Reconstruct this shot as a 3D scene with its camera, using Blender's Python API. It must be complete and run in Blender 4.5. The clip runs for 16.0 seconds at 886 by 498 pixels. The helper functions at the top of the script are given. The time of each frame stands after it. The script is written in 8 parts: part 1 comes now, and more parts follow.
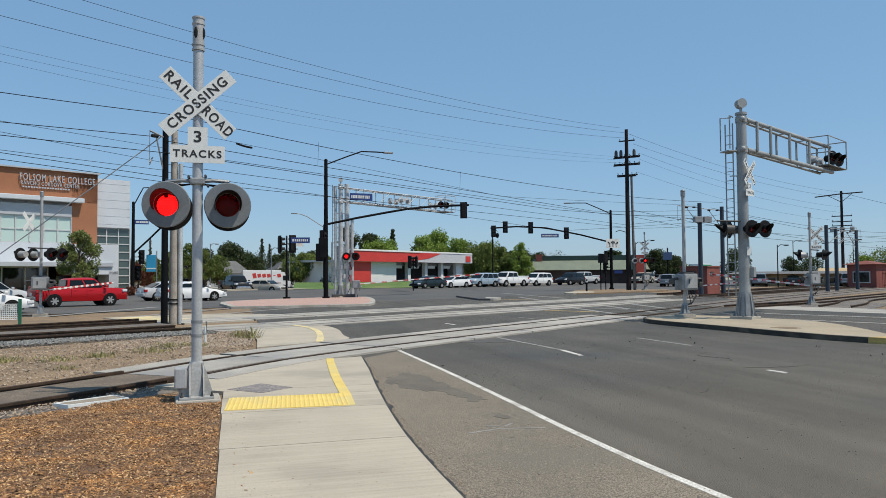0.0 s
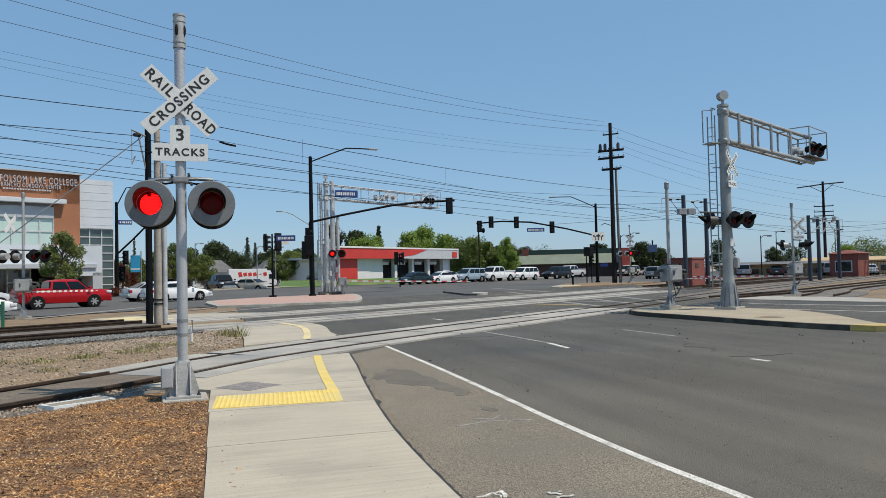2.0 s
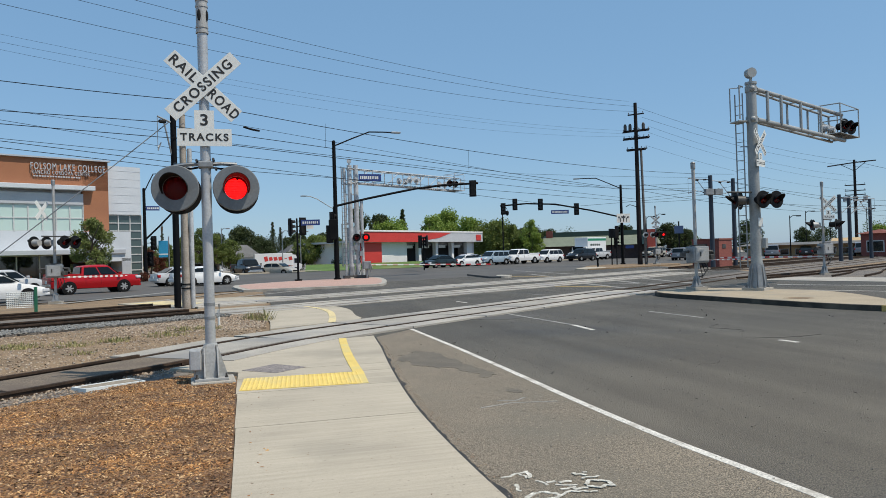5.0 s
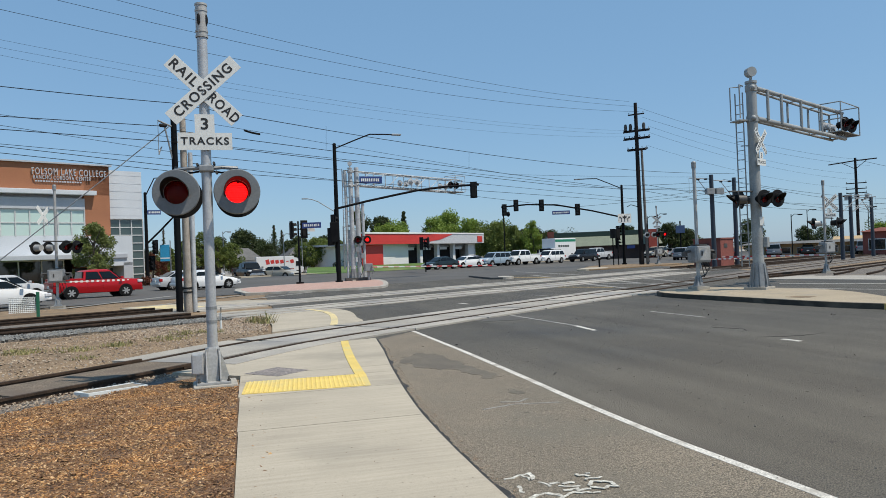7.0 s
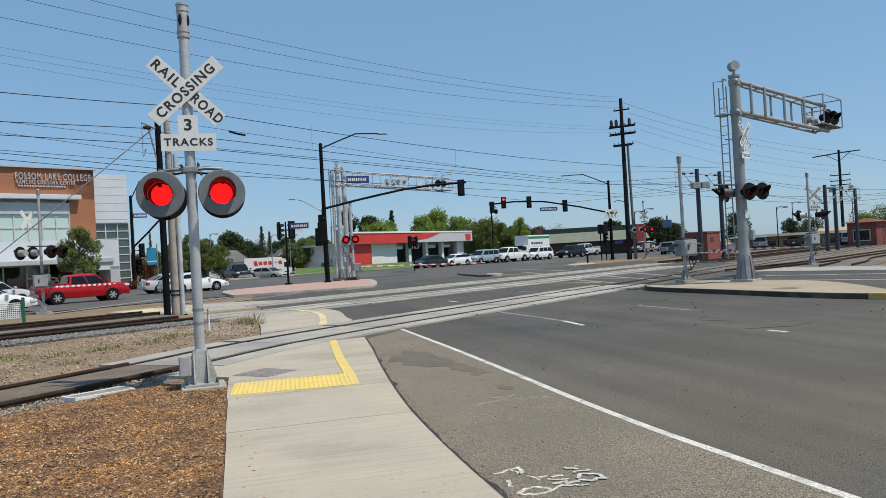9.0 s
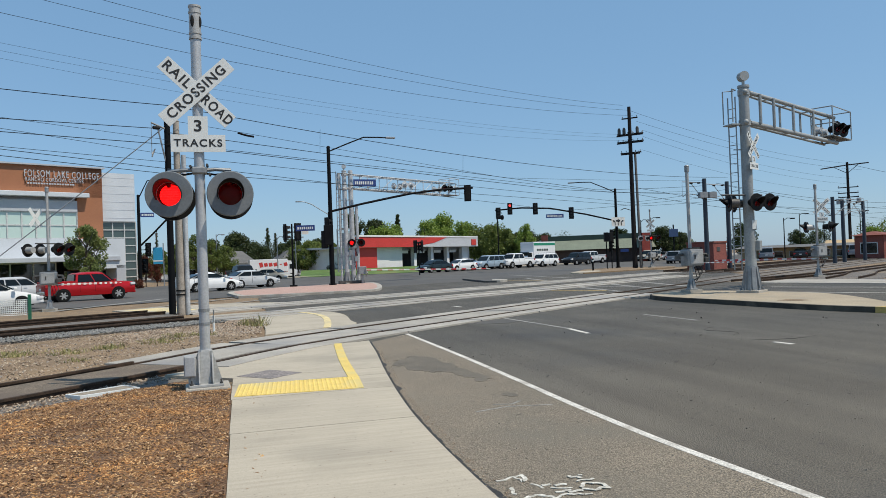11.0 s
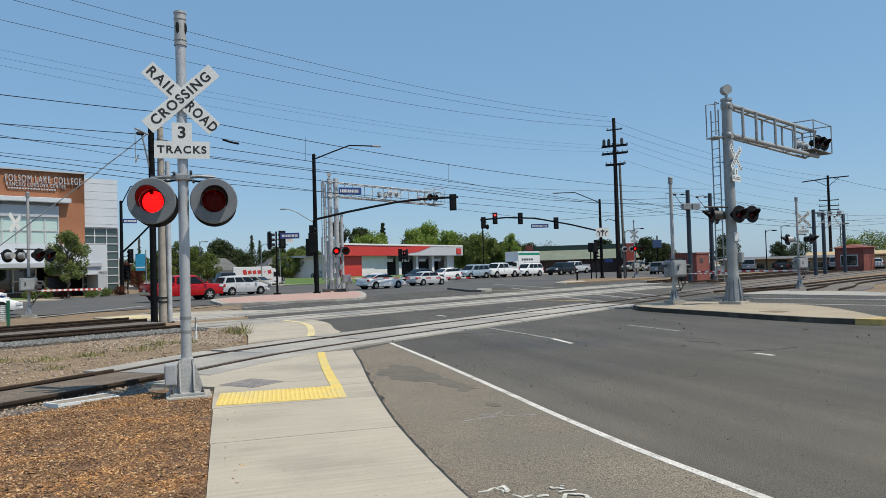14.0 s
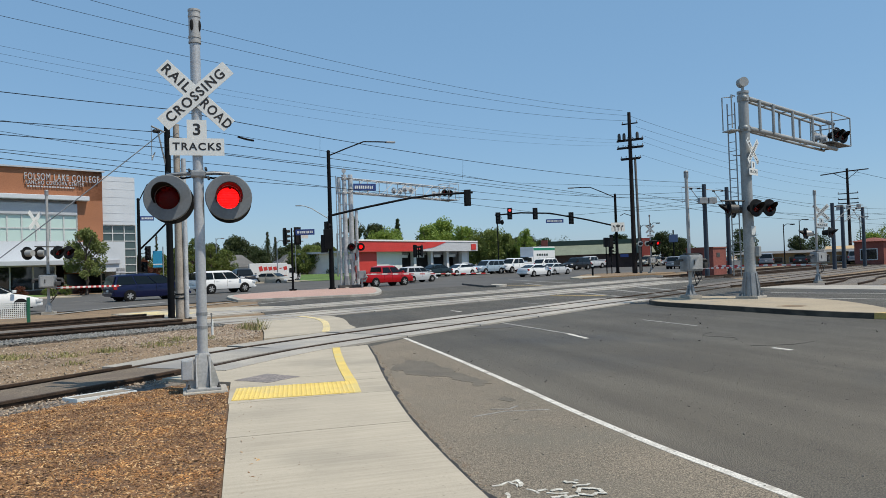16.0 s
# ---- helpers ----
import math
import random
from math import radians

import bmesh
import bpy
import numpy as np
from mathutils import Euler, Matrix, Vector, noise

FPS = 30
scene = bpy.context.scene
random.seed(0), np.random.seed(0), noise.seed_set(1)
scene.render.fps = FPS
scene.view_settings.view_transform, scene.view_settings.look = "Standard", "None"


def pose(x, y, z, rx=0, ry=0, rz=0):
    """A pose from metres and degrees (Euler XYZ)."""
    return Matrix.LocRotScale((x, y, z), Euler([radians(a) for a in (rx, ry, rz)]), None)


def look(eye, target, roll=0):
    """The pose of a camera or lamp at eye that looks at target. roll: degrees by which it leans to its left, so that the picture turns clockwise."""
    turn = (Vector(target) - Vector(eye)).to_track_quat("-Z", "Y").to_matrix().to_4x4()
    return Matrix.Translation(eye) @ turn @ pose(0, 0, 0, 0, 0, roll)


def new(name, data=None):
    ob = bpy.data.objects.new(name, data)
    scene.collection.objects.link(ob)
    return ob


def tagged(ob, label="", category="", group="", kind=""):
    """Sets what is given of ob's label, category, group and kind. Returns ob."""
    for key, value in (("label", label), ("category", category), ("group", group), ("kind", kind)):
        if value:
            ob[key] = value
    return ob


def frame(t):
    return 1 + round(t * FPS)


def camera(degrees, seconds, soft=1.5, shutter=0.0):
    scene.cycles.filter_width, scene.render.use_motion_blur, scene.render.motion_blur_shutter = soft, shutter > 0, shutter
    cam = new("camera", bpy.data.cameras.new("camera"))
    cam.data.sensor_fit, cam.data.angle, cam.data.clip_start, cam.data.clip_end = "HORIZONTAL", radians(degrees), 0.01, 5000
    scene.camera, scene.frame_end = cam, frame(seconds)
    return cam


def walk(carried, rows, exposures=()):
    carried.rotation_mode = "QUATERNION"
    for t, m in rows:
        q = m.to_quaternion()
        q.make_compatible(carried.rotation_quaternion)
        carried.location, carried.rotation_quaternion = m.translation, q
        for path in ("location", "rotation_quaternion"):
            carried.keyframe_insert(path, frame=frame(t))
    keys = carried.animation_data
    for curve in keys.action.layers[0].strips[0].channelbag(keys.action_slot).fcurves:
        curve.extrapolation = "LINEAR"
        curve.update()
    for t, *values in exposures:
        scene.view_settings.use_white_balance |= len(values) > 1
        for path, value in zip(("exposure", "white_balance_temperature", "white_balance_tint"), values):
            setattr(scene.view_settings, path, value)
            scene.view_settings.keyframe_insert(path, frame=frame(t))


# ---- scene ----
cam = camera(63.0, 16.0, 0.7)
PATH = [
    (0.0, (-0.019, 0.022, 1.702), (14.064, 47.961, 3.576), -0.39),
    (0.5, (-0.004, -0.029, 1.688), (15.161, 47.562, 3.960), -0.78),
    (1.0, (-0.011, -0.039, 1.682), (15.557, 47.444, 3.424), -1.28),
    (1.5, (-0.013, -0.000, 1.685), (15.353, 47.554, 3.251), -1.19),
    (2.0, (-0.014, -0.006, 1.685), (14.968, 47.671, 3.261), -1.31),
    (2.5, (-0.009, 0.007, 1.670), (14.458, 47.855, 2.808), -1.44),
    (3.0, (-0.005, -0.011, 1.677), (14.124, 47.942, 2.610), -1.82),
    (3.5, (-0.007, -0.012, 1.669), (13.861, 48.023, 2.263), -1.75),
    (4.0, (-0.007, 0.012, 1.674), (13.344, 48.192, 2.312), -1.33),
    (6.5, (0.001, -0.015, 1.674), (13.514, 48.125, 1.820), -2.36),
    (7.0, (-0.001, 0.001, 1.677), (13.279, 48.202, 2.246), -2.21),
    (7.5, (0.002, -0.011, 1.669), (13.389, 48.158, 2.402), -2.11),
    (8.0, (0.013, -0.002, 1.662), (13.575, 48.121, 2.143), -2.55),
    (8.5, (0.012, -0.001, 1.672), (13.956, 48.009, 2.397), -2.55),
    (9.0, (0.023, -0.007, 1.659), (14.049, 47.984, 2.086), -3.21),
    (11.5, (0.003, -0.008, 1.673), (13.901, 48.010, 2.694), -1.72),
    (12.0, (0.003, -0.004, 1.681), (14.378, 47.860, 3.225), -1.57),
    (12.5, (0.005, -0.013, 1.681), (14.302, 47.852, 3.802), -1.65),
    (13.0, (0.004, -0.011, 1.678), (14.477, 47.807, 3.668), -1.14),
    (13.5, (0.001, 0.009, 1.665), (14.352, 47.884, 3.104), -1.15),
    (14.0, (0.015, -0.006, 1.672), (14.708, 47.767, 3.031), -1.66),
    (14.5, (0.004, 0.035, 1.670), (14.617, 47.828, 3.186), -1.65),
    (15.0, (0.003, 0.025, 1.683), (13.988, 47.992, 3.576), -1.36),
    (15.5, (0.013, 0.003, 1.674), (13.730, 48.047, 3.556), -1.48),
    (16.0, (0.029, -0.013, 1.663), (13.727, 48.061, 2.758), -1.90),
]
walk(cam, [(t, look(eye, target, roll)) for t, eye, target, roll in PATH])

# ---- world, sun, exposure ----
SUN = Vector((0.37, -0.31, 0.875)).normalized()
world = bpy.data.worlds.new("sky_world")
scene.world = world
world.use_nodes = True
wn = world.node_tree
sky = wn.nodes.new("ShaderNodeTexSky")
sky.sky_type = "NISHITA"
sky.sun_disc = False
sky.sun_elevation = math.asin(SUN.z)
sky.sun_rotation = math.atan2(SUN.x, SUN.y)
sky.air_density = 1.0
sky.dust_density = 0.45
sky.ozone_density = 3.0
haze = wn.nodes.new("ShaderNodeMixRGB")          # summer haze evens out the sky
haze.inputs[0].default_value = 0.5
haze.inputs[2].default_value = (2.3, 4.6, 7.3, 1)
wn.links.new(sky.outputs[0], haze.inputs[1])
wn.links.new(haze.outputs[0], wn.nodes["Background"].inputs[0])
wn.nodes["Background"].inputs[1].default_value = 0.105
sun = new("sun", bpy.data.lights.new("sun", "SUN"))
sun.data.energy, sun.data.angle, sun.data.color = 4.05, radians(0.5), (1.0, 0.92, 0.79)
sun.matrix_world = look(SUN * 100, (0, 0, 0))
scene.view_settings.exposure = 0.0


# ---- materials ----
def mat(name, c1, c2=None, rough=0.6, metal=0.0, scale=8.0, fine=90.0, bump=0.0, fine_mix=0.35, spec=0.5, stain=None, stain_scale=0.6,
        rand=0.0, emit=None, strength=0.0, speck=0.0, grit=0.0, streak=0.0, streak_scale=(0.5, 11.0, 1.0)):
    """A two-scale noise material: c1 to c2 by a broad noise, darkened by a fine grain, with optional broad stains and relief."""
    m = bpy.data.materials.new(name)
    m.use_nodes = True
    nt = m.node_tree
    b = nt.nodes["Principled BSDF"]
    b.inputs["Roughness"].default_value = rough
    b.inputs["Metallic"].default_value = metal
    b.inputs["Specular IOR Level"].default_value = spec
    c2 = c2 or tuple(0.8 * v for v in c1)
    co = nt.nodes.new("ShaderNodeNewGeometry").outputs["Position"] if stain else nt.nodes.new("ShaderNodeTexCoord").outputs["Object"]

    def noise_tex(s, detail=4.0):
        n = nt.nodes.new("ShaderNodeTexNoise")
        n.inputs["Scale"].default_value = s
        n.inputs["Detail"].default_value = detail
        nt.links.new(co, n.inputs["Vector"])
        return n.outputs["Fac"]

    def ramp(fac, lo, hi, ca, cb):
        r = nt.nodes.new("ShaderNodeValToRGB")
        r.color_ramp.elements[0].position, r.color_ramp.elements[1].position = lo, hi
        r.color_ramp.elements[0].color, r.color_ramp.elements[1].color = (*ca, 1), (*cb, 1)
        nt.links.new(fac, r.inputs[0])
        return r.outputs[0]

    def mix(fac, a, c, kind="MIX"):
        x = nt.nodes.new("ShaderNodeMixRGB")
        x.blend_type = kind
        if isinstance(fac, float):
            x.inputs[0].default_value = fac
        else:
            nt.links.new(fac, x.inputs[0])
        for sock, val in ((x.inputs[1], a), (x.inputs[2], c)):
            if isinstance(val, tuple):
                sock.default_value = (*val, 1)
            else:
                nt.links.new(val, sock)
        return x.outputs[0]

    col = ramp(noise_tex(scale), 0.35, 0.65, c1, c2)
    grain = noise_tex(fine, 2.0)
    if fine_mix:
        col = mix(fine_mix, col, ramp(grain, 0.38, 0.62, (0.3, 0.3, 0.3), (1.35, 1.35, 1.35)), "MULTIPLY")
    if stain:
        col = mix(ramp(noise_tex(stain_scale, 6.0), 0.52, 0.68, (0, 0, 0), (1, 1, 1)), col, stain)
    if speck:        # scattered dark stones and tar spots
        col = mix(ramp(noise_tex(speck, 1.0), 0.70, 0.76, (0, 0, 0), (0.75, 0.75, 0.75)), col, tuple(0.3 * v for v in c1))
    if grit:         # pale stones showing in the worn binder
        col = mix(ramp(noise_tex(grit, 1.0), 0.62, 0.72, (0, 0, 0), (0.55, 0.55, 0.55)), col, tuple(min(1.0, 1.9 * v) for v in c1))
        col = mix(ramp(noise_tex(grit * 0.57, 1.5), 0.28, 0.36, (0.8, 0.8, 0.8), (0, 0, 0)), col, tuple(0.45 * v for v in c1))
    if streak:       # faint broomed or tyre-worn lines
        mp = nt.nodes.new("ShaderNodeMapping")
        mp.inputs["Scale"].default_value = streak_scale
        nt.links.new(co, mp.inputs["Vector"])
        sn = nt.nodes.new("ShaderNodeTexNoise")
        sn.inputs["Scale"].default_value = 1.6
        sn.inputs["Detail"].default_value = 6.0
        nt.links.new(mp.outputs[0], sn.inputs["Vector"])
        col = mix(streak, col, ramp(sn.outputs["Fac"], 0.36, 0.64, (0.62, 0.60, 0.57), (1.2, 1.2, 1.2)), "MULTIPLY")
    if rand:
        info = nt.nodes.new("ShaderNodeObjectInfo")
        col = mix(1.0, col, ramp(info.outputs["Random"], 0.0, 1.0, (1 - rand,) * 3, (1 + rand,) * 3), "MULTIPLY")
    nt.links.new(col, b.inputs["Base Color"])
    if bump:
        bp = nt.nodes.new("ShaderNodeBump")
        bp.inputs["Strength"].default_value = bump
        bp.inputs["Distance"].default_value = 0.02
        nt.links.new(grain, bp.inputs["Height"])
        nt.links.new(bp.outputs[0], b.inputs["Normal"])
    if emit:
        b.inputs["Emission Color"].default_value = (*emit, 1)
        b.inputs["Emission Strength"].default_value = strength
    return m


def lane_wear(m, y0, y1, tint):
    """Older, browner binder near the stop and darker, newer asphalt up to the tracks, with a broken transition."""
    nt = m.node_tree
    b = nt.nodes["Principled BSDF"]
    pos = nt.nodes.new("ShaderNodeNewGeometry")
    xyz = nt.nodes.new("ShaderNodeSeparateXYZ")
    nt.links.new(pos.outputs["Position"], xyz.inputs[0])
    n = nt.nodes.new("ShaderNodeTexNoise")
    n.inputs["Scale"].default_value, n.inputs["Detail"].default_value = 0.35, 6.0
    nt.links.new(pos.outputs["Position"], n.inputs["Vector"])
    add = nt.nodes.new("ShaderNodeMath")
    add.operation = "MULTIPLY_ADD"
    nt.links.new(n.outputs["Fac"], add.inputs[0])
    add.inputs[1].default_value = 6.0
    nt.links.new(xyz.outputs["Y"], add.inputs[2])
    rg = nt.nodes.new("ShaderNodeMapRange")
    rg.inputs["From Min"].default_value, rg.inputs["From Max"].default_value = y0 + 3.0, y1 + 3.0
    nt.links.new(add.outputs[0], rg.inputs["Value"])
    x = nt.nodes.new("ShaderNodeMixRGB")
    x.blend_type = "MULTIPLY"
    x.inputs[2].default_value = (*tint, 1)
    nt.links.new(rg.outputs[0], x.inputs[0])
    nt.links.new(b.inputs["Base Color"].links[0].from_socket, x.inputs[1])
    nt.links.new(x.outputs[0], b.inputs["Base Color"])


def glass_mat(name, tint, rough=0.05, see=0.0):
    m = mat(name, tint, tint, rough=rough, fine_mix=0.0, scale=0.5, spec=0.9)
    if see:
        nt = m.node_tree
        tr = nt.nodes.new("ShaderNodeBsdfTransparent")
        tr.inputs[0].default_value = (*[min(1, v * 6) for v in tint], 1)
        mx = nt.nodes.new("ShaderNodeMixShader")
        mx.inputs[0].default_value = see
        nt.links.new(nt.nodes["Principled BSDF"].outputs[0], mx.inputs[1])
        nt.links.new(tr.outputs[0], mx.inputs[2])
        nt.links.new(mx.outputs[0], nt.nodes["Material Output"].inputs[0])
    return m


def leaf_mat(name, a, b):
    m = mat(name, a, b, rough=0.55, scale=0.9, fine=6.0, fine_mix=0.3, spec=0.25)
    nt = m.node_tree
    g = nt.nodes.new("ShaderNodeNewGeometry")
    r = nt.nodes.new("ShaderNodeValToRGB")
    r.color_ramp.elements[0].color, r.color_ramp.elements[1].color = (0.78, 0.80, 0.72, 1), (1.22, 1.2, 1.05, 1)
    nt.links.new(g.outputs["Random Per Island"], r.inputs[0])
    x = nt.nodes.new("ShaderNodeMixRGB")
    x.blend_type, x.inputs[0].default_value = "MULTIPLY", 1.0
    bs = nt.nodes["Principled BSDF"]
    nt.links.new(bs.inputs["Base Color"].links[0].from_socket, x.inputs[1])
    nt.links.new(r.outputs[0], x.inputs[2])
    nt.links.new(x.outputs[0], bs.inputs["Base Color"])
    through_leaf = nt.nodes.new("ShaderNodeBsdfTranslucent")
    nt.links.new(x.outputs[0], through_leaf.inputs[0])
    both = nt.nodes.new("ShaderNodeMixShader")
    both.inputs[0].default_value = 0.35
    nt.links.new(bs.outputs[0], both.inputs[1])
    nt.links.new(through_leaf.outputs[0], both.inputs[2])
    nt.links.new(both.outputs[0], nt.nodes["Material Output"].inputs[0])
    return m


ASPHALT = mat("asphalt", (0.124, 0.108, 0.084), (0.162, 0.141, 0.108), rough=0.9, scale=0.35, fine=80, fine_mix=0.8, bump=0.8, stain=(0.092, 0.085, 0.073), stain_scale=0.22, speck=12.0, grit=42.0, streak=0.5, streak_scale=(0.85, 0.05, 1.0))
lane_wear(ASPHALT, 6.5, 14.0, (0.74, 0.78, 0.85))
SHOULDER = mat("shoulder_asphalt", (0.258, 0.213, 0.155), (0.218, 0.181, 0.133), rough=0.9, scale=0.7, fine=80, fine_mix=0.85, bump=0.8, stain=(0.178, 0.155, 0.117), stain_scale=0.5, speck=14.0, grit=46.0)
ASPHALT_FAR = mat("boulevard_asphalt", (0.085, 0.081, 0.075), (0.115, 0.108, 0.098), rough=0.9, scale=0.2, fine=40, fine_mix=0.3, stain=(0.07, 0.07, 0.07), stain_scale=0.1)
DIRT = mat("dirt", (0.285, 0.196, 0.112), (0.215, 0.148, 0.087), rough=0.95, scale=0.9, fine=30, fine_mix=0.5, bump=0.5, stain=(0.18, 0.132, 0.083), stain_scale=0.35)
MULCH = mat("mulch_bed", (0.13, 0.072, 0.038), (0.21, 0.115, 0.055), rough=0.95, scale=2.0, fine=45, fine_mix=0.7, bump=0.9, stain=(0.12, 0.08, 0.055), stain_scale=0.7)
BALLAST = mat("ballast_bed", (0.20, 0.175, 0.15), (0.135, 0.12, 0.105), rough=0.95, scale=3.0, fine=22, fine_mix=0.7, bump=0.9, stain=(0.24, 0.19, 0.13), stain_scale=0.4)
def island_mat(name, stops, rough=0.9):
    """A colour for each loose piece, picked along a ramp."""
    m = mat(name, stops[0], stops[0], rough=rough, fine_mix=0.0)
    nt = m.node_tree
    g = nt.nodes.new("ShaderNodeNewGeometry")
    r = nt.nodes.new("ShaderNodeValToRGB")
    r.color_ramp.elements[0].color = (*stops[0], 1)
    r.color_ramp.elements[1].color = (*stops[-1], 1)
    for i, c in enumerate(stops[1:-1]):
        e = r.color_ramp.elements.new((i + 1) / (len(stops) - 1))
        e.color = (*c, 1)
    nt.links.new(g.outputs["Random Per Island"], r.inputs[0])
    nt.links.new(r.outputs[0], nt.nodes["Principled BSDF"].inputs["Base Color"])
    return m


CHIPS = island_mat("bark_chips", [(0.055, 0.031, 0.018), (0.200, 0.104, 0.049), (0.32, 0.168, 0.062), (0.245, 0.148, 0.090), (0.41, 0.240, 0.098), (0.62, 0.45, 0.26)])


def clumps(m, scale, stops):
    """Broad patches of older, darker and fresher, golden bark."""
    nt = m.node_tree
    pos = nt.nodes.new("ShaderNodeNewGeometry")
    n = nt.nodes.new("ShaderNodeTexNoise")
    n.inputs["Scale"].default_value = scale
    n.inputs["Detail"].default_value = 5.0
    n.inputs["Roughness"].default_value = 0.65
    nt.links.new(pos.outputs["Position"], n.inputs["Vector"])
    r = nt.nodes.new("ShaderNodeValToRGB")
    r.color_ramp.elements[0].position, r.color_ramp.elements[1].position = 0.36, 0.66
    r.color_ramp.elements[0].color, r.color_ramp.elements[1].color = (*stops[0], 1), (*stops[2], 1)
    r.color_ramp.elements.new(0.5).color = (*stops[1], 1)
    nt.links.new(n.outputs["Fac"], r.inputs[0])
    x = nt.nodes.new("ShaderNodeMixRGB")
    x.blend_type, x.inputs[0].default_value = "MULTIPLY", 1.0
    b = nt.nodes["Principled BSDF"]
    nt.links.new(b.inputs["Base Color"].links[0].from_socket, x.inputs[1])
    nt.links.new(r.outputs[0], x.inputs[2])
    nt.links.new(x.outputs[0], b.inputs["Base Color"])


clumps(CHIPS, 1.5, [(0.62, 0.56, 0.55), (1.05, 1.0, 0.95), (1.28, 1.06, 0.78)])
PEBBLES = island_mat("pebbles", [(0.14, 0.10, 0.075), (0.34, 0.25, 0.17), (0.25, 0.19, 0.14), (0.44, 0.35, 0.25), (0.28, 0.25, 0.22)])
BLUE_STONES = island_mat("ballast_stones", [(0.09, 0.09, 0.087), (0.18, 0.184, 0.18), (0.14, 0.14, 0.133), (0.26, 0.26, 0.245), (0.20, 0.18, 0.15)])
WEEDS = island_mat("weed_blades", [(0.14, 0.16, 0.05), (0.27, 0.24, 0.10), (0.40, 0.33, 0.17), (0.20, 0.21, 0.08)])
CONCRETE = mat("concrete", (0.475, 0.415, 0.32), (0.415, 0.362, 0.28), rough=0.85, scale=0.9, fine=110, fine_mix=0.16, bump=0.08, stain=(0.345, 0.305, 0.238), stain_scale=0.45, speck=34.0, streak=0.2)
CONCRETE_P = mat("crossing_concrete", (0.42, 0.385, 0.33), (0.34, 0.312, 0.268), rough=0.85, scale=1.2, fine=60, fine_mix=0.25, bump=0.2, stain=(0.27, 0.26, 0.245), stain_scale=0.5, rand=0.12)
KERB = mat("kerb_concrete", (0.46, 0.43, 0.38), (0.36, 0.33, 0.28), rough=0.85, scale=2, fine=60, fine_mix=0.25, bump=0.2, stain=(0.29, 0.255, 0.2), stain_scale=0.8)
PINK = mat("pink_pavers", (0.50, 0.32, 0.26), (0.44, 0.29, 0.235), rough=0.85, scale=1, fine=30, fine_mix=0.25)
YELLOW_PAD = mat("tactile_yellow", (0.78, 0.58, 0.16), (0.70, 0.51, 0.14), rough=0.7, scale=4, fine=80, fine_mix=0.2, stain=(0.62, 0.5, 0.2), stain_scale=1.5)
YELLOW_FADED = mat("faded_tactile_yellow", (0.74, 0.60, 0.31), (0.64, 0.52, 0.27), rough=0.8, scale=4, fine=60, fine_mix=0.25, stain=(0.48, 0.41, 0.27), stain_scale=1.5)
WHITE_LINE = mat("road_paint_white", (0.72, 0.68, 0.60), (0.60, 0.56, 0.49), rough=0.7, scale=5, fine=70, fine_mix=0.45, stain=(0.40, 0.36, 0.30), stain_scale=3.5, speck=22.0)
WORN_LINE = mat("worn_paint_white", (0.36, 0.34, 0.30), (0.21, 0.20, 0.18), rough=0.8, scale=9, fine=50, fine_mix=0.4, stain=(0.15, 0.145, 0.135), stain_scale=3.0)
YELLOW_LINE = mat("road_paint_yellow", (0.62, 0.42, 0.12), (0.45, 0.32, 0.13), rough=0.75, scale=5, fine=45, fine_mix=0.3)
DAMP = mat("patched_asphalt", (0.136, 0.116, 0.089), (0.174, 0.148, 0.111), rough=0.85, scale=2.3, fine=85, fine_mix=0.55, bump=0.5, stain=(0.114, 0.098, 0.077), stain_scale=1.6)
# very dark brown for the median sides, mottled with a paler brown
DARK_KERB = mat("dark_brown_kerb", (0.080, 0.066, 0.049), (0.050, 0.042, 0.033), rough=0.9, scale=3, fine=40, fine_mix=0.4, bump=0.3, stain=(0.15, 0.125, 0.092), stain_scale=1.2)
SKETCH_PAINT = mat("broken_white_paint", (0.68, 0.65, 0.57), (0.42, 0.39, 0.33), rough=0.8, scale=22, fine=60, fine_mix=0.4)
TAR = mat("crack_tar", (0.03, 0.028, 0.026), (0.045, 0.042, 0.04), rough=0.8, fine=50)
RUST = mat("rusty_rail", (0.078, 0.050, 0.034), (0.042, 0.029, 0.021), rough=0.85, metal=0.0, spec=0.2, scale=6, fine=60, fine_mix=0.3)
RAIL_TOP = mat("rail_head", (0.28, 0.26, 0.24), (0.2, 0.18, 0.16), rough=0.38, metal=0.8, scale=5)
GAP = mat("flangeway_rubber", (0.014, 0.013, 0.012), (0.022, 0.02, 0.018), rough=0.95, spec=0.1)
TIE = mat("wooden_tie", (0.11, 0.085, 0.065), (0.075, 0.06, 0.05), rough=0.95, scale=6, fine=50, rand=0.2)
ALU = mat("aluminium_paint", (0.50, 0.51, 0.52), (0.42, 0.43, 0.44), rough=0.5, metal=0.35, scale=3, fine=40, fine_mix=0.12)
ALU_OLD = mat("weathered_aluminium", (0.46, 0.46, 0.45), (0.36, 0.36, 0.35), rough=0.6, metal=0.25, scale=2, fine=30, fine_mix=0.18)
MAST_GREY = mat("dull_mast_paint", (0.37, 0.385, 0.38), (0.29, 0.30, 0.295), rough=0.6, metal=0.25, scale=1.4, fine=25, fine_mix=0.2)
GALV = mat("galvanised_steel", (0.34, 0.35, 0.355), (0.25, 0.26, 0.265), rough=0.55, metal=0.5, scale=3, fine=25, fine_mix=0.15)
BLACK = mat("black_paint", (0.009, 0.009, 0.0095), (0.013, 0.013, 0.0135), rough=0.6, scale=5, spec=0.2)
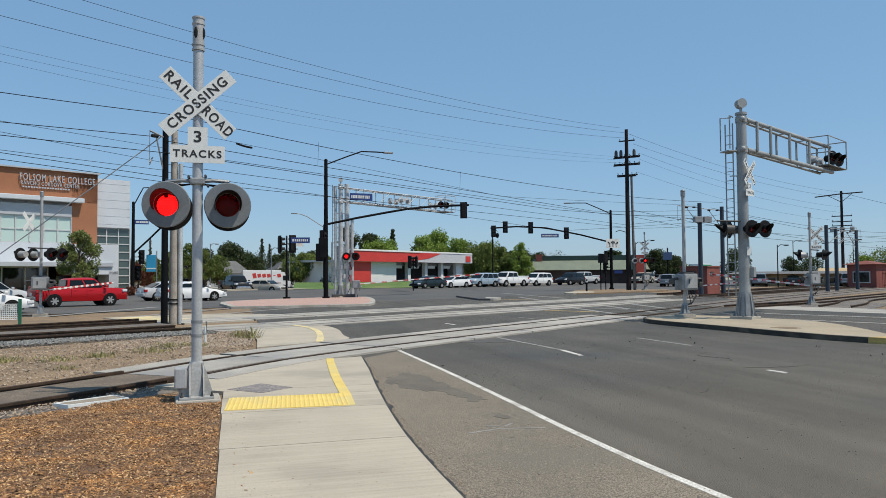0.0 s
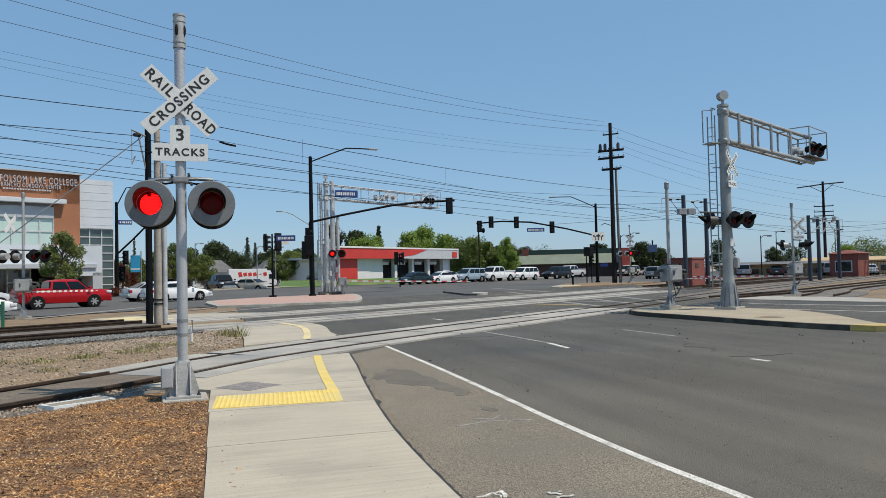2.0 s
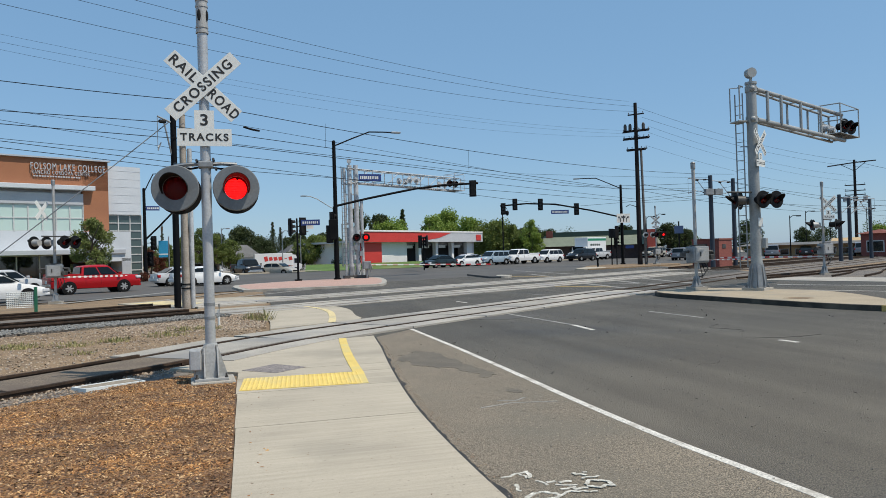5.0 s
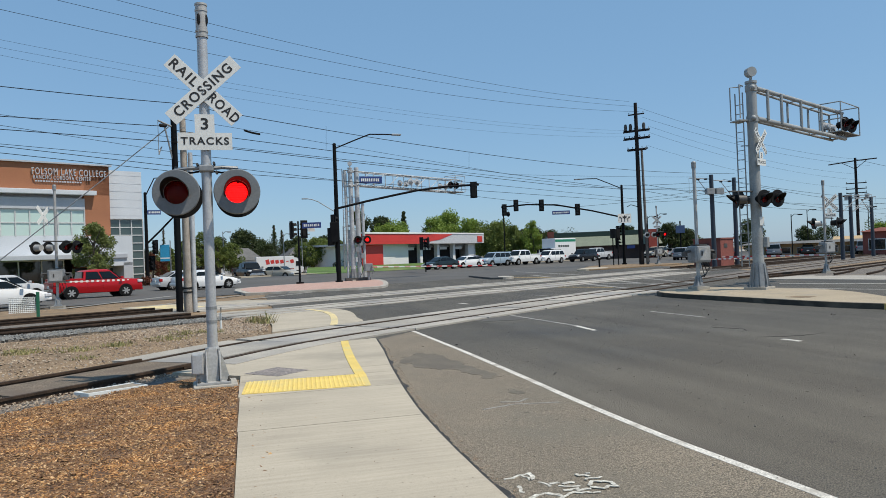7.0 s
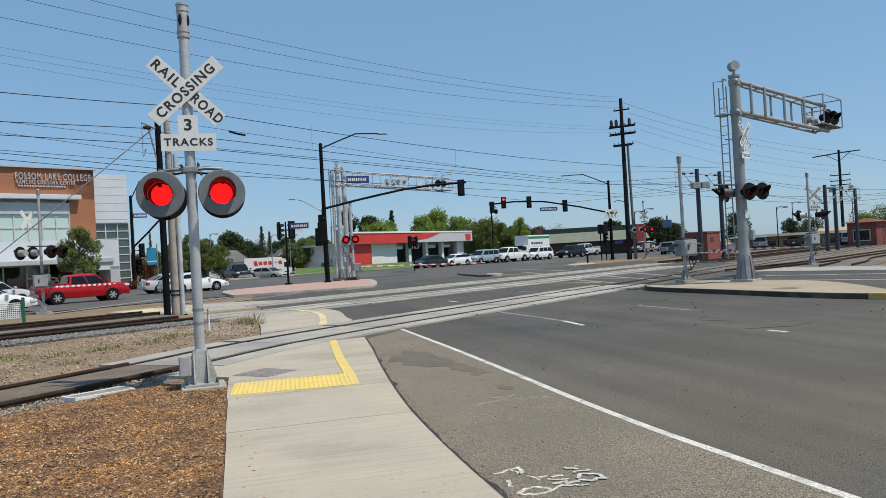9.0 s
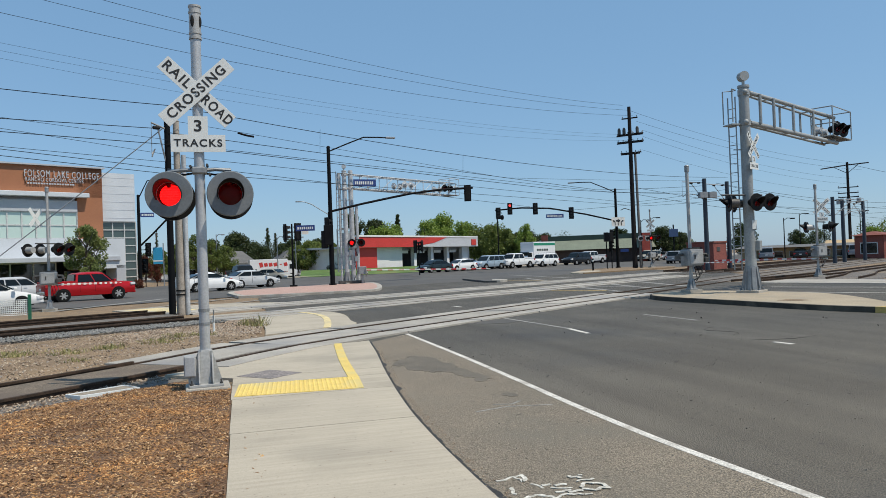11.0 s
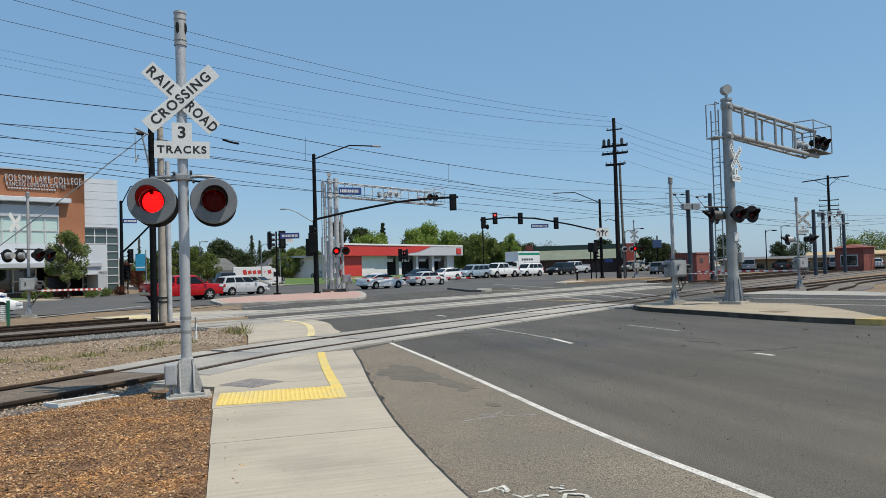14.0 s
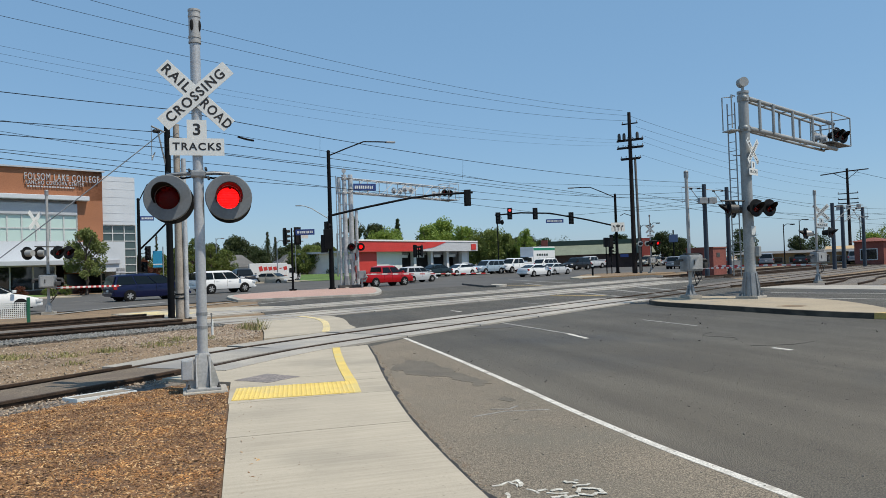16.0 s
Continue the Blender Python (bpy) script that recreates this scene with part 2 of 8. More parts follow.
BLACK_POLE = mat("black_pole_paint", (0.005, 0.0055, 0.007), (0.008, 0.009, 0.010), rough=0.65, scale=2, spec=0.1)
DISC_GREY = mat("faded_black_disc", (0.18, 0.195, 0.205), (0.145, 0.158, 0.168), rough=0.55, scale=4, fine=40, fine_mix=0.12)
SIGN_WHITE = mat("reflective_sign_white", (0.74, 0.75, 0.72), (0.68, 0.69, 0.66), rough=0.5, scale=2, fine=30, fine_mix=0.06)
SIGN_BLACK = mat("sign_black", (0.02, 0.02, 0.02), rough=0.55)
SIGN_BLUE = mat("sign_blue", (0.025, 0.055, 0.22), (0.022, 0.05, 0.19), rough=0.45)
WOODPOLE = mat("weathered_pole_wood", (0.43, 0.385, 0.33), (0.32, 0.28, 0.235), rough=0.9, scale=3, fine=40, fine_mix=0.35)
TARPOLE = mat("dark_pole_wood", (0.032, 0.027, 0.026), (0.022, 0.019, 0.019), spec=0.1, rough=0.9, scale=2, fine=30, fine_mix=0.3)
RED_LIT = mat("lit_red_lamp", (0.8, 0.05, 0.04), fine_mix=0.0, emit=(1.0, 0.035, 0.045), strength=3.2)
def diode_rows(m):
    """Rows of small diodes behind the lens: the glow dims between them."""
    nt = m.node_tree
    co = nt.nodes.new("ShaderNodeTexCoord")
    w = nt.nodes.new("ShaderNodeTexWave")
    w.bands_direction = "Z"
    w.inputs["Scale"].default_value = 9.5
    w.inputs["Distortion"].default_value = 0.6
    w.inputs["Detail Scale"].default_value = 3.0
    nt.links.new(co.outputs["Object"], w.inputs["Vector"])
    r = nt.nodes.new("ShaderNodeValToRGB")
    r.color_ramp.elements[0].color, r.color_ramp.elements[1].color = (0.62, 0.010, 0.016, 1), (1.0, 0.075, 0.085, 1)
    nt.links.new(w.outputs["Fac"], r.inputs[0])
    nt.links.new(r.outputs[0], nt.nodes["Principled BSDF"].inputs["Emission Color"])


diode_rows(RED_LIT)
LENS = glass_mat("red_lens", (0.10, 0.012, 0.01), 0.25, see=0.86)
LENS.node_tree.nodes["Transparent BSDF"].inputs[0].default_value = (0.95, 0.34, 0.32, 1)
DIM_RED = mat("unlit_red_glass", (0.85, 0.05, 0.045), (0.7, 0.04, 0.035), rough=0.5)
DARK_RED = mat("unlit_lamp_back", (0.30, 0.022, 0.018), (0.22, 0.018, 0.014), rough=0.6)
SIG_RED = mat("lit_signal_red", (0.8, 0.05, 0.04), fine_mix=0.0, emit=(1.0, 0.06, 0.05), strength=1.6)
SIG_DARK = mat("unlit_signal_lens", (0.025, 0.02, 0.018), rough=0.3)
STEEL_DARK = mat("dark_oily_steel", (0.11, 0.105, 0.10), (0.07, 0.068, 0.065), rough=0.6, metal=0.4, scale=6, fine=30)
WHITE_LAMP = mat("silver_lamp_back", (0.62, 0.63, 0.63), (0.5, 0.51, 0.52), rough=0.4, metal=0.3)
TERRACOTTA = mat("terracotta_cladding", (0.37, 0.155, 0.075), (0.34, 0.14, 0.07), rough=0.8, scale=0.5, fine=9, fine_mix=0.12)
PANEL_WHITE = mat("white_metal_panel", (0.62, 0.65, 0.68), (0.56, 0.59, 0.62), rough=0.5, scale=0.4, fine=9, fine_mix=0.06)
PANEL_GREY = mat("grey_metal_panel", (0.48, 0.50, 0.53), (0.43, 0.45, 0.48), rough=0.5, scale=0.4, fine=9, fine_mix=0.06)
GLASS_BLDG = glass_mat("facade_glass", (0.50, 0.63, 0.58), 0.1)
GLASS_STAIR = glass_mat("green_stair_glass", (0.055, 0.085, 0.085), 0.08)
GLASS_DARK = glass_mat("dark_glass", (0.012, 0.016, 0.018), 0.05)
MULLION = mat("white_mullion", (0.62, 0.63, 0.62), rough=0.5)
STUCCO_W = mat("white_stucco", (0.76, 0.76, 0.74), (0.7, 0.7, 0.68), rough=0.8, scale=0.6, fine=12, fine_mix=0.08)
FASCIA_RED = mat("red_fascia", (0.62, 0.05, 0.04), (0.56, 0.045, 0.035), rough=0.5, scale=0.5)
FASCIA_GREY = mat("silver_fascia", (0.55, 0.56, 0.58), (0.5, 0.51, 0.53), rough=0.5)
# near-black colour that paints in the shade inside the shop bays and college
INTERIOR_SHADE = mat("painted_interior_shade", (0.014, 0.014, 0.014), (0.02, 0.02, 0.02), rough=0.8)
ROOF_GREEN = mat("sage_green_roof", (0.20, 0.23, 0.17), (0.17, 0.195, 0.145), rough=0.8, scale=0.8, fine=14)
ROOF_DKGREEN = mat("dark_green_fascia", (0.03, 0.06, 0.045), (0.025, 0.05, 0.04), rough=0.7)
BLUE_POLE = mat("blue_grey_pole_paint", (0.030, 0.042, 0.062), (0.022, 0.032, 0.048), rough=0.5, scale=2)
BRICK_RED = mat("red_brick", (0.25, 0.075, 0.058), (0.20, 0.062, 0.048), rough=0.85, scale=1.2, fine=12, fine_mix=0.25)
BRICK_DARK = mat("brown_wall", (0.075, 0.05, 0.042), (0.06, 0.04, 0.036), rough=0.85, scale=1.2, fine=12)
TAN = mat("tan_stucco", (0.50, 0.36, 0.2), (0.44, 0.32, 0.18), rough=0.85, scale=0.7, fine=12, fine_mix=0.1)
ROOF_GREY = mat("grey_shingles", (0.17, 0.165, 0.16), (0.13, 0.13, 0.125), rough=0.9, scale=1, fine=10)
ROOF_RED = mat("red_tile_roof", (0.24, 0.075, 0.055), (0.2, 0.065, 0.045), rough=0.8, scale=1, fine=10)
GRASS = mat("lawn", (0.11, 0.19, 0.04), (0.085, 0.15, 0.035), rough=0.95, scale=0.6, fine=12, fine_mix=0.4, stain=(0.17, 0.19, 0.07), stain_scale=0.2)
TYRE = mat("tyre_rubber", (0.011, 0.011, 0.011), (0.016, 0.016, 0.016), rough=0.9, spec=0.15)
RIM = mat("alloy_rim", (0.40, 0.40, 0.40), (0.33, 0.33, 0.33), rough=0.4, metal=0.1)
CHROME = mat("chrome", (0.7, 0.7, 0.72), rough=0.15, metal=1.0, fine_mix=0.0)
PLASTIC = mat("black_trim", (0.011, 0.011, 0.012), rough=0.7, spec=0.2)
CAR_GLASS = glass_mat("car_glass", (0.006, 0.009, 0.010), 0.08)
CAR_GLASS.node_tree.nodes["Principled BSDF"].inputs["Specular IOR Level"].default_value = 0.35
HEADLAMP = mat("headlamp", (0.7, 0.71, 0.72), (0.6, 0.6, 0.62), rough=0.12, fine_mix=0.0)
TAILLAMP = mat("tail_lamp", (0.42, 0.015, 0.015), rough=0.2, fine_mix=0.0)
BARK = mat("bark", (0.14, 0.105, 0.08), (0.095, 0.075, 0.06), rough=0.95, scale=4, fine=25)
LEAF_A = leaf_mat("leaf_green", (0.185, 0.228, 0.066), (0.138, 0.178, 0.052))
LEAF_B = leaf_mat("leaf_dark", (0.075, 0.098, 0.040), (0.056, 0.075, 0.033))
LEAF_C = leaf_mat("leaf_bright", (0.27, 0.36, 0.080), (0.205, 0.285, 0.062))
LEAF_Y = leaf_mat("leaf_olive", (0.245, 0.285, 0.105), (0.18, 0.215, 0.078))
LEAF_R = leaf_mat("leaf_russet", (0.16, 0.05, 0.03), (0.12, 0.045, 0.03))
GATE_RED = mat("gate_red", (0.58, 0.035, 0.035), rough=0.5)
GREEN_POST = mat("green_post", (0.02, 0.15, 0.08), rough=0.6)
WIRE = mat("wire_black", (0.01, 0.01, 0.011), rough=0.7, spec=0.1)
BANNER = mat("blue_banner", (0.03, 0.33, 0.55), (0.025, 0.28, 0.5), rough=0.7)


def paint(name, c):
    m = mat(name, c, tuple(v * 0.97 for v in c), rough=0.28, fine_mix=0.0, scale=1.0)
    m.node_tree.nodes["Principled BSDF"].inputs["Coat Weight"].default_value = 0.2
    m.node_tree.nodes["Principled BSDF"].inputs["Coat Roughness"].default_value = 0.06
    m.node_tree.nodes["Principled BSDF"].inputs["Specular IOR Level"].default_value = 0.3
    return m


CAR_RED, CAR_WHITE, CAR_SILVER = paint("red_paint", (0.42, 0.006, 0.010)), paint("white_paint", (0.78, 0.78, 0.77)), paint("silver_paint", (0.52, 0.53, 0.54))
CAR_BLUE, CAR_DARK, CAR_TEAL = paint("navy_paint", (0.005, 0.008, 0.042)), paint("charcoal_paint", (0.015, 0.016, 0.019)), paint("dark_teal_paint", (0.016, 0.028, 0.033))
CAR_SKY, CAR_BEIGE, CAR_GREY = paint("pale_blue_paint", (0.30, 0.38, 0.45)), paint("beige_paint", (0.40, 0.37, 0.31)), paint("grey_paint", (0.20, 0.21, 0.23))


# ---- mesh helpers ----
def box(bm, cx, cy, cz, sx, sy, sz, rz=0.0, bevel=0.0, m=None):
    mm = Matrix.Translation((cx, cy, cz)) @ Matrix.Rotation(radians(rz), 4, "Z") @ Matrix.Diagonal((sx, sy, sz, 1))
    if m is not None:
        mm = m @ mm
    g = bmesh.ops.create_cube(bm, size=1.0, matrix=mm)
    if bevel:
        es = list({e for v in g["verts"] for e in v.link_edges})
        bmesh.ops.bevel(bm, geom=es, offset=bevel, segments=2, affect="EDGES", profile=0.6)
    return bm


def rod(bm, a, b, r, r2=None, n=12, cap=True):
    a, b = Vector(a), Vector(b)
    d = b - a
    q = d.to_track_quat("Z", "Y").to_matrix().to_4x4()
    bmesh.ops.create_cone(bm, cap_ends=cap, segments=n, radius1=r, radius2=r if r2 is None else r2, depth=d.length,
                          matrix=Matrix.Translation((a + b) / 2) @ q)
    return bm


def ball(bm, c, r, u=12, v=8, s=(1, 1, 1)):
    bmesh.ops.create_uvsphere(bm, u_segments=u, v_segments=v, radius=r, matrix=Matrix.Translation(c) @ Matrix.Diagonal((*s, 1)))
    return bm


def prism(bm, pts, z0, z1):
    lo = [bm.verts.new((x, y, z0)) for x, y in pts]
    hi = [bm.verts.new((x, y, z1)) for x, y in pts]
    bm.faces.new(hi)
    bm.faces.new(lo[::-1])
    for i in range(len(pts)):
        j = (i + 1) % len(pts)
        bm.faces.new((lo[i], lo[j], hi[j], hi[i]))
    bmesh.ops.recalc_face_normals(bm, faces=bm.faces)
    return bm


def sheet(bm, pts, z):
    bm.faces.new([bm.verts.new((x, y, z)) for x, y in pts])
    bmesh.ops.recalc_face_normals(bm, faces=bm.faces)
    return bm


def tube(bm, pts, r, n=6):
    """A bent round bar through the points."""
    pts = [Vector(p) for p in pts]
    rings = []
    for i, p in enumerate(pts):
        d = (pts[min(i + 1, len(pts) - 1)] - pts[max(i - 1, 0)]).normalized()
        s = d.cross(Vector((0, 0, 1)))
        s = s.normalized() if s.length > 1e-3 else Vector((1, 0, 0))
        t = s.cross(d)
        rings.append([bm.verts.new(p + r * (math.cos(2 * math.pi * k / n) * s + math.sin(2 * math.pi * k / n) * t)) for k in range(n)])
    for a, b in zip(rings, rings[1:]):
        for k in range(n):
            bm.faces.new((a[k], a[(k + 1) % n], b[(k + 1) % n], b[k]))
    bm.faces.new(rings[0][::-1])
    bm.faces.new(rings[-1])
    return bm


def loft(bm, rings):
    """Joins rings of equal length into a closed skin."""
    vs = [[bm.verts.new(p) for p in r] for r in rings]
    n = len(vs[0])
    for a, b in zip(vs, vs[1:]):
        for k in range(n):
            bm.faces.new((a[k], a[(k + 1) % n], b[(k + 1) % n], b[k]))
    bm.faces.new(vs[0][::-1])
    bm.faces.new(vs[-1])
    bmesh.ops.recalc_face_normals(bm, faces=bm.faces)
    return bm


def ribbon(bm, pts, w, z0, z1):
    """A strip of width w along plan points, between two heights."""
    n = len(pts)
    rows = []
    for i in range(n):
        a, b = Vector(pts[max(i - 1, 0)]), Vector(pts[min(i + 1, n - 1)])
        d = (b - a).normalized()
        s = Vector((-d.y, d.x)) * w / 2
        p = Vector(pts[i])
        rows.append([bm.verts.new((*(p + s), z0)), bm.verts.new((*(p + s), z1)), bm.verts.new((*(p - s), z1)), bm.verts.new((*(p - s), z0))])
    for a, b in zip(rows, rows[1:]):
        for k in range(4):
            bm.faces.new((a[k], a[(k + 1) % 4], b[(k + 1) % 4], b[k]))
    bm.faces.new(rows[0])
    bm.faces.new(rows[-1][::-1])
    bmesh.ops.recalc_face_normals(bm, faces=bm.faces)
    return bm


def offset_line(pts, d):
    out = []
    for i in range(len(pts)):
        a, b = Vector(pts[max(i - 1, 0)]), Vector(pts[min(i + 1, len(pts) - 1)])
        t = (b - a).normalized()
        out.append((pts[i][0] - t.y * d, pts[i][1] + t.x * d))
    return out


def smooth_line(pts, k=6):
    """A Catmull-Rom line through plan points."""
    p = [Vector(a) for a in ([pts[0]] + list(pts) + [pts[-1]])]
    out = []
    for i in range(1, len(p) - 2):
        for j in range(k):
            t = j / k
            out.append(tuple(0.5 * ((2 * p[i]) + (p[i + 1] - p[i - 1]) * t + (2 * p[i - 1] - 5 * p[i] + 4 * p[i + 1] - p[i + 2]) * t * t
                                    + (3 * p[i] - p[i - 1] - 3 * p[i + 1] + p[i + 2]) * t ** 3)))
    return out + [tuple(p[-2])]


def part(name, bm, material, parent=None, label="", smooth=False, m=None):
    me = bpy.data.meshes.new(name)
    bm.to_mesh(me)
    bm.free()
    me.materials.append(material)
    if smooth:
        me.shade_smooth()
        me.set_sharp_from_angle(angle=radians(38))
    ob = new(name, me)
    if parent is not None:
        ob.parent = parent
    if m is not None:
        ob.matrix_basis = m
    return tagged(ob, label)


def again(name, mesh, parent, m=None):
    ob = new(name, mesh)
    ob.parent = parent
    if m is not None:
        ob.matrix_basis = m
    return ob


def thing(name, m, label, category, group=""):
    ob = new(name)
    ob.empty_display_size = 0.2
    ob.matrix_basis = m
    return tagged(ob, label, category, group)


B = bmesh.new


def lettering(name, body, size, material, parent, m, label="", width=None, depth=0.004, bold=0.0):
    cu = bpy.data.curves.new("lettering", "FONT")
    cu.body, cu.size, cu.extrude, cu.align_x, cu.align_y = body, size, depth, "CENTER", "CENTER"
    cu.space_character = 1.22
    cu.offset = bold
    tmp = bpy.data.objects.new("lettering_source", cu)
    scene.collection.objects.link(tmp)
    me = bpy.data.meshes.new_from_object(tmp.evaluated_get(bpy.context.evaluated_depsgraph_get()))
    bpy.data.objects.remove(tmp)
    if width:
        xs = [v.co.x for v in me.vertices]
        k = width / (max(xs) - min(xs))
        for v in me.vertices:
            v.co.x *= k
    me.materials.clear()
    me.materials.append(material)
    ob = new(name, me)
    ob.parent, ob.matrix_basis = parent, m
    return tagged(ob, label)


# plan directions: the boulevard runs at 29 degrees, the side road along y
UA = 29.0
UX, UY = math.cos(radians(UA)), math.sin(radians(UA))


def blvd(s, p, z=0.0):
    """A place s metres along the boulevard's near lane and p metres across it."""
    return Vector((-8.7 + s * UX - p * UY, 49.5 + s * UY + p * UX, z))


# ---- ground, roads, tracks ----
def structure(name, bm, material, label, category, smooth=False):
    return tagged(part(name, bm, material, smooth=smooth), label, category, kind="structure")


structure("ground", sheet(B(), [(-2500, -2500), (2500, -2500), (2500, 2500), (-2500, 2500)], -0.03), DIRT, "dry bare earth reaching to the horizon", "ground")
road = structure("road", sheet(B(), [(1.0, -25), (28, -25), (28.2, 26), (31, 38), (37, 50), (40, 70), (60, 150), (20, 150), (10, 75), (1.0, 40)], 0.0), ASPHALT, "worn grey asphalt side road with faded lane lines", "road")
bm = B()
rows = [[bm.verts.new(blvd(s, p, z)) for p, z in ((-9.6, 0.004), (7.5, 0.004), (11.0, 0.27), (12.0, 0.3), (22.5, 0.3))] for s in (-170, 8, 24, 260)]
for v in rows[0] + rows[1]:
    v.co.z = min(v.co.z, 0.05)
for a, b in zip(rows, rows[1:]):
    for k in range(4):
        bm.faces.new((a[k], b[k], b[k + 1], a[k + 1]))
bmesh.ops.recalc_face_normals(bm, faces=bm.faces)
boulevard = structure("road_boulevard", bm, ASPHALT_FAR, "wide asphalt boulevard crossing behind the rail tracks", "road")

KERB_L = smooth_line([(1.70, -20), (1.68, 0), (1.67, 4.7), (1.70, 6.2), (1.77, 7.6), (1.93, 9.3), (2.15, 11.2), (2.42, 13.3), (2.64, 15.3)], 4)


def kerb_x(y):
    for (xa, ya), (xb, yb) in zip(KERB_L, KERB_L[1:]):
        if ya <= y <= yb:
            return xa + (xb - xa) * (y - ya) / max(yb - ya, 1e-6)
    return KERB_L[-1][0]


TR1 = smooth_line([(-22, -4.5), (-12, 3.4), (-6.5, 8.25), (-3.35, 11.2), (-1.3, 13.35), (1.0, 16.0), (6.7, 20.35), (20.2, 29.95), (40, 44.1), (80, 70)], 8)
TR2 = smooth_line([(-30, 10.2), (-14, 17.6), (-6.2, 21.9), (-1.4, 24.6), (4.0, 27.7), (16.0, 35.0), (40, 50.0), (90, 80)], 6)
TR3 = smooth_line([(-30, 15.0), (-14, 22.6), (-7.6, 26.3), (-3.0, 29.2), (3.0, 32.7), (15.0, 40.0), (40, 55.5), (90, 86)], 6)

# walkway of single slabs
walkway = tagged(new("pavement"), "pale concrete pavement beside the side road", "pavement", kind="structure")
for a, b in ((-4, 0.0), (0.0, 3.72), (3.72, 7.46), (7.46, 9.40), (10.54, 11.2)):
    ys = [a + 0.008 + (b - a - 0.016) * i / 5 for i in range(6)]
    pts = [(-0.14 + 0.02 * (a / 10), ys[0])] + [(kerb_x(y), y) for y in ys] + [(-0.13 + 0.02 * (b / 10), ys[-1])]
    part("slab", prism(B(), pts, -0.1, 0.03), CONCRETE, walkway)
part("slab", prism(B(), [(-0.13, 9.41), (kerb_x(9.41), 9.41), (kerb_x(10.53), 10.53), (-0.12, 10.53)], -0.1, 0.03), CONCRETE, walkway)
part("slab", prism(B(), [(-0.12, 11.21), (kerb_x(11.21), 11.21), (kerb_x(13), 13), (2.62, 15.15), (1.75, 14.85), (-1.15, 12.15)], -0.1, 0.03), CONCRETE, walkway)
# worn strip of broken asphalt along the kerb
crack_line = smooth_line([(kerb_x(y) + 0.02 + 0.012 * math.sin(9 * y), y) for y in (-4, -1, 1.5, 3, 4, 4.7, 5.4, 6, 6.6, 7.2, 7.8, 8.4, 9.1, 9.8, 10.6, 11.4, 12.3, 13.2, 14.1, 15)], 3)
rnd = random.Random(12)
bm, prev, y = B(), None, -4.0
while y < 15.1:
    w = 0.026 + 0.075 * max(0.0, noise.noise(Vector((0, y * 2.2, 3)))) + rnd.uniform(0, 0.014)
    x = kerb_x(y) + 0.004
    pair = [bm.verts.new((x - 0.004, y, 0.0095)), bm.verts.new((x + w + 0.012 * rnd.random(), y + rnd.uniform(-0.015, 0.015), 0.0095))]
    if prev:
        bm.faces.new((prev[0], prev[1], pair[1], pair[0]))
    prev, y = pair, y + rnd.uniform(0.02, 0.06)
bmesh.ops.recalc_face_normals(bm, faces=bm.faces)
structure("trim_crack", bm, TAR, "dark crack between pavement and asphalt", "crack")

# tactile pads of domed tiles
def tactile(name, pts, z, label):
    pad = structure(name, prism(B(), pts, z - 0.05, z + 0.008), YELLOW_PAD, label, "tactile paving")
    return pad


pad = tactile("tactile_paving", [(-0.09, 9.57), (1.55, 9.45), (1.64, 10.44), (-0.03, 10.52)], 0.03, "worn yellow tactile paving with raised domes")
dome = B()
bmesh.ops.create_cone(dome, cap_ends=True, segments=8, radius1=0.019, radius2=0.011, depth=0.008)
dm = bpy.data.meshes.new("dome")
dome.to_mesh(dm)
verts, faces = [], []
for i in range(26):
    for j in range(16):
        x, y = -0.05 + i * 0.0605 + 0.0045 * j, 9.61 + j * 0.0585 - i * 0.0042
        k = len(verts)
        verts += [(v.co.x + x, v.co.y + y, v.co.z + 0.042) for v in dm.vertices]
        faces += [[w + k for w in p.vertices] for p in dm.polygons]
me = bpy.data.meshes.new("domes")
me.from_pydata(verts, [], faces)
me.materials.append(YELLOW_PAD)
domes = again("domes", me, pad)
domes["kind"] = "stuff"
arm_l = smooth_line([(1.605, 10.44), (1.72, 12.2), (1.90, 14.2), (1.98, 14.92)], 4)
structure("tactile_strip", ribbon(B(), [(x - 0.045, y) for x, y in arm_l], 0.15, 0.03, 0.039), YELLOW_PAD, "narrow yellow strip along the walkway edge", "tactile paving")
structure("drain_grate_patch", prism(B(), [(-0.06, 11.36), (0.42, 10.86), (0.90, 11.26), (0.44, 11.82)], 0.02, 0.0345), mat("broken_concrete", (0.2, 0.18, 0.17), (0.3, 0.26, 0.24), rough=0.9, scale=9, fine=30, fine_mix=0.6), "cracked reddish patch in the concrete", "patch")

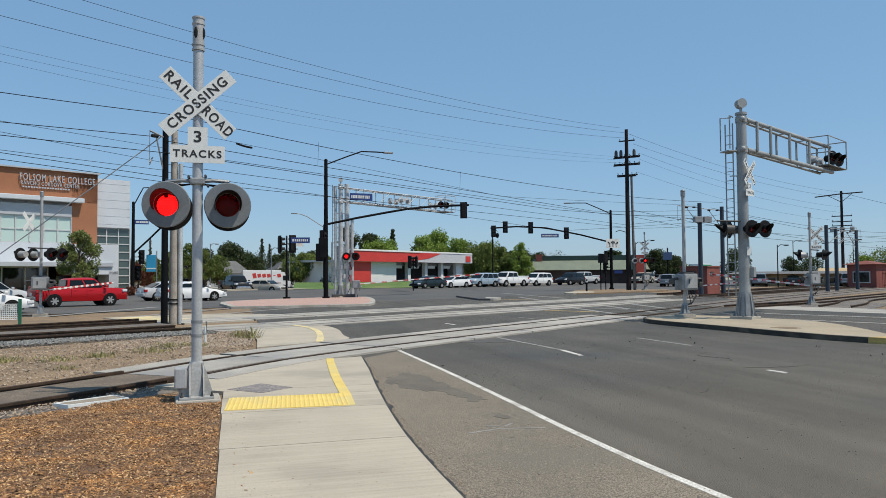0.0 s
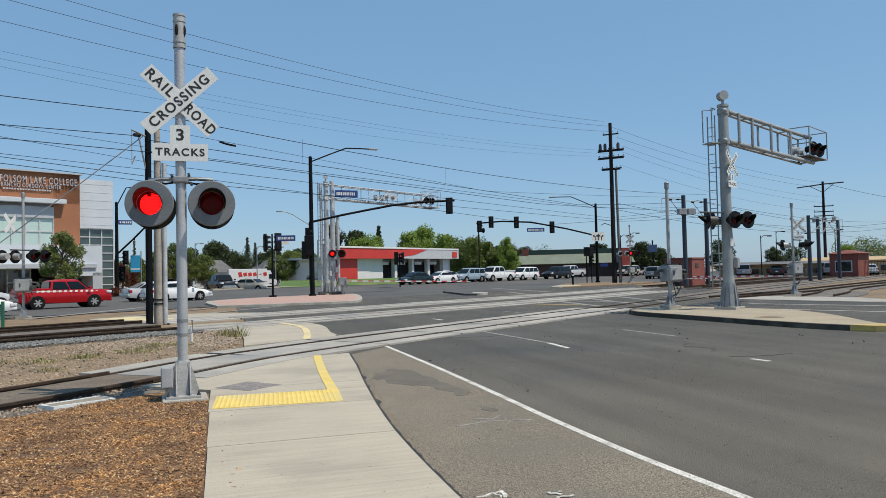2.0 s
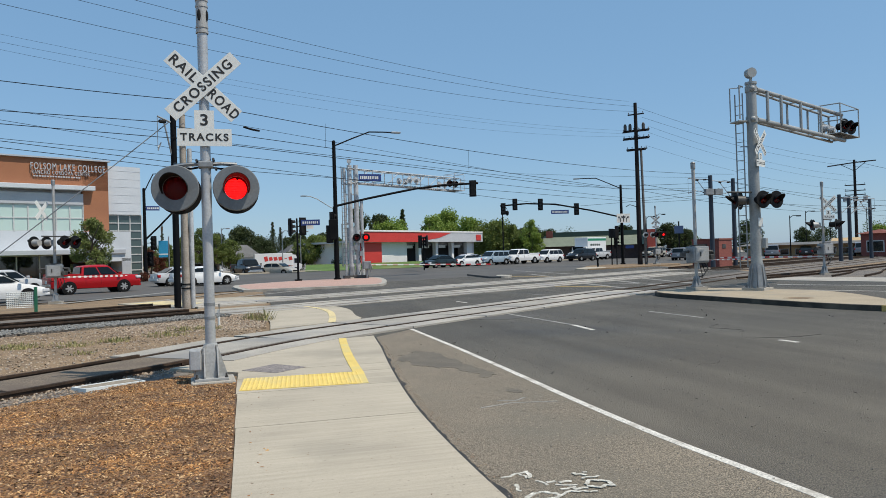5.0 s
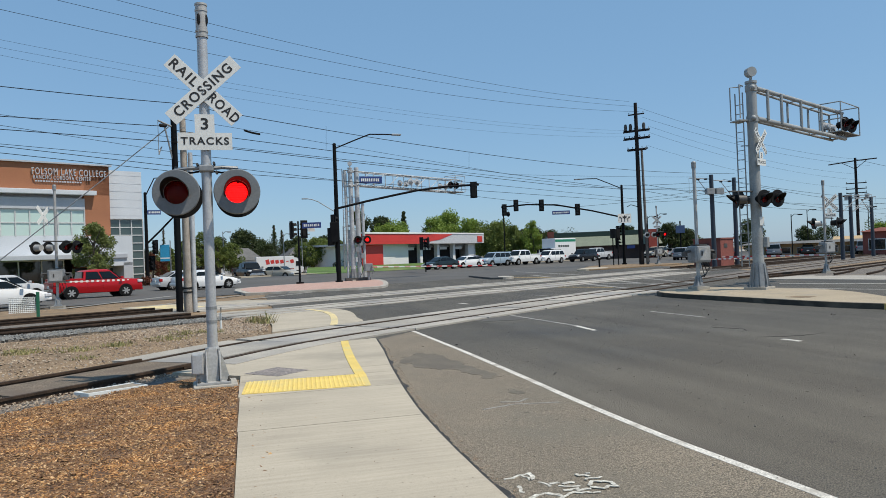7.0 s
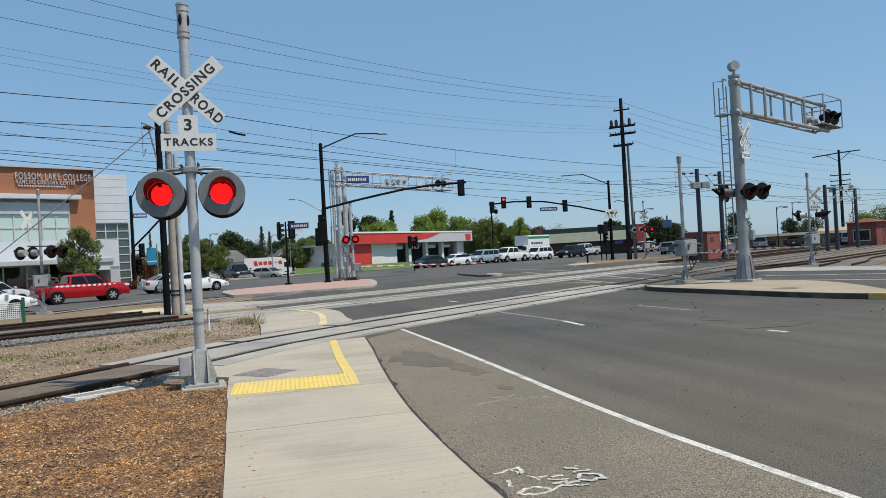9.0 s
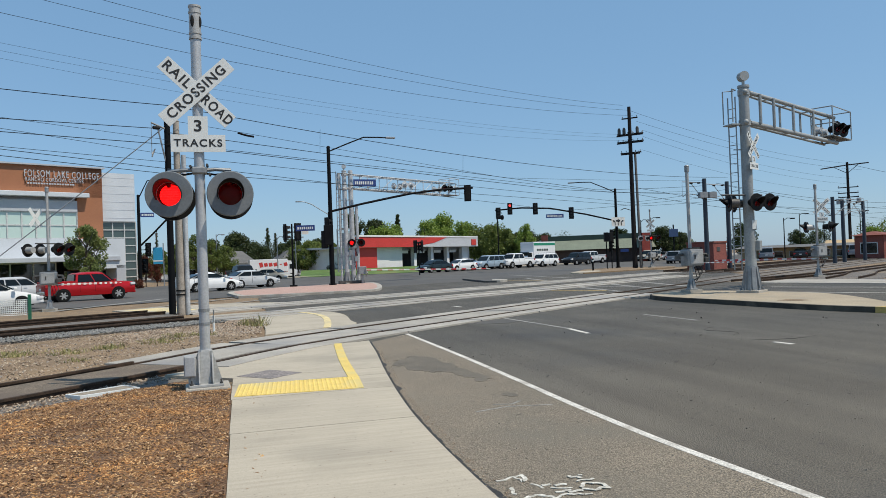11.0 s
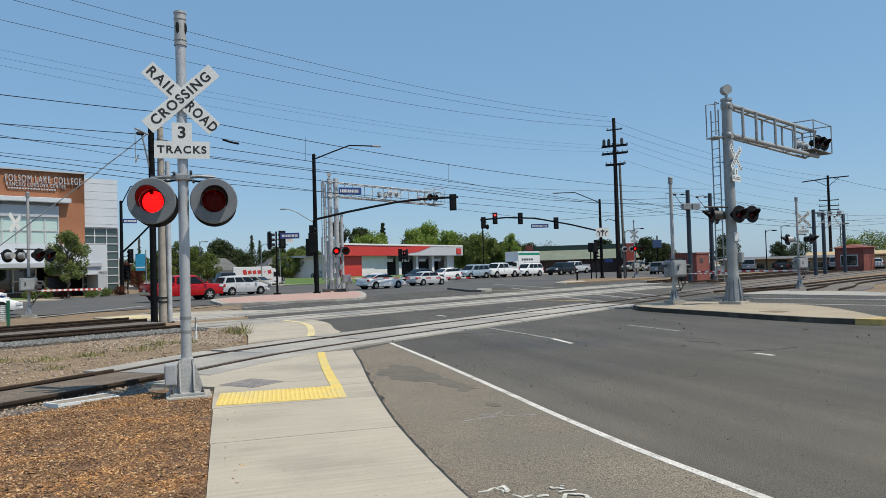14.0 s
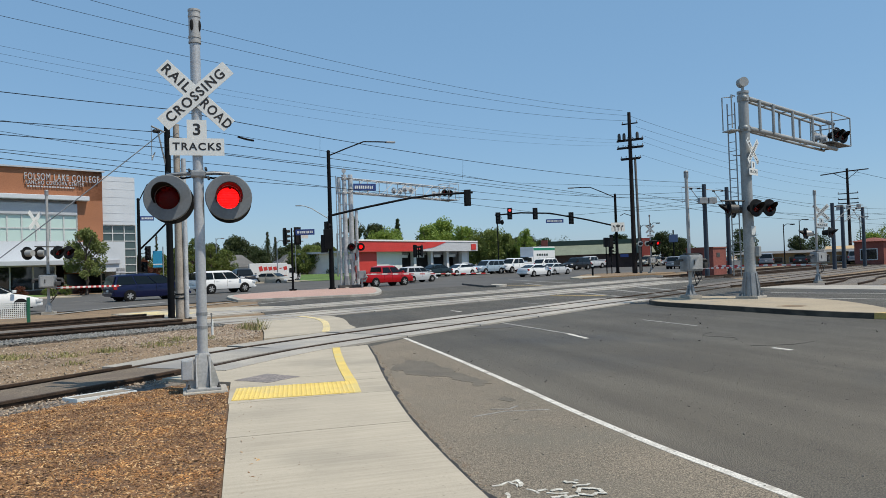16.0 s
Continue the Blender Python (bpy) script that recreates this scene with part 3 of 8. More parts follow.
# beds
def bumpy(name, outline, z, amp, material, label, step=0.22, kind="structure", category="ground"):
    """A bed with an uneven top, clipped to its outline."""
    xs, ys = [p[0] for p in outline], [p[1] for p in outline]
    bm = B()
    nx, ny = int((max(xs) - min(xs)) / step) + 1, int((max(ys) - min(ys)) / step) + 1
    bmesh.ops.create_grid(bm, x_segments=nx, y_segments=ny, size=0.5,
                          matrix=Matrix.Translation(((max(xs) + min(xs)) / 2, (max(ys) + min(ys)) / 2, z)) @ Matrix.Diagonal((max(xs) - min(xs), max(ys) - min(ys), 1, 1)))
    n = len(outline)
    for i in range(n):
        a, b = Vector((*outline[i], 0)), Vector((*outline[(i + 1) % n], 0))
        d = b - a
        nrm = Vector((d.y, -d.x, 0))
        bmesh.ops.bisect_plane(bm, geom=bm.verts[:] + bm.edges[:] + bm.faces[:], plane_co=a, plane_no=nrm, clear_outer=True)
    for v in bm.verts:
        v.co.z += amp * (noise.noise(v.co * 1.7) + 0.5 * noise.noise(v.co * 5))
    return tagged(part(name, bm, material, smooth=True), label, category, kind=kind)


MULCH_OUT = [(-0.148, -5), (-0.118, 10.55), (-0.35, 11.0), (-1.0, 11.35), (-2.2, 10.55), (-3.4, 9.3), (-5.6, 7.1), (-12, 1.3), (-16, -5)]
bumpy("mulch_bed", MULCH_OUT, 0.02, 0.018, MULCH, "bed of brown bark mulch beside the pavement", 0.2)
bumpy("ground_dirt", [(0.55, 26.5), (-6.2, 26.0), (-28, 15.5), (-28, -8), (-12.6, 4.2), (-6.8, 9.3), (-3.6, 12.5), (-1.6, 14.7), (0.35, 16.9)], 0.0, 0.025, DIRT, "strip of dry dirt between the tracks", 0.3)
bumpy("ground_verge", [(-3.4, 31.2), (-8.3, 36.6), (-13, 36.0), (-42, 20.5), (-42, 9.5), (-14, 24.6), (-7.6, 28.2)], 0.0, 0.025, DIRT, "dry dirt verge between track and boulevard", 0.4)

# far corner of the walkway, across the first track
apron = structure("pavement_apron", prism(B(), smooth_line([(0.6, 18.1), (2.0, 18.9), (3.05, 19.7), (3.12, 21.0), (3.3, 23.6), (3.0, 25.6), (2.1, 26.9), (0.6, 27.6), (-1.0, 26.9), (-1.6, 25.7), (0.3, 24.6), (0.66, 21.2), (0.6, 18.1)], 3)[:-1], -0.1, 0.018), CONCRETE, "pale concrete corner pavement with curved edge", "pavement")
structure("tactile_strip", ribbon(B(), smooth_line([(2.2, 19.05), (2.42, 20.7), (2.58, 22.9), (2.42, 24.8), (1.95, 26.3)], 5), 0.19, 0.01, 0.027), YELLOW_FADED, "curved faded yellow strip on the corner pavement", "tactile paving")
structure("pavement_far_ramp", prism(B(), [(-2.6, 28.9), (-5.2, 33.6), (-4.2, 34.6), (-0.4, 35.4), (2.0, 33.8), (0.6, 30.8)], -0.1, 0.028), CONCRETE, "concrete ramp between the tracks and the boulevard", "pavement")
structure("tactile_paving", prism(B(), [(-4.7, 33.2), (-2.4, 30.2), (-1.6, 31.3), (-3.4, 34.0)], 0.0, 0.036), YELLOW_FADED, "faded yellow tactile pad at the far ramp", "tactile paving")


def track(name, line, left_z, road_from, road_to, panel_w, label, ties):
    """Two rails with sleepers and ballast outside the road, and concrete panels inside it."""
    g = 0.7175
    for side in (g, -g):
        pts = offset_line(line, side)
        bm = B()
        ribbon(bm, [(x, y) for x, y in pts], 0.074, left_z - 0.035, left_z)
        part("rail_head", bm, RAIL_TOP if name == "track_middle" and left_z > 0.2 else RUST, parents[name])
        bm = B()
        ribbon(bm, pts, 0.03, left_z - 0.12, left_z - 0.028)
        ribbon(bm, pts, 0.14, left_z - 0.14, left_z - 0.12)
        part("rail_web", bm, RUST, parents[name])
    # sleepers
    bm = B()
    box(bm, 0, 0, 0, 0.23, 2.5, 0.16, bevel=0.015)
    tie = bpy.data.meshes.new("sleeper")
    bm.to_mesh(tie)
    bm.free()
    tie.materials.append(TIE)
    run, last = 0.0, Vector(line[0])
    count = 0
    for a, b in zip(line, line[1:]):
        a, b = Vector(a), Vector(b)
        seg = (b - a).length
        s = (0.62 - run % 0.62) if run % 0.62 else 0
        while s < seg:
            p = a + (b - a) * (s / seg)
            if not (road_from < p.x < road_to) and ties[0] < p.x < ties[1] and count < 150:
                again("sleeper", tie, parents[name], pose(p.x, p.y, left_z - 0.215, 0, 0, math.degrees(math.atan2((b - a).y, (b - a).x)) + random.uniform(-1, 1)))
                count += 1
            s += 0.62
        run += seg


parents = {}
for name, label in (("track_near", "rusty rail track crossing the road on concrete panels"), ("track_middle", "rusty light-rail track on grey ballast"), ("track_far", "rusty light-rail track beside the boulevard")):
    parents[name] = tagged(new(name), label, "rail track", kind="structure")
track("track_near", [p for p in TR1 if p[0] > -1.6], 0.045, -1.2, 15.5, 2.6, "", (-14, 60))
parents["track_near_west"] = tagged(new("track_near_west"), "rusty rail track leaving the crossing through dirt", "rail track", kind="structure")
track("track_near_west", [p for p in TR1 if p[0] < -1.25], 0.085, -1.2, 15.5, 2.6, "", (-14, -2))
for nm, line, xw, xe in (("track_middle", TR2, -1.2, 30.5), ("track_far", TR3, -2.4, 33.5)):
    track(nm, [p for p in line if xw - 2.5 < p[0] < xe + 4], 0.02, xw, xe, 2.6, "", (-18, 70))
    for suffix, seg in (("_west", [p for p in line if p[0] < xw]), ("_east", [p for p in line if p[0] > xe])):
        parents[nm + suffix] = tagged(new(nm + suffix), "rusty light-rail track on grey ballast", "rail track", kind="structure")
        track(nm + suffix, seg, 0.17, 200, 201, 2.6, "", (-18, 70))


def panels(name, line, x0, x1, label, z=0.028, over=0.55):
    """Concrete crossing panels: one row between the rails and one outside each, with dark gaps at the rails."""
    base = tagged(new(name), label, "crossing panels", kind="structure")
    pts = [p for p in line if x0 - 3 < p[0] < x1 + 3]
    dense = smooth_line(pts, 4)
    dense = [p for p in dense if x0 < p[0] < x1]
    structure(name + "_bed", ribbon(B(), dense, 2 * 0.7175 + 2 * over + 0.04, -0.05, z - 0.016), GAP, "dark rubber gaps beside the rails", "crossing")
    run = [0.0]
    for a, b in zip(dense, dense[1:]):
        run.append(run[-1] + math.dist(a, b))
    n = max(1, round(run[-1] / 3.05))
    for k in range(n):
        lo, hi = run[-1] * k / n + 0.035, run[-1] * (k + 1) / n - 0.035

        def at_run(r):
            for i in range(len(run) - 1):
                if run[i] <= r <= run[i + 1]:
                    t = (r - run[i]) / (run[i + 1] - run[i])
                    return (dense[i][0] + t * (dense[i + 1][0] - dense[i][0]), dense[i][1] + t * (dense[i + 1][1] - dense[i][1]))
            return dense[-1]
        seg = [at_run(lo + (hi - lo) * i / 2) for i in range(3)]
        for d, w in ((0, 1.10), (0.7175 + 0.105 + over / 2, over), (-0.7175 - 0.105 - over / 2, over)):
            part("panel", ribbon(B(), offset_line(seg, d), w, -0.04, z + random.uniform(-0.003, 0.003)), CONCRETE_P, base)
    return base


panels("crossing_near", TR1, -1.3, 15.6, "pale concrete crossing panels round the near rails", 0.040)
panels("crossing_middle", TR2, -1.1, 31, "pale concrete crossing panels round the middle rails", 0.028)
panels("crossing_far", TR3, -2.4, 34, "pale concrete crossing panels round the far rails", 0.028)


def ballast_bed(name, line, x0, x1, w, z, label):
    pts = [p for p in line if x0 <= p[0] <= x1]
    return structure(name, ribbon(B(), pts, w, -0.06, z), BALLAST, label, "ballast")


ballast_bed("ballast_near", TR1, -24, -1.2, 2.9, -0.02, "dirty ballast under the near track")
ballast_bed("ballast_middle", TR2, -31, -1.3, 4.0, 0.05, "grey ballast under the light-rail track")
ballast_bed("ballast_far", TR3, -31, -2.6, 4.0, 0.05, "grey ballast under the light-rail track")
ballast_bed("ballast_middle_east", TR2, 31, 91, 4.6, 0.012, "grey ballast under the light-rail track")
ballast_bed("ballast_far_east", TR3, 34, 91, 4.6, 0.012, "grey ballast under the light-rail track")
ballast_bed("ballast_near_east", TR1, 24, 81, 4.0, 0.012, "grey ballast under the near track")

# sidings curving off beyond the road
for nm, pts in (("track_siding_near", [(24.6, 31.0), (28.6, 32.6), (33.0, 34.6), (40.5, 39.0), (52, 45.5), (72, 56)]), ("track_siding_turnout", [(28.6, 28.9), (32.2, 31.4), (36.5, 35.0), (43, 38.8), (54, 44.5), (70, 52)])):
    parents[nm] = tagged(new(nm), "rusty siding rails in dry ballast east of the road", "rail track", kind="structure")
    line = smooth_line(pts, 5)
    track(nm, line, 0.13, 200, 201, 2.6, "", (500, 501))
    ballast_bed(nm.replace("track", "ballast"), line, 24, 75, 3.2, 0.016 if "near" in nm else 0.022, "grey ballast under the siding rails")
structure("pavement_east", prism(B(), [(24.4, 29.6), (27.2, 33.0), (29.3, 27.2), (27.6, 22.5), (26.2, 23.6)], -0.05, 0.02), CONCRETE_P, "pale concrete strip where the sidings meet the road", "pavement")
# road paint
def paint_line(name, pts, w, material, label, z=0.004):
    return structure(name, ribbon(B(), pts, w, z - 0.004, z), material, label, "road marking")


structure("road_shoulder", prism(B(), [(kerb_x(y), y) for y in (-6, -2, 2, 5, 7, 9, 11, 13, 15)] + [(3.68, 16.2), (3.68, 12.5), (3.62, 9.5), (3.56, 7.5), (3.55, 5.8), (3.60, 4.7), (3.76, 1.0), (3.80, -6)], -0.02, 0.0035), SHOULDER, "pale gritty asphalt of the bike lane", "road")
# damp patch and scuffs
def ragged(pts, amp, seed):
    """An outline with an irregular, frayed edge."""
    line = smooth_line(pts, 10)[:-1]
    return [(x + amp * noise.noise(Vector((x * 4, y * 4, seed))) + 0.5 * amp * noise.noise(Vector((x * 13, y * 13, seed))),
             y + 1.6 * amp * noise.noise(Vector((x * 4, y * 4, seed + 7))) + 0.8 * amp * noise.noise(Vector((x * 13, y * 13, seed + 7)))) for x, y in line]


structure("patch_dark", prism(B(), ragged([(2.3, 11.45), (2.55, 12.0), (3.0, 12.35), (3.2, 11.5), (3.25, 10.6), (3.3, 9.5), (3.12, 9.4), (2.98, 10.2), (2.62, 10.7), (2.3, 11.45)], 0.14, 1), 0.0, 0.0065), DAMP, "dark irregular stain on the asphalt", "stain")
structure("patch_dark", prism(B(), ragged([(3.1, 8.42), (3.2, 8.4), (3.22, 8.2), (3.1, 8.18), (3.04, 8.3), (3.1, 8.42)], 0.05, 2), 0.0, 0.0065), DAMP, "small dark stain on the asphalt", "stain")
structure("patch_dark", prism(B(), ragged([(5.6, 18.2), (6.6, 18.6), (7.6, 18.0), (7.0, 17.4), (5.9, 17.5), (5.6, 18.2)], 0.2, 3), 0.0, 0.0055), mat("lane_stain", (0.09, 0.083, 0.073), (0.115, 0.104, 0.088), rough=0.85, scale=1.5, fine=85, fine_mix=0.5, stain=(0.08, 0.074, 0.066), stain_scale=1.2), "dark stain on the traffic lane", "stain")
for pts in ([(2.45, 7.5), (2.85, 7.62), (3.35, 7.5)], [(2.75, 7.8), (2.95, 7.72), (3.1, 7.85)]):
    paint_line("marking_scuff", pts, 0.035, WORN_LINE, "faint chalky scuff on the asphalt", 0.0065)
for k, pts in enumerate(([(9.2, 12.0), (9.6, 12.4), (9.4, 13.1), (9.9, 13.6)], [(9.0, 11.2), (9.6, 11.0), (10.3, 11.1)])):
    paint_line("marking_crack", [(x + 0.05 * noise.noise(Vector((x * 6, y * 6, k))), y + 0.08 * noise.noise(Vector((x * 6, y * 6, k + 5)))) for x, y in smooth_line(pts, 9)], 0.006, TAR, "thin dark crack in the asphalt", 0.0045 + 0.0006 * k)
# worn bicycle symbol
def ring(cx, cy, rx, ry, n=18):
    return [(cx + rx * math.cos(2 * math.pi * k / n), cy + ry * math.sin(2 * math.pi * k / n)) for k in range(n + 1)]


stroke = 0
for pts in (ring(1.95, 4.83, 0.12, 0.115), ring(1.94, 4.62, 0.11, 0.075), [(1.82, 5.09), (2.06, 5.19)], [(1.82, 5.09), (1.98, 4.97)], [(1.96, 5.14), (1.99, 5.03), (2.03, 5.06), (2.04, 5.16)],
            [(2.07, 4.91), (2.15, 4.88)], [(2.12, 4.80), (2.25, 4.75)], [(2.16, 4.84), (2.25, 4.84)], [(2.11, 4.70), (2.23, 4.72)], [(1.99, 4.56), (2.17, 4.63), (2.32, 4.57)], [(2.18, 4.67), (2.29, 4.66)],
            [(2.35, 5.02), (2.35, 4.96), (2.45, 4.92)], [(2.42, 5.0), (2.46, 4.99)], [(2.35, 4.86), (2.49, 4.88)], [(2.31, 4.72), (2.35, 4.78), (2.41, 4.80), (2.49, 4.75), (2.50, 4.65), (2.37, 4.65), (2.31, 4.70)]):
    stroke += 1
    dense = []
    for (xa, ya), (xb, yb) in zip(pts, pts[1:]):
        m_ = max(2, int(math.dist((xa, ya), (xb, yb)) / 0.03))
        dense += [(xa + (xb - xa) * q / m_, ya + (yb - ya) * q / m_) for q in range(m_)]
    dense = [(x + 0.03 * noise.noise(Vector((x * 17, y * 17, stroke))), y + 0.04 * noise.noise(Vector((x * 17, y * 17, stroke + 9)))) for x, y in dense + [pts[-1]]]
    q = 0
    while q < len(dense) - 2:
        run_n = rnd.randint(4, 9)
        piece = dense[q:q + run_n]
        if len(piece) > 1 and rnd.random() < 0.8:
            paint_line("marking_bicycle", piece, rnd.uniform(0.02, 0.036), SKETCH_PAINT, "worn white bicycle symbol on asphalt", 0.0065 + 0.0005 * stroke)
        q += run_n - 1
paint_line("marking_centre", [(14.4, 33.2), (16.4, 29.6)], 0.25, YELLOW_LINE, "worn yellow centre line between the tracks", 0.006)
paint_line("marking_centre", [(20.5, 45.5), (18.2, 50.5)], 0.25, YELLOW_LINE, "worn yellow centre line beyond the tracks", 0.006)
paint_line("marking_stop_line", [(17.8, 33.9), (19.6, 30.0)], 0.3, WORN_LINE, "worn white stop line between the tracks", 0.006)
paint_line("marking_lane_line", [(19.5, 23.2), (24.5, 12.0)], 0.14, WHITE_LINE, "white lane line beyond the median", 0.006)
paint_line("marking_lane_line", [(22.0, 26.0), (28.5, 13.0)], 0.14, WHITE_LINE, "white lane line beyond the median", 0.006)
for a, b in (((17.2, 35.2), (16.2, 28.6)), ((19.9, 36.3), (18.3, 28.6)), ((22.4, 37.6), (20.6, 30.0)), ((21.8, 53.0), (20.2, 45.0)), ((25.4, 66.0), (23.6, 48.5))):
    paint_line("marking_crosswalk", [a, b], 0.34, WORN_LINE, "worn white crosswalk stripe between the tracks", 0.006)
edge = smooth_line([(3.80, -8), (3.80, -4), (3.80, -1), (3.76, 1.0), (3.72, 2.4), (3.66, 3.6), (3.60, 4.7), (3.55, 5.8), (3.56, 7.5), (3.62, 9.5), (3.68, 12.5), (3.70, 16.3)], 5)
paint_line("marking_bike_lane", edge, 0.09, WHITE_LINE, "solid white bike-lane line on asphalt", 0.006)
for a, b, mt in (((7.02, 19.3), (7.22, 15.15), WORN_LINE), ((7.22, 15.1), (7.11, 13.95), WHITE_LINE), ((10.5, 17.3), (10.55, 15.0), WORN_LINE), ((11.2, 27.6), (11.4, 26.2), WORN_LINE), ((7.4, 25.0), (7.5, 24.2), WHITE_LINE)):
    paint_line("marking_lane_dash", [a, b], 0.11, mt, "worn white lane dash on asphalt", 0.006)
for a, b in (((9.1, 10.75), (9.14, 10.35)),):
    paint_line("marking_lane_dash", [a, b], 0.11, WHITE_LINE, "short white lane marker on asphalt", 0.006)

# median with the mast
MEDIAN = smooth_line([(14.0, 22.3), (13.98, 21.2), (14.22, 18.8), (14.36, 16.6), (14.62, 14.9), (14.98, 13.9), (15.25, 13.45), (15.6, 13.6), (16.2, 14.7), (17.3, 16.6), (18.2, 18.6), (18.4, 20.5), (17.6, 23.0), (16.6, 24.3), (15.4, 24.2), (14.4, 23.3), (14.0, 22.3)], 3)[:-1]
structure("median", prism(B(), MEDIAN, -0.05, 0.14), DARK_KERB, "raised concrete median with a sandy top", "median")
structure("median_top", prism(B(), [((x - 16.2) * 0.965 + 16.2, (y - 19.2) * 0.985 + 19.2) for x, y in MEDIAN], 0.13, 0.146), mat("sandy_concrete", (0.42, 0.34, 0.235), (0.36, 0.295, 0.205), rough=0.9, scale=0.9, fine=40, fine_mix=0.3, stain=(0.3, 0.26, 0.2), stain_scale=0.8), "sandy median surface", "median")
structure("median_stain", prism(B(), ragged([(15.0, 17.5), (15.5, 17.7), (15.7, 17.2), (15.2, 16.9), (15.0, 17.5)], 0.12, 9), 0.14, 0.1495), DIRT, "dark dirt stain on the median top", "stain")
structure("median_nose_paint", prism(B(), [(14.86, 14.05), (14.96, 13.8), (15.1, 13.52), (15.3, 13.38), (15.64, 13.52), (15.86, 14.0)], -0.02, 0.152), YELLOW_LINE, "yellow painted median nose", "median")

# corner island with pink pavers
ISLAND = smooth_line([(0.0, 41.3), (2.2, 41.0), (4.6, 41.2), (6.9, 41.4), (8.1, 42.6), (9.3, 48), (10.2, 54.5), (9.9, 57.2), (6.5, 56.6), (2.5, 54.0), (-0.6, 49.5), (0.0, 41.3)], 3)[:-1]
structure("island_kerb", prism(B(), ISLAND, -0.05, 0.12), KERB, "pale concrete kerb of the corner island", "kerb")
structure("island_paving", prism(B(), [((x - 4.8) * 0.93 + 4.8, (y - 48.5) * 0.93 + 48.5) for x, y in ISLAND], 0.1, 0.126), PINK, "pinkish paving on the corner island", "pavement")
structure("island_far", prism(B(), [(17.3, 55.4), (16.45, 47.4), (17.1, 46.9), (18.0, 48.0), (18.2, 55.4)], -0.05, 0.13), ASPHALT_FAR, "low dark median nose in the boulevard", "median")
structure("island_far_kerb", prism(B(), smooth_line([(16.9, 47.1), (17.6, 46.9), (18.4, 48.2), (18.2, 49.6), (17.6, 49.2), (16.9, 47.1)], 3)[:-1], -0.05, 0.15), KERB, "pale kerb end of the median nose", "median")
structure("island_east", prism(B(), smooth_line([(28.6, 58.9), (31, 58.6), (42, 64.5), (45, 68.5), (42.5, 73.5), (37.5, 73), (31.5, 63.6), (28.6, 58.9)], 3)[:-1], -0.05, 0.1), DIRT, "sandy corner island beyond the tracks", "pavement")
structure("island_east_kerb", prism(B(), smooth_line([(28.4, 58.7), (29.6, 58.3), (32.2, 60.2), (33.4, 63.2), (32.2, 64.0), (30.2, 61.6), (28.4, 58.7)], 3)[:-1], -0.05, 0.13), CONCRETE, "pale concrete kerb ramp at the island tip", "kerb")
# boulevard far side pavement and verge
def strip(name, s0, s1, p0, p1, z, material, label, category):
    return structure(name, prism(B(), [(v.x, v.y) for v in (blvd(s0, p0), blvd(s1, p0), blvd(s1, p1), blvd(s0, p1))], -0.06, z), material, label, category)


strip("pavement_far", -150, 4, 14.2, 17.2, 0.14, CONCRETE, "far pavement of the boulevard before the college", "pavement")
strip("verge_college", -150, 4, 17.2, 40, 0.12, GRASS, "planted verge before the college", "verge")
strip("pavement_shop", 22, 250, 22.5, 24.6, 0.42, CONCRETE, "pale pavement before the shops", "pavement")
bm = B()
near_e, far_e = [(6.8, 83.6), (11.0, 83.8), (19.0, 85.6), (29.0, 92.0)], [(8.0, 96.5), (10.0, 95.5), (15.5, 92.8), (27.0, 101.0)]
ve = [[bm.verts.new((x, y, z)) for x, y in e] for e, z in ((near_e, 0.33), (far_e, 1.0))]
for k in range(3):
    bm.faces.new((ve[0][k], ve[0][k + 1], ve[1][k + 1], ve[1][k]))
bmesh.ops.recalc_face_normals(bm, faces=bm.faces)
structure("lawn", bm, GRASS, "green sloping lawn before the repair shop", "lawn")
strip("forecourt", 30, 250, 36, 120, 0.28, CONCRETE_P, "pale car park behind the boulevard", "car park")
for s, p in ((0, 1.7), (0, 4.7)):
    for k in range(-12, 30):
        a, b = blvd(-60 + k * 6.0, p), blvd(-58 + k * 6.0, p)
        if b.x < -3 or a.x > 26:
            paint_line("marking_lane_dash", [(a.x, a.y), (b.x, b.y)], 0.12, WORN_LINE, "worn white lane dash on the boulevard", 0.009)
paint_line("marking_stop_line", [(-8.2, 36.2), (-4.2, 45.5)], 0.5, WORN_LINE, "worn white stop line", 0.009)
paint_line("marking_crosswalk", [(-4.4, 34.3), (0.4, 42.6)], 0.3, WORN_LINE, "white crosswalk line", 0.009)
paint_line("marking_crosswalk", [(-2.0, 33.4), (3.6, 41.0)], 0.3, WORN_LINE, "white crosswalk line", 0.009)


# ---- loose ground cover ----
def inside(x, y, poly):
    hit = False
    for (xa, ya), (xb, yb) in zip(poly, poly[1:] + poly[:1]):
        if (ya > y) != (yb > y) and x < (xb - xa) * (y - ya) / (yb - ya) + xa:
            hit = not hit
    return hit


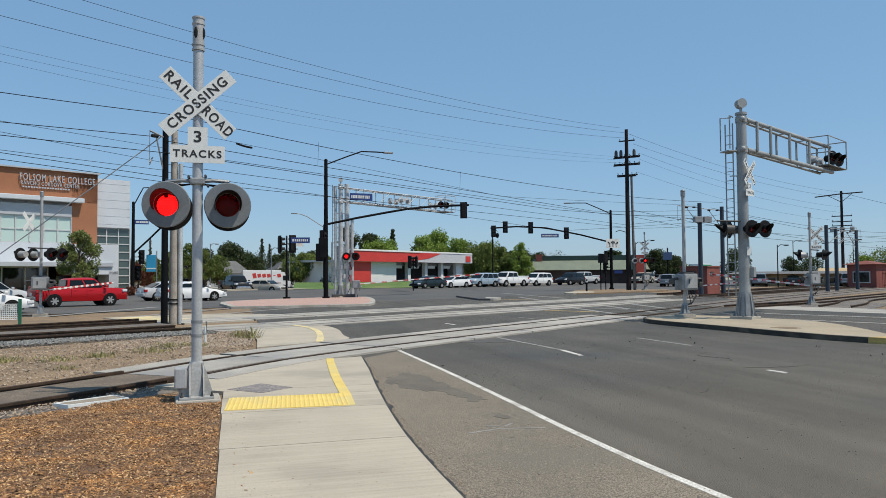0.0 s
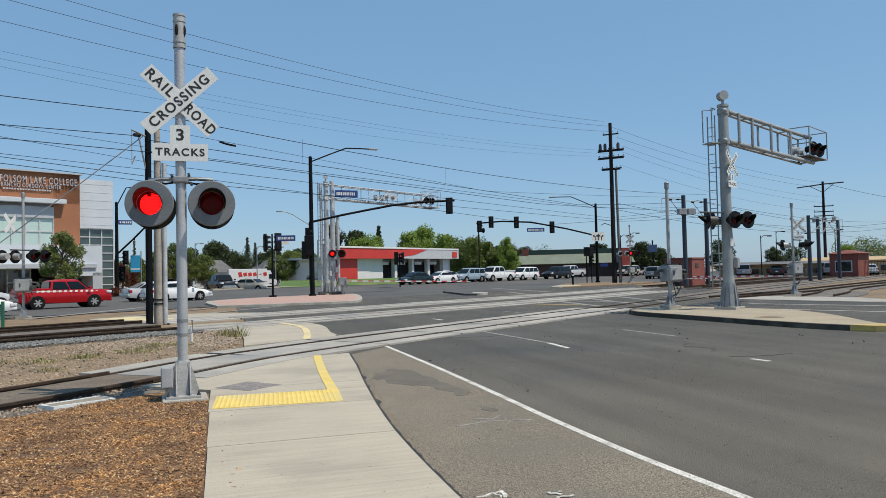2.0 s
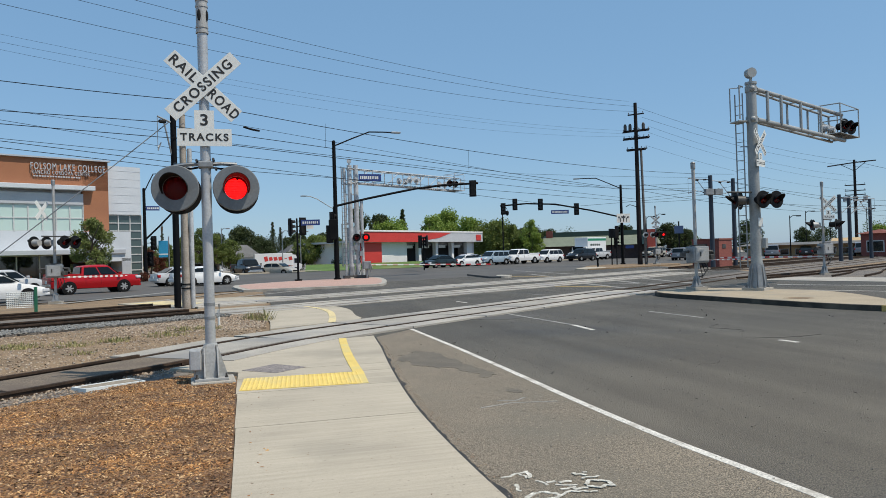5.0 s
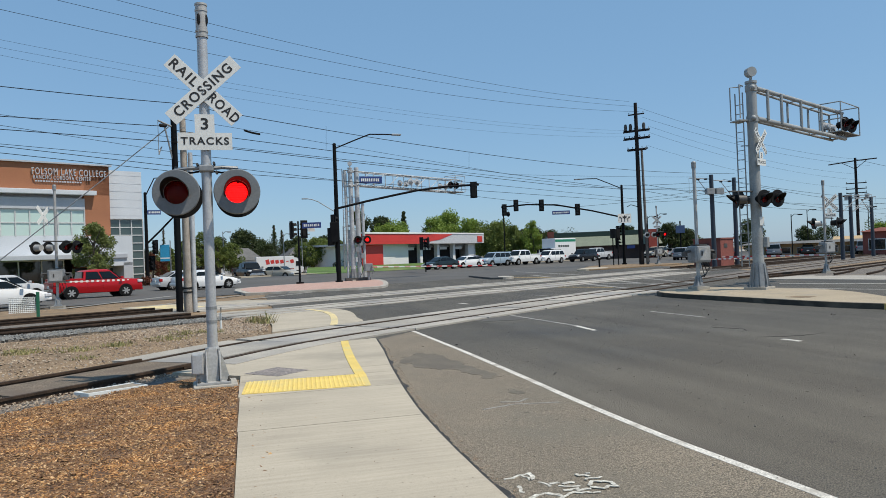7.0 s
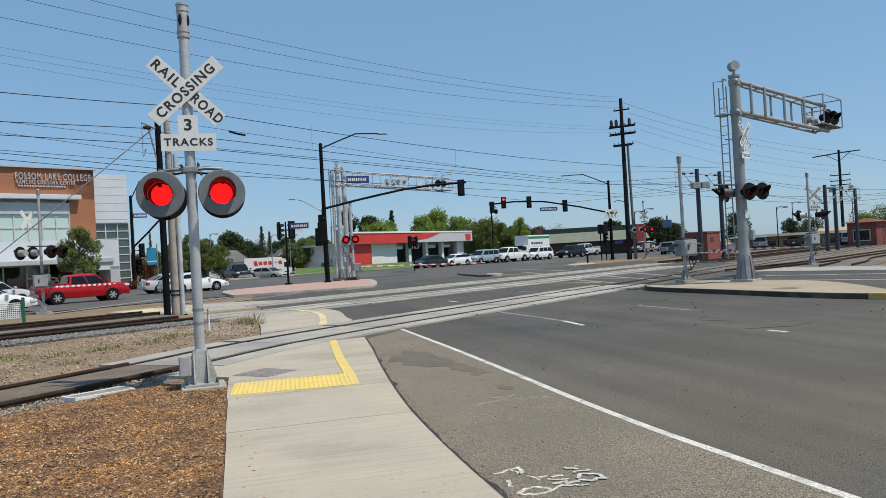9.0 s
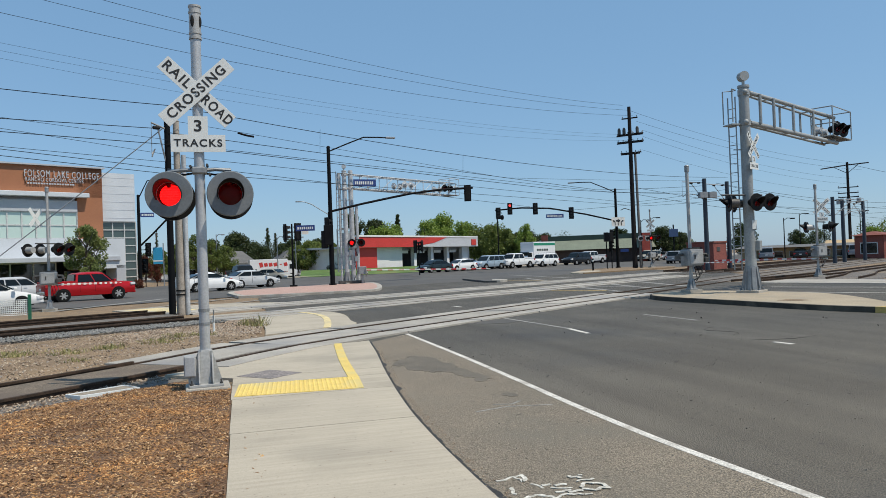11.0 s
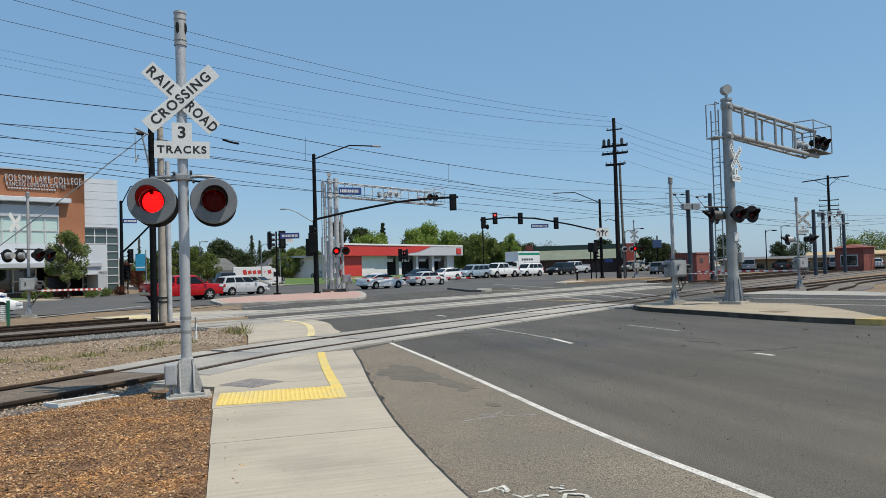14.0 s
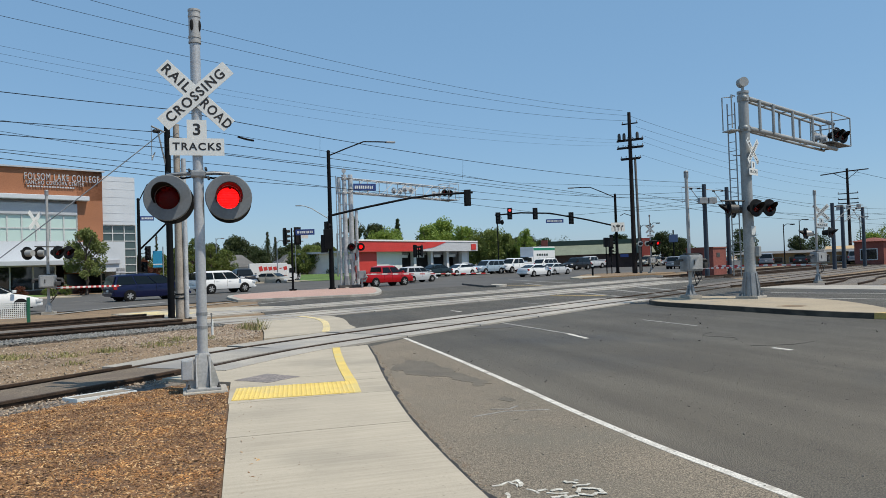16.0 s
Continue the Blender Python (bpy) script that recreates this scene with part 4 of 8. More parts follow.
def scatter(name, poly, n, size, shape, material, label, z, seed, category, near=None):
    """Thousands of loose pieces lying on a bed."""
    rnd = random.Random(seed)
    xs, ys = [p[0] for p in poly], [p[1] for p in poly]
    verts, faces = [], []
    made = 0
    while made < n:
        x, y = rnd.uniform(min(xs), max(xs)), rnd.uniform(min(ys), max(ys))
        if not inside(x, y, poly):
            continue
        made += 1
        q = Euler((rnd.gauss(0, 0.35), rnd.gauss(0, 0.35), rnd.uniform(0, 6.28))).to_matrix()
        s = size * rnd.uniform(0.5, 1.5)
        c = Vector((x, y, z(x, y) + s * 0.12))
        k = len(verts)
        if shape == "chip":
            l, w, h = s, s * rnd.uniform(0.28, 0.62), s * 0.16
            loc = [(-l, -w * 0.6, 0), (l, -w, 0), (l * 0.9, w, 0), (-l, w * 0.7, 0), (-l * 0.8, -w * 0.4, h), (l * 0.8, -w * 0.7, h), (l * 0.7, w * 0.6, h), (-l * 0.8, w * 0.5, h)]
            verts += [c + q @ Vector(v) for v in loc]
            faces += [(k + 4, k + 5, k + 6, k + 7), (k, k + 1, k + 5, k + 4), (k + 1, k + 2, k + 6, k + 5), (k + 2, k + 3, k + 7, k + 6), (k + 3, k, k + 4, k + 7)]
        else:
            loc = [(s, 0, 0), (0, s * rnd.uniform(0.6, 1), 0), (-s * rnd.uniform(0.6, 1), 0, 0), (0, -s, 0), (0.1 * s, 0.1 * s, s * rnd.uniform(0.5, 0.9)), (0, 0, -s * 0.5)]
            verts += [c + q @ Vector(v) for v in loc]
            faces += [(k, k + 1, k + 4), (k + 1, k + 2, k + 4), (k + 2, k + 3, k + 4), (k + 3, k, k + 4)]
    me = bpy.data.meshes.new(name)
    me.from_pydata([tuple(v) for v in verts], [], faces)
    me.materials.append(material)
    return tagged(new(name, me), label, category, kind="stuff")


def bed_z(base, amp):
    return lambda x, y: base + amp * (noise.noise(Vector((x, y, base)) * 1.7) + 0.5 * noise.noise(Vector((x, y, base)) * 5))


scatter("bark_chips", [(-0.14, 4.0), (-0.14, 10.5), (-0.4, 10.9), (-1.0, 11.2), (-2.2, 10.4), (-3.4, 9.1), (-5.6, 6.9), (-6.2, 4.0)], 88000, 0.0135, "chip", CHIPS, "loose brown and tan bark chips", bed_z(0.02, 0.018), 3, "mulch")
scatter("bark_chips", [(-0.02, 5.0), (0.25, 5.0), (0.2, 10.5), (-0.05, 10.5)], 26, 0.011, "chip", CHIPS, "stray bark chips on the pavement", lambda x, y: 0.031, 4, "mulch")
DIRT_POLY = [(0.5, 26.3), (-1.4, 22.6), (-9.5, 18.2), (-9.5, 8.0), (-6.8, 9.5), (-3.7, 12.7), (-1.7, 14.8), (0.3, 17.0), (0.65, 21)]
scatter("pebbles", DIRT_POLY, 9000, 0.026, "stone", PEBBLES, "loose tan and brown pebbles on the dirt", bed_z(0.0, 0.025), 5, "gravel")
scatter("pebbles", [(0.5, 24.4), (-1.4, 22.4), (-3.5, 20.6), (-3.0, 18.6), (-0.8, 18.4), (0.5, 18.6), (0.66, 21)], 4500, 0.032, "stone", PEBBLES, "reddish gravel at the pavement corner", bed_z(0.0, 0.025), 6, "gravel")
bedline = [p for p in TR2 if -10 < p[0] < -0.8]
band = [tuple(p) for p in offset_line(bedline, 0.4)] + [tuple(p) for p in offset_line(bedline, -2.0)][::-1]
scatter("ballast_stones", band, 9000, 0.04, "stone", BLUE_STONES, "bluish grey ballast stones beside the rails", lambda x, y: 0.055, 7, "gravel")
bedline = [p for p in TR1 if -7 < p[0] < -1.6]
band = [tuple(p) for p in offset_line(bedline, 1.2)] + [tuple(p) for p in offset_line(bedline, -1.2)][::-1]
scatter("ballast_stones", band, 7000, 0.019, "stone", PEBBLES, "dirty gravel between the near rails", lambda x, y: -0.005, 8, "gravel")


def weed(x, y, r, h, n, seed, label="dry green weed tuft in the gravel"):
    rnd = random.Random(seed)
    verts, faces = [], []
    for i in range(n):
        a, d = rnd.uniform(0, 6.28), r * rnd.uniform(0, 1) ** 0.7
        p = Vector((x + math.cos(a) * d, y + math.sin(a) * d, -0.02))
        lean = Vector((rnd.gauss(0, 0.4), rnd.gauss(0, 0.4), 1)).normalized() * h * rnd.uniform(0.4, 1.1)
        w = Vector((math.cos(a + 1.5), math.sin(a + 1.5), 0)) * 0.012
        k = len(verts)
        verts += [p - w, p + w, p + lean * 0.6 + w * 0.7, p + lean * 0.6 - w * 0.7, p + lean + Vector((0, 0, -0.1 * h))]
        faces += [(k, k + 1, k + 2, k + 3), (k + 3, k + 2, k + 4)]
    me = bpy.data.meshes.new("weed")
    me.from_pydata([tuple(v) for v in verts], [], faces)
    me.materials.append(WEEDS)
    return tagged(new("weed_tuft", me), label, "weeds", "weed tufts", kind="stuff")


for i, (x, y, r, h, n) in enumerate(((0.5, 20.9, 0.35, 0.42, 90), (0.2, 21.6, 0.35, 0.3, 110), (-1.76, 18.2, 0.6, 0.13, 260), (-1.5, 19.4, 0.5, 0.13, 200), (-3.57, 17.0, 0.6, 0.11, 240), (-2.74, 17.3, 0.4, 0.14, 240), (-4.6, 17.1, 0.5, 0.14, 300), (-0.9, 19.2, 0.4, 0.14, 200), (-3.0, 15.2, 0.3, 0.1, 120))):
    weed(x, y, r, h, n, 20 + i)
scatter("asphalt_crumbs", [(kerb_x(y) + 0.01, y) for y in (4, 6, 8, 10, 12, 14)] + [(kerb_x(y) + 0.14, y) for y in (14, 12, 10, 8, 6, 4)], 900, 0.009, "stone", PEBBLES, "loose asphalt crumbs along the pavement edge", lambda x, y: 0.004, 31, "gravel")
scatter("road_debris", [(3.0, 6.5), (9, 6.5), (16, 12), (14, 19), (7, 18), (3, 14)], 90, 0.024, "chip", mat("dark_debris", (0.03, 0.027, 0.024), (0.05, 0.045, 0.04), rough=0.9), "dark bits of rubber and leaf on the road", lambda x, y: 0.006, 33, "debris")
scatter("road_grit", [(1.9, 4.0), (8, 4.0), (11, 9), (9, 12), (3, 12)], 1500, 0.008, "stone", mat("pale_grit", (0.28, 0.25, 0.21), (0.2, 0.18, 0.155), rough=0.9), "pale grit on the asphalt", lambda x, y: 0.0045, 34, "gravel")
scatter("pavement_grit", [(0.0, 4.2), (1.6, 4.2), (1.6, 9.4), (0.0, 9.4)], 90, 0.005, "chip", CHIPS, "dark bits of bark and grit on the pavement", lambda x, y: 0.031, 32, "gravel")
# asphalt infill where the near track meets the dirt
structure("patch_infill", ribbon(B(), [p for p in TR1 if -3.6 < p[0] < -0.9], 1.25, -0.05, 0.035), mat("dirty_infill", (0.20, 0.155, 0.11), (0.15, 0.12, 0.088), rough=0.95, scale=2.5, fine=45, fine_mix=0.5, bump=0.4, stain=(0.13, 0.10, 0.075), stain_scale=1.2), "worn dirty asphalt between the near rails", "patch")


# ---- crossing signals ----
def crossbuck(parent, m, letters=True):
    """Two crossed white blades with black lettering, facing -y."""
    for k, (ang, y, words) in enumerate(((43.5, 0.0, (("RAIL", -0.335), ("ROAD", 0.345))), (-43, -0.016, (("CROSSING", 0.0),)))):
        bl = part("crossbuck_blade", box(B(), 0, 0, 0, 1.15, 0.006, 0.21, bevel=0.002), SIGN_WHITE, parent, "white reflective blade", m=m @ pose(0, y, 0, 0, ang, 0))
        for w, dx in words:
            if letters:
                lettering("lettering", w, 0.178, SIGN_BLACK, bl, pose(dx, -0.004, 0, 90, 0, 0), "black capital letters", width={"RAIL": 0.42, "ROAD": 0.47}.get(w, 0.96), depth=0.002, bold=0.0035)
    rod_b = B()
    rod(rod_b, (0, -0.03, 0), (0, 0.02, 0), 0.012, n=8)
    part("bolt", rod_b, GALV, parent, m=m)


def tracks_sign(parent, m):
    """The number and the word on an inverted-T plate below the crossbuck."""
    bm = B()
    prism(bm, [(-0.345, -0.115), (0.345, -0.115), (0.345, 0.115), (0.125, 0.115), (0.125, 0.36), (-0.125, 0.36), (-0.125, 0.115), (-0.345, 0.115)], -0.003, 0.003)
    pl = part("track_count_plate", bm, SIGN_WHITE, parent, "white inverted-T plate", m=m @ pose(0, 0, 0, 90, 0, 0))
    lettering("lettering", "3", 0.21, SIGN_BLACK, pl, pose(0, 0.225, 0.004), "black numeral", width=0.095, depth=0.002, bold=0.004)
    lettering("lettering", "TRACKS", 0.135, SIGN_BLACK, pl, pose(0, 0.0, 0.004), "black capital letters", width=0.61, depth=0.002, bold=0.0032)


STEEL_WHITE = mat("pale_galvanised_steel", (0.60, 0.61, 0.61), (0.45, 0.46, 0.46), rough=0.5, metal=0.25, scale=3, fine=20, fine_mix=0.2)


def name_sign(parent, m, w=1.5, h=0.42):
    pl = part("street_sign", box(B(), 0, 0, 0, w, 0.02, h, bevel=0.004), SIGN_BLUE, parent, "blue street name sign", m=m)
    x = -w / 2 + 0.12
    rnd = random.Random(int(w * 100))
    while x < w / 2 - 0.2:
        ww = rnd.uniform(0.07, 0.16)
        part("sign_bar", box(B(), x + ww / 2, -0.012, 0, ww, 0.006, h * 0.42), SIGN_WHITE, pl)
        x += ww + 0.05


ROTORS = {"a": [], "b": []}


def lamp(parent, m, phase="", disc_mat=None, shell=None):
    """A flashing-light unit facing -y: ring disc, hood, lens, housing, and the turning lamp inside."""
    bm = B()
    n = 36
    rings = [[bm.verts.new((r * math.cos(2 * math.pi * k / n), y, r * math.sin(2 * math.pi * k / n))) for k in range(n)]
             for r, y in ((0.155, 0.01), (0.155, -0.012), (0.295, -0.012), (0.305, 0.0), (0.305, 0.012), (0.155, 0.01))]
    for a, b in zip(rings, rings[1:]):
        for k in range(n):
            bm.faces.new((a[k], a[(k + 1) % n], b[(k + 1) % n], b[k]))
    bmesh.ops.recalc_face_normals(bm, faces=bm.faces)
    disc = part("signal_disc", bm, disc_mat or DISC_GREY, parent, "round faded black background disc", smooth=True, m=m)
    bm = B()
    rows = []
    for k in range(25):
        a = radians(-25 + 230 * k / 24)
        front = -0.30 * max(0.12, math.sin(max(0.0, min(math.pi, (a + radians(25)) / radians(230) * math.pi)))) - 0.02
        rows.append([bm.verts.new((r * math.cos(a), y, r * math.sin(a))) for r, y in ((0.166, -0.012), (0.176, front), (0.170, front), (0.160, -0.012))])
    for a, b in zip(rows, rows[1:]):
        for k in range(4):
            bm.faces.new((a[k], a[(k + 1) % 4], b[(k + 1) % 4], b[k]))
    bmesh.ops.recalc_face_normals(bm, faces=bm.faces)
    part("hood", bm, BLACK, disc, "black visor over the lens", smooth=True)
    bm = B()
    bmesh.ops.create_uvsphere(bm, u_segments=20, v_segments=8, radius=0.153, matrix=pose(0, -0.002, 0, 90, 0, 0) @ Matrix.Diagonal((1, 1, 0.12, 1)))
    lens = part("lens", bm, LENS, disc, "dark red glass lens", smooth=True)
    bm = B()
    rod(bm, (0, 0.0, 0), (0, 0.33, 0), 0.165, 0.14, n=24, cap=False)
    rod(bm, (0, 0.33, 0), (0, 0.34, 0), 0.14, n=24)
    part("housing", bm, shell or BLACK, disc, smooth=True)
    bm = B()
    rod(bm, (0, -0.006, 0), (0, -0.002, 0), 0.146, n=24)
    rotor = part("lamp_rotor", bm, RED_LIT, disc, "glowing red lamp face")
    bm = B()
    rod(bm, (0, 0.0, 0), (0, 0.004, 0), 0.146, n=24)
    back = rotor.data
    me = bpy.data.meshes.new("rotor_back")
    bm.to_mesh(me)
    bm.free()
    # one mesh with a glowing face and a dark back
    j = bmesh.new()
    j.from_mesh(back)
    j.from_mesh(me)
    for f in j.faces:
        f.material_index = 0 if f.calc_center_median().y < -0.001 else 1
    j.to_mesh(back)
    j.free()
    back.materials.append(DARK_RED if phase else DIM_RED)
    rotor.matrix_basis = pose(0, 0.15, 0, 0, 0, 0 if phase == "a" else 180)
    if phase:
        ROTORS[phase].append(rotor)
    return disc


def base_casting(parent, z0, h=0.42, w=0.34, material=None):
    bm = B()
    box(bm, 0, 0, z0 + 0.025, w * 1.25, w * 1.25, 0.05, bevel=0.01)
    for k in range(4):
        a = radians(90 * k)
        m = Matrix.Rotation(a, 4, "Z")
        g = [m @ Vector(p) for p in ((-w / 2, -w / 2, z0 + 0.05), (w / 2, -w / 2, z0 + 0.05), (w * 0.26, -w * 0.26, z0 + h), (-w * 0.26, -w * 0.26, z0 + h))]
        bm.faces.new([bm.verts.new(p) for p in g])
        box(bm, 0, -w * 0.44, z0 + h * 0.45, 0.03, 0.06, h * 0.8, m=m)
    part("base_casting", bm, material or ALU_OLD, parent, "cast aluminium pole base")


def near_signal():
    g = thing("crossing_signal", pose(-0.465, 10.6, -0.075) @ Matrix.Diagonal((1.045, 1.045, 1.045, 1)), "silver railroad crossing signal with crossbuck and two red flashers", "crossing signal")
    part("footing", box(B(), 0.02, 0, 0.06, 0.56, 0.56, 0.13, rz=4, bevel=0.02), KERB, g, "concrete footing")
    base = part("base_casting", box(B(), 0, 0, 0.142, 0.43, 0.43, 0.035, rz=4, bevel=0.008), ALU_OLD, g, "cast aluminium pole base")
    bm = B()
    w0, w1, z0, z1 = 0.115, 0.085, 0.15, 0.60
    loft(bm, [[(x * w, y * w, z) for x, y in ((-1, -0.6), (-0.6, -1), (0.6, -1), (1, -0.6), (1, 0.6), (0.6, 1), (-0.6, 1), (-1, 0.6))] for w, z in ((w0, z0), (w0, z0 + 0.1), (w1, z1 - 0.03), (w1 * 0.9, z1))])
    part("casting_body", bm, ALU_OLD, base, smooth=True)
    for k in range(4):
        mm = Matrix.Rotation(radians(90 * k + 4), 4, "Z")
        for dx in (-0.085, 0.085):
            bm = B()
            prism(bm, [(0.06, 0.15), (0.205, 0.15), (0.205, 0.19), (0.085, 0.58), (0.06, 0.58)], -0.009, 0.009)
            bmesh.ops.transform(bm, matrix=mm @ Matrix.Translation((0, dx, 0)) @ pose(0, 0, 0, 90, 0, 0), verts=bm.verts)
            part("casting_rib", bm, ALU_OLD, base)
        bolt = B()
        q = mm @ Vector((0.185, 0.185, 0.15))
        rod(bolt, q, q + Vector((0, 0, 0.07)), 0.014, n=6)
        rod(bolt, q, q + Vector((0, 0, 0.03)), 0.026, n=6)
        part("anchor_bolt", bolt, STEEL_DARK, base)
    bm = B()
    rod(bm, (0, 0, 0.2), (0, 0, 4.82), 0.067, n=24)
    part("pole", bm, ALU, g, "silver-painted steel pole", smooth=True)
    bm = B()
    rod(bm, (0, 0, 4.74), (0, 0, 5.19), 0.075, n=24)
    for z in (4.74, 4.81, 5.09, 5.17):
        rod(bm, (0, 0, z), (0, 0, z + 0.025), 0.082, n=24)
    part("bell_sleeve", bm, ALU_OLD, g, "weathered sleeve on the pole top", smooth=True)
    bm = B()
    for dx, dy in ((-0.03, -0.07), (0.062, -0.042)):
        ball(bm, (dx, dy, 4.97), 0.03, 12, 10, (0.85, 0.35, 2.6))
    part("slot", bm, BLACK, g, "dark slots in the sleeve")
    crossbuck(g, pose(0, -0.085, 4.015))
    tracks_sign(g, pose(0, -0.085, 3.335))
    for z in (3.28, 3.62, 3.98, 4.12):
        part("sign_clamp", box(B(), 0, 0, z, 0.17, 0.17, 0.035, bevel=0.006), GALV, g, "steel sign clamp")
    bm = B()
    tube(bm, [(-0.40, 0.02, 2.97), (-0.2, 0.0, 2.99), (0, -0.02, 2.98), (0.2, 0.0, 3.0), (0.40, 0.02, 2.99)], 0.026, 8)
    box(bm, 0, 0, 2.98, 0.19, 0.19, 0.09, bevel=0.02)
    for x in (-0.40, 0.40):
        rod(bm, (x, 0.03, 2.97), (x, 0.12, 2.78), 0.03, n=8)
    part("lamp_arm", bm, GALV, g, "grey steel arm holding the flashers")
    for x in (-0.39, 0.385):
        part("lamp_bracket", rod(B(), (x, 0.03, 3.0), (x, 0.6, 3.0), 0.022, n=8), STEEL_DARK, g, "dark bracket between the lamp pairs")
        part("lamp_cable", tube(B(), [(x * 0.25, 0.05, 2.95), (x * 0.5, 0.02, 2.93), (x * 0.8, 0.08, 2.95), (x, 0.2, 2.84)], 0.014, 5), BLACK, g, "black lamp cable")
    for dx, dz in ((0.10, 3.05), (-0.11, 3.03), (0.13, 2.93)):
        part("clamp_bolt", rod(B(), (dx, -0.1, dz), (dx, 0.1, dz), 0.018, n=6), STEEL_DARK, g)
    lamp(g, pose(-0.39, -0.04, 2.665, 0, 0, -6), "a")
    lamp(g, pose(0.385, -0.06, 2.665, 0, 0, 3), "b")
    # lamps for the other side, behind
    bm = B()
    for x in (-0.39, 0.385):
        rod(bm, (x, 0.58, 2.665), (x, 0.61, 2.665), 0.305, n=36)
        rod(bm, (x, 0.30, 2.665), (x, 0.58, 2.665), 0.15, 0.17, n=20)
    part("rear_lamp", bm, BLACK, g, "black rear flasher backs", smooth=True)
    bm = B()
    box(bm, -0.19, -0.06, 0.40, 0.15, 0.2, 0.27, bevel=0.012)
    rod(bm, (-0.19, -0.04, 0.12), (-0.19, -0.04, 0.28), 0.03, n=8)
    part("junction_box", bm, ALU_OLD, g, "grey junction box at the base")
    bm = B()
    box(bm, -0.19, -0.165, 0.40, 0.125, 0.014, 0.245, bevel=0.005)
    part("box_door", bm, ALU, g)
    bm = B()
    tube(bm, [(0.05, 0.05, 0.95), (0.12, 0.02, 0.95), (0.12, 0.02, 1.12)], 0.012)
    for z in (0.92, 1.1):
        rod(bm, (0, 0, z), (0, 0, z + 0.04), 0.072, n=16)
    part("conduit", bm, GALV, g)
    return g


near_signal()


def mast_lights(g, z, x, spread=0.38, yaw=0.0, phase=("", ""), back=True, back_dx=0.0, back_mat=None, sideways=None, shell=None):
    """A pair of flashers facing -y turned by yaw, and a pair facing the other way."""
    m = pose(x, 0, z, 0, 0, yaw)
    bm = B()
    tube(bm, [tuple(m @ Vector((-spread + min(0, back_dx), 0, 0.27))), tuple(m @ Vector((spread, 0, 0.27)))], 0.03, 8)
    part("lamp_arm", bm, STEEL_DARK, g)
    for k, dx in enumerate((-spread, spread)):
        lamp(g, m @ pose(dx, -0.36, 0), phase[k], BLACK)
        if sideways:
            dx2, dy2, yaw2 = sideways[k]
            lamp(g, pose(dx2, dy2, z, 0, 0, yaw2), "", BLACK, shell or ALU_OLD)
        elif back:
            lamp(g, m @ pose(dx + back_dx, 0.36, 0, 0, 0, 180), "", back_mat or BLACK)


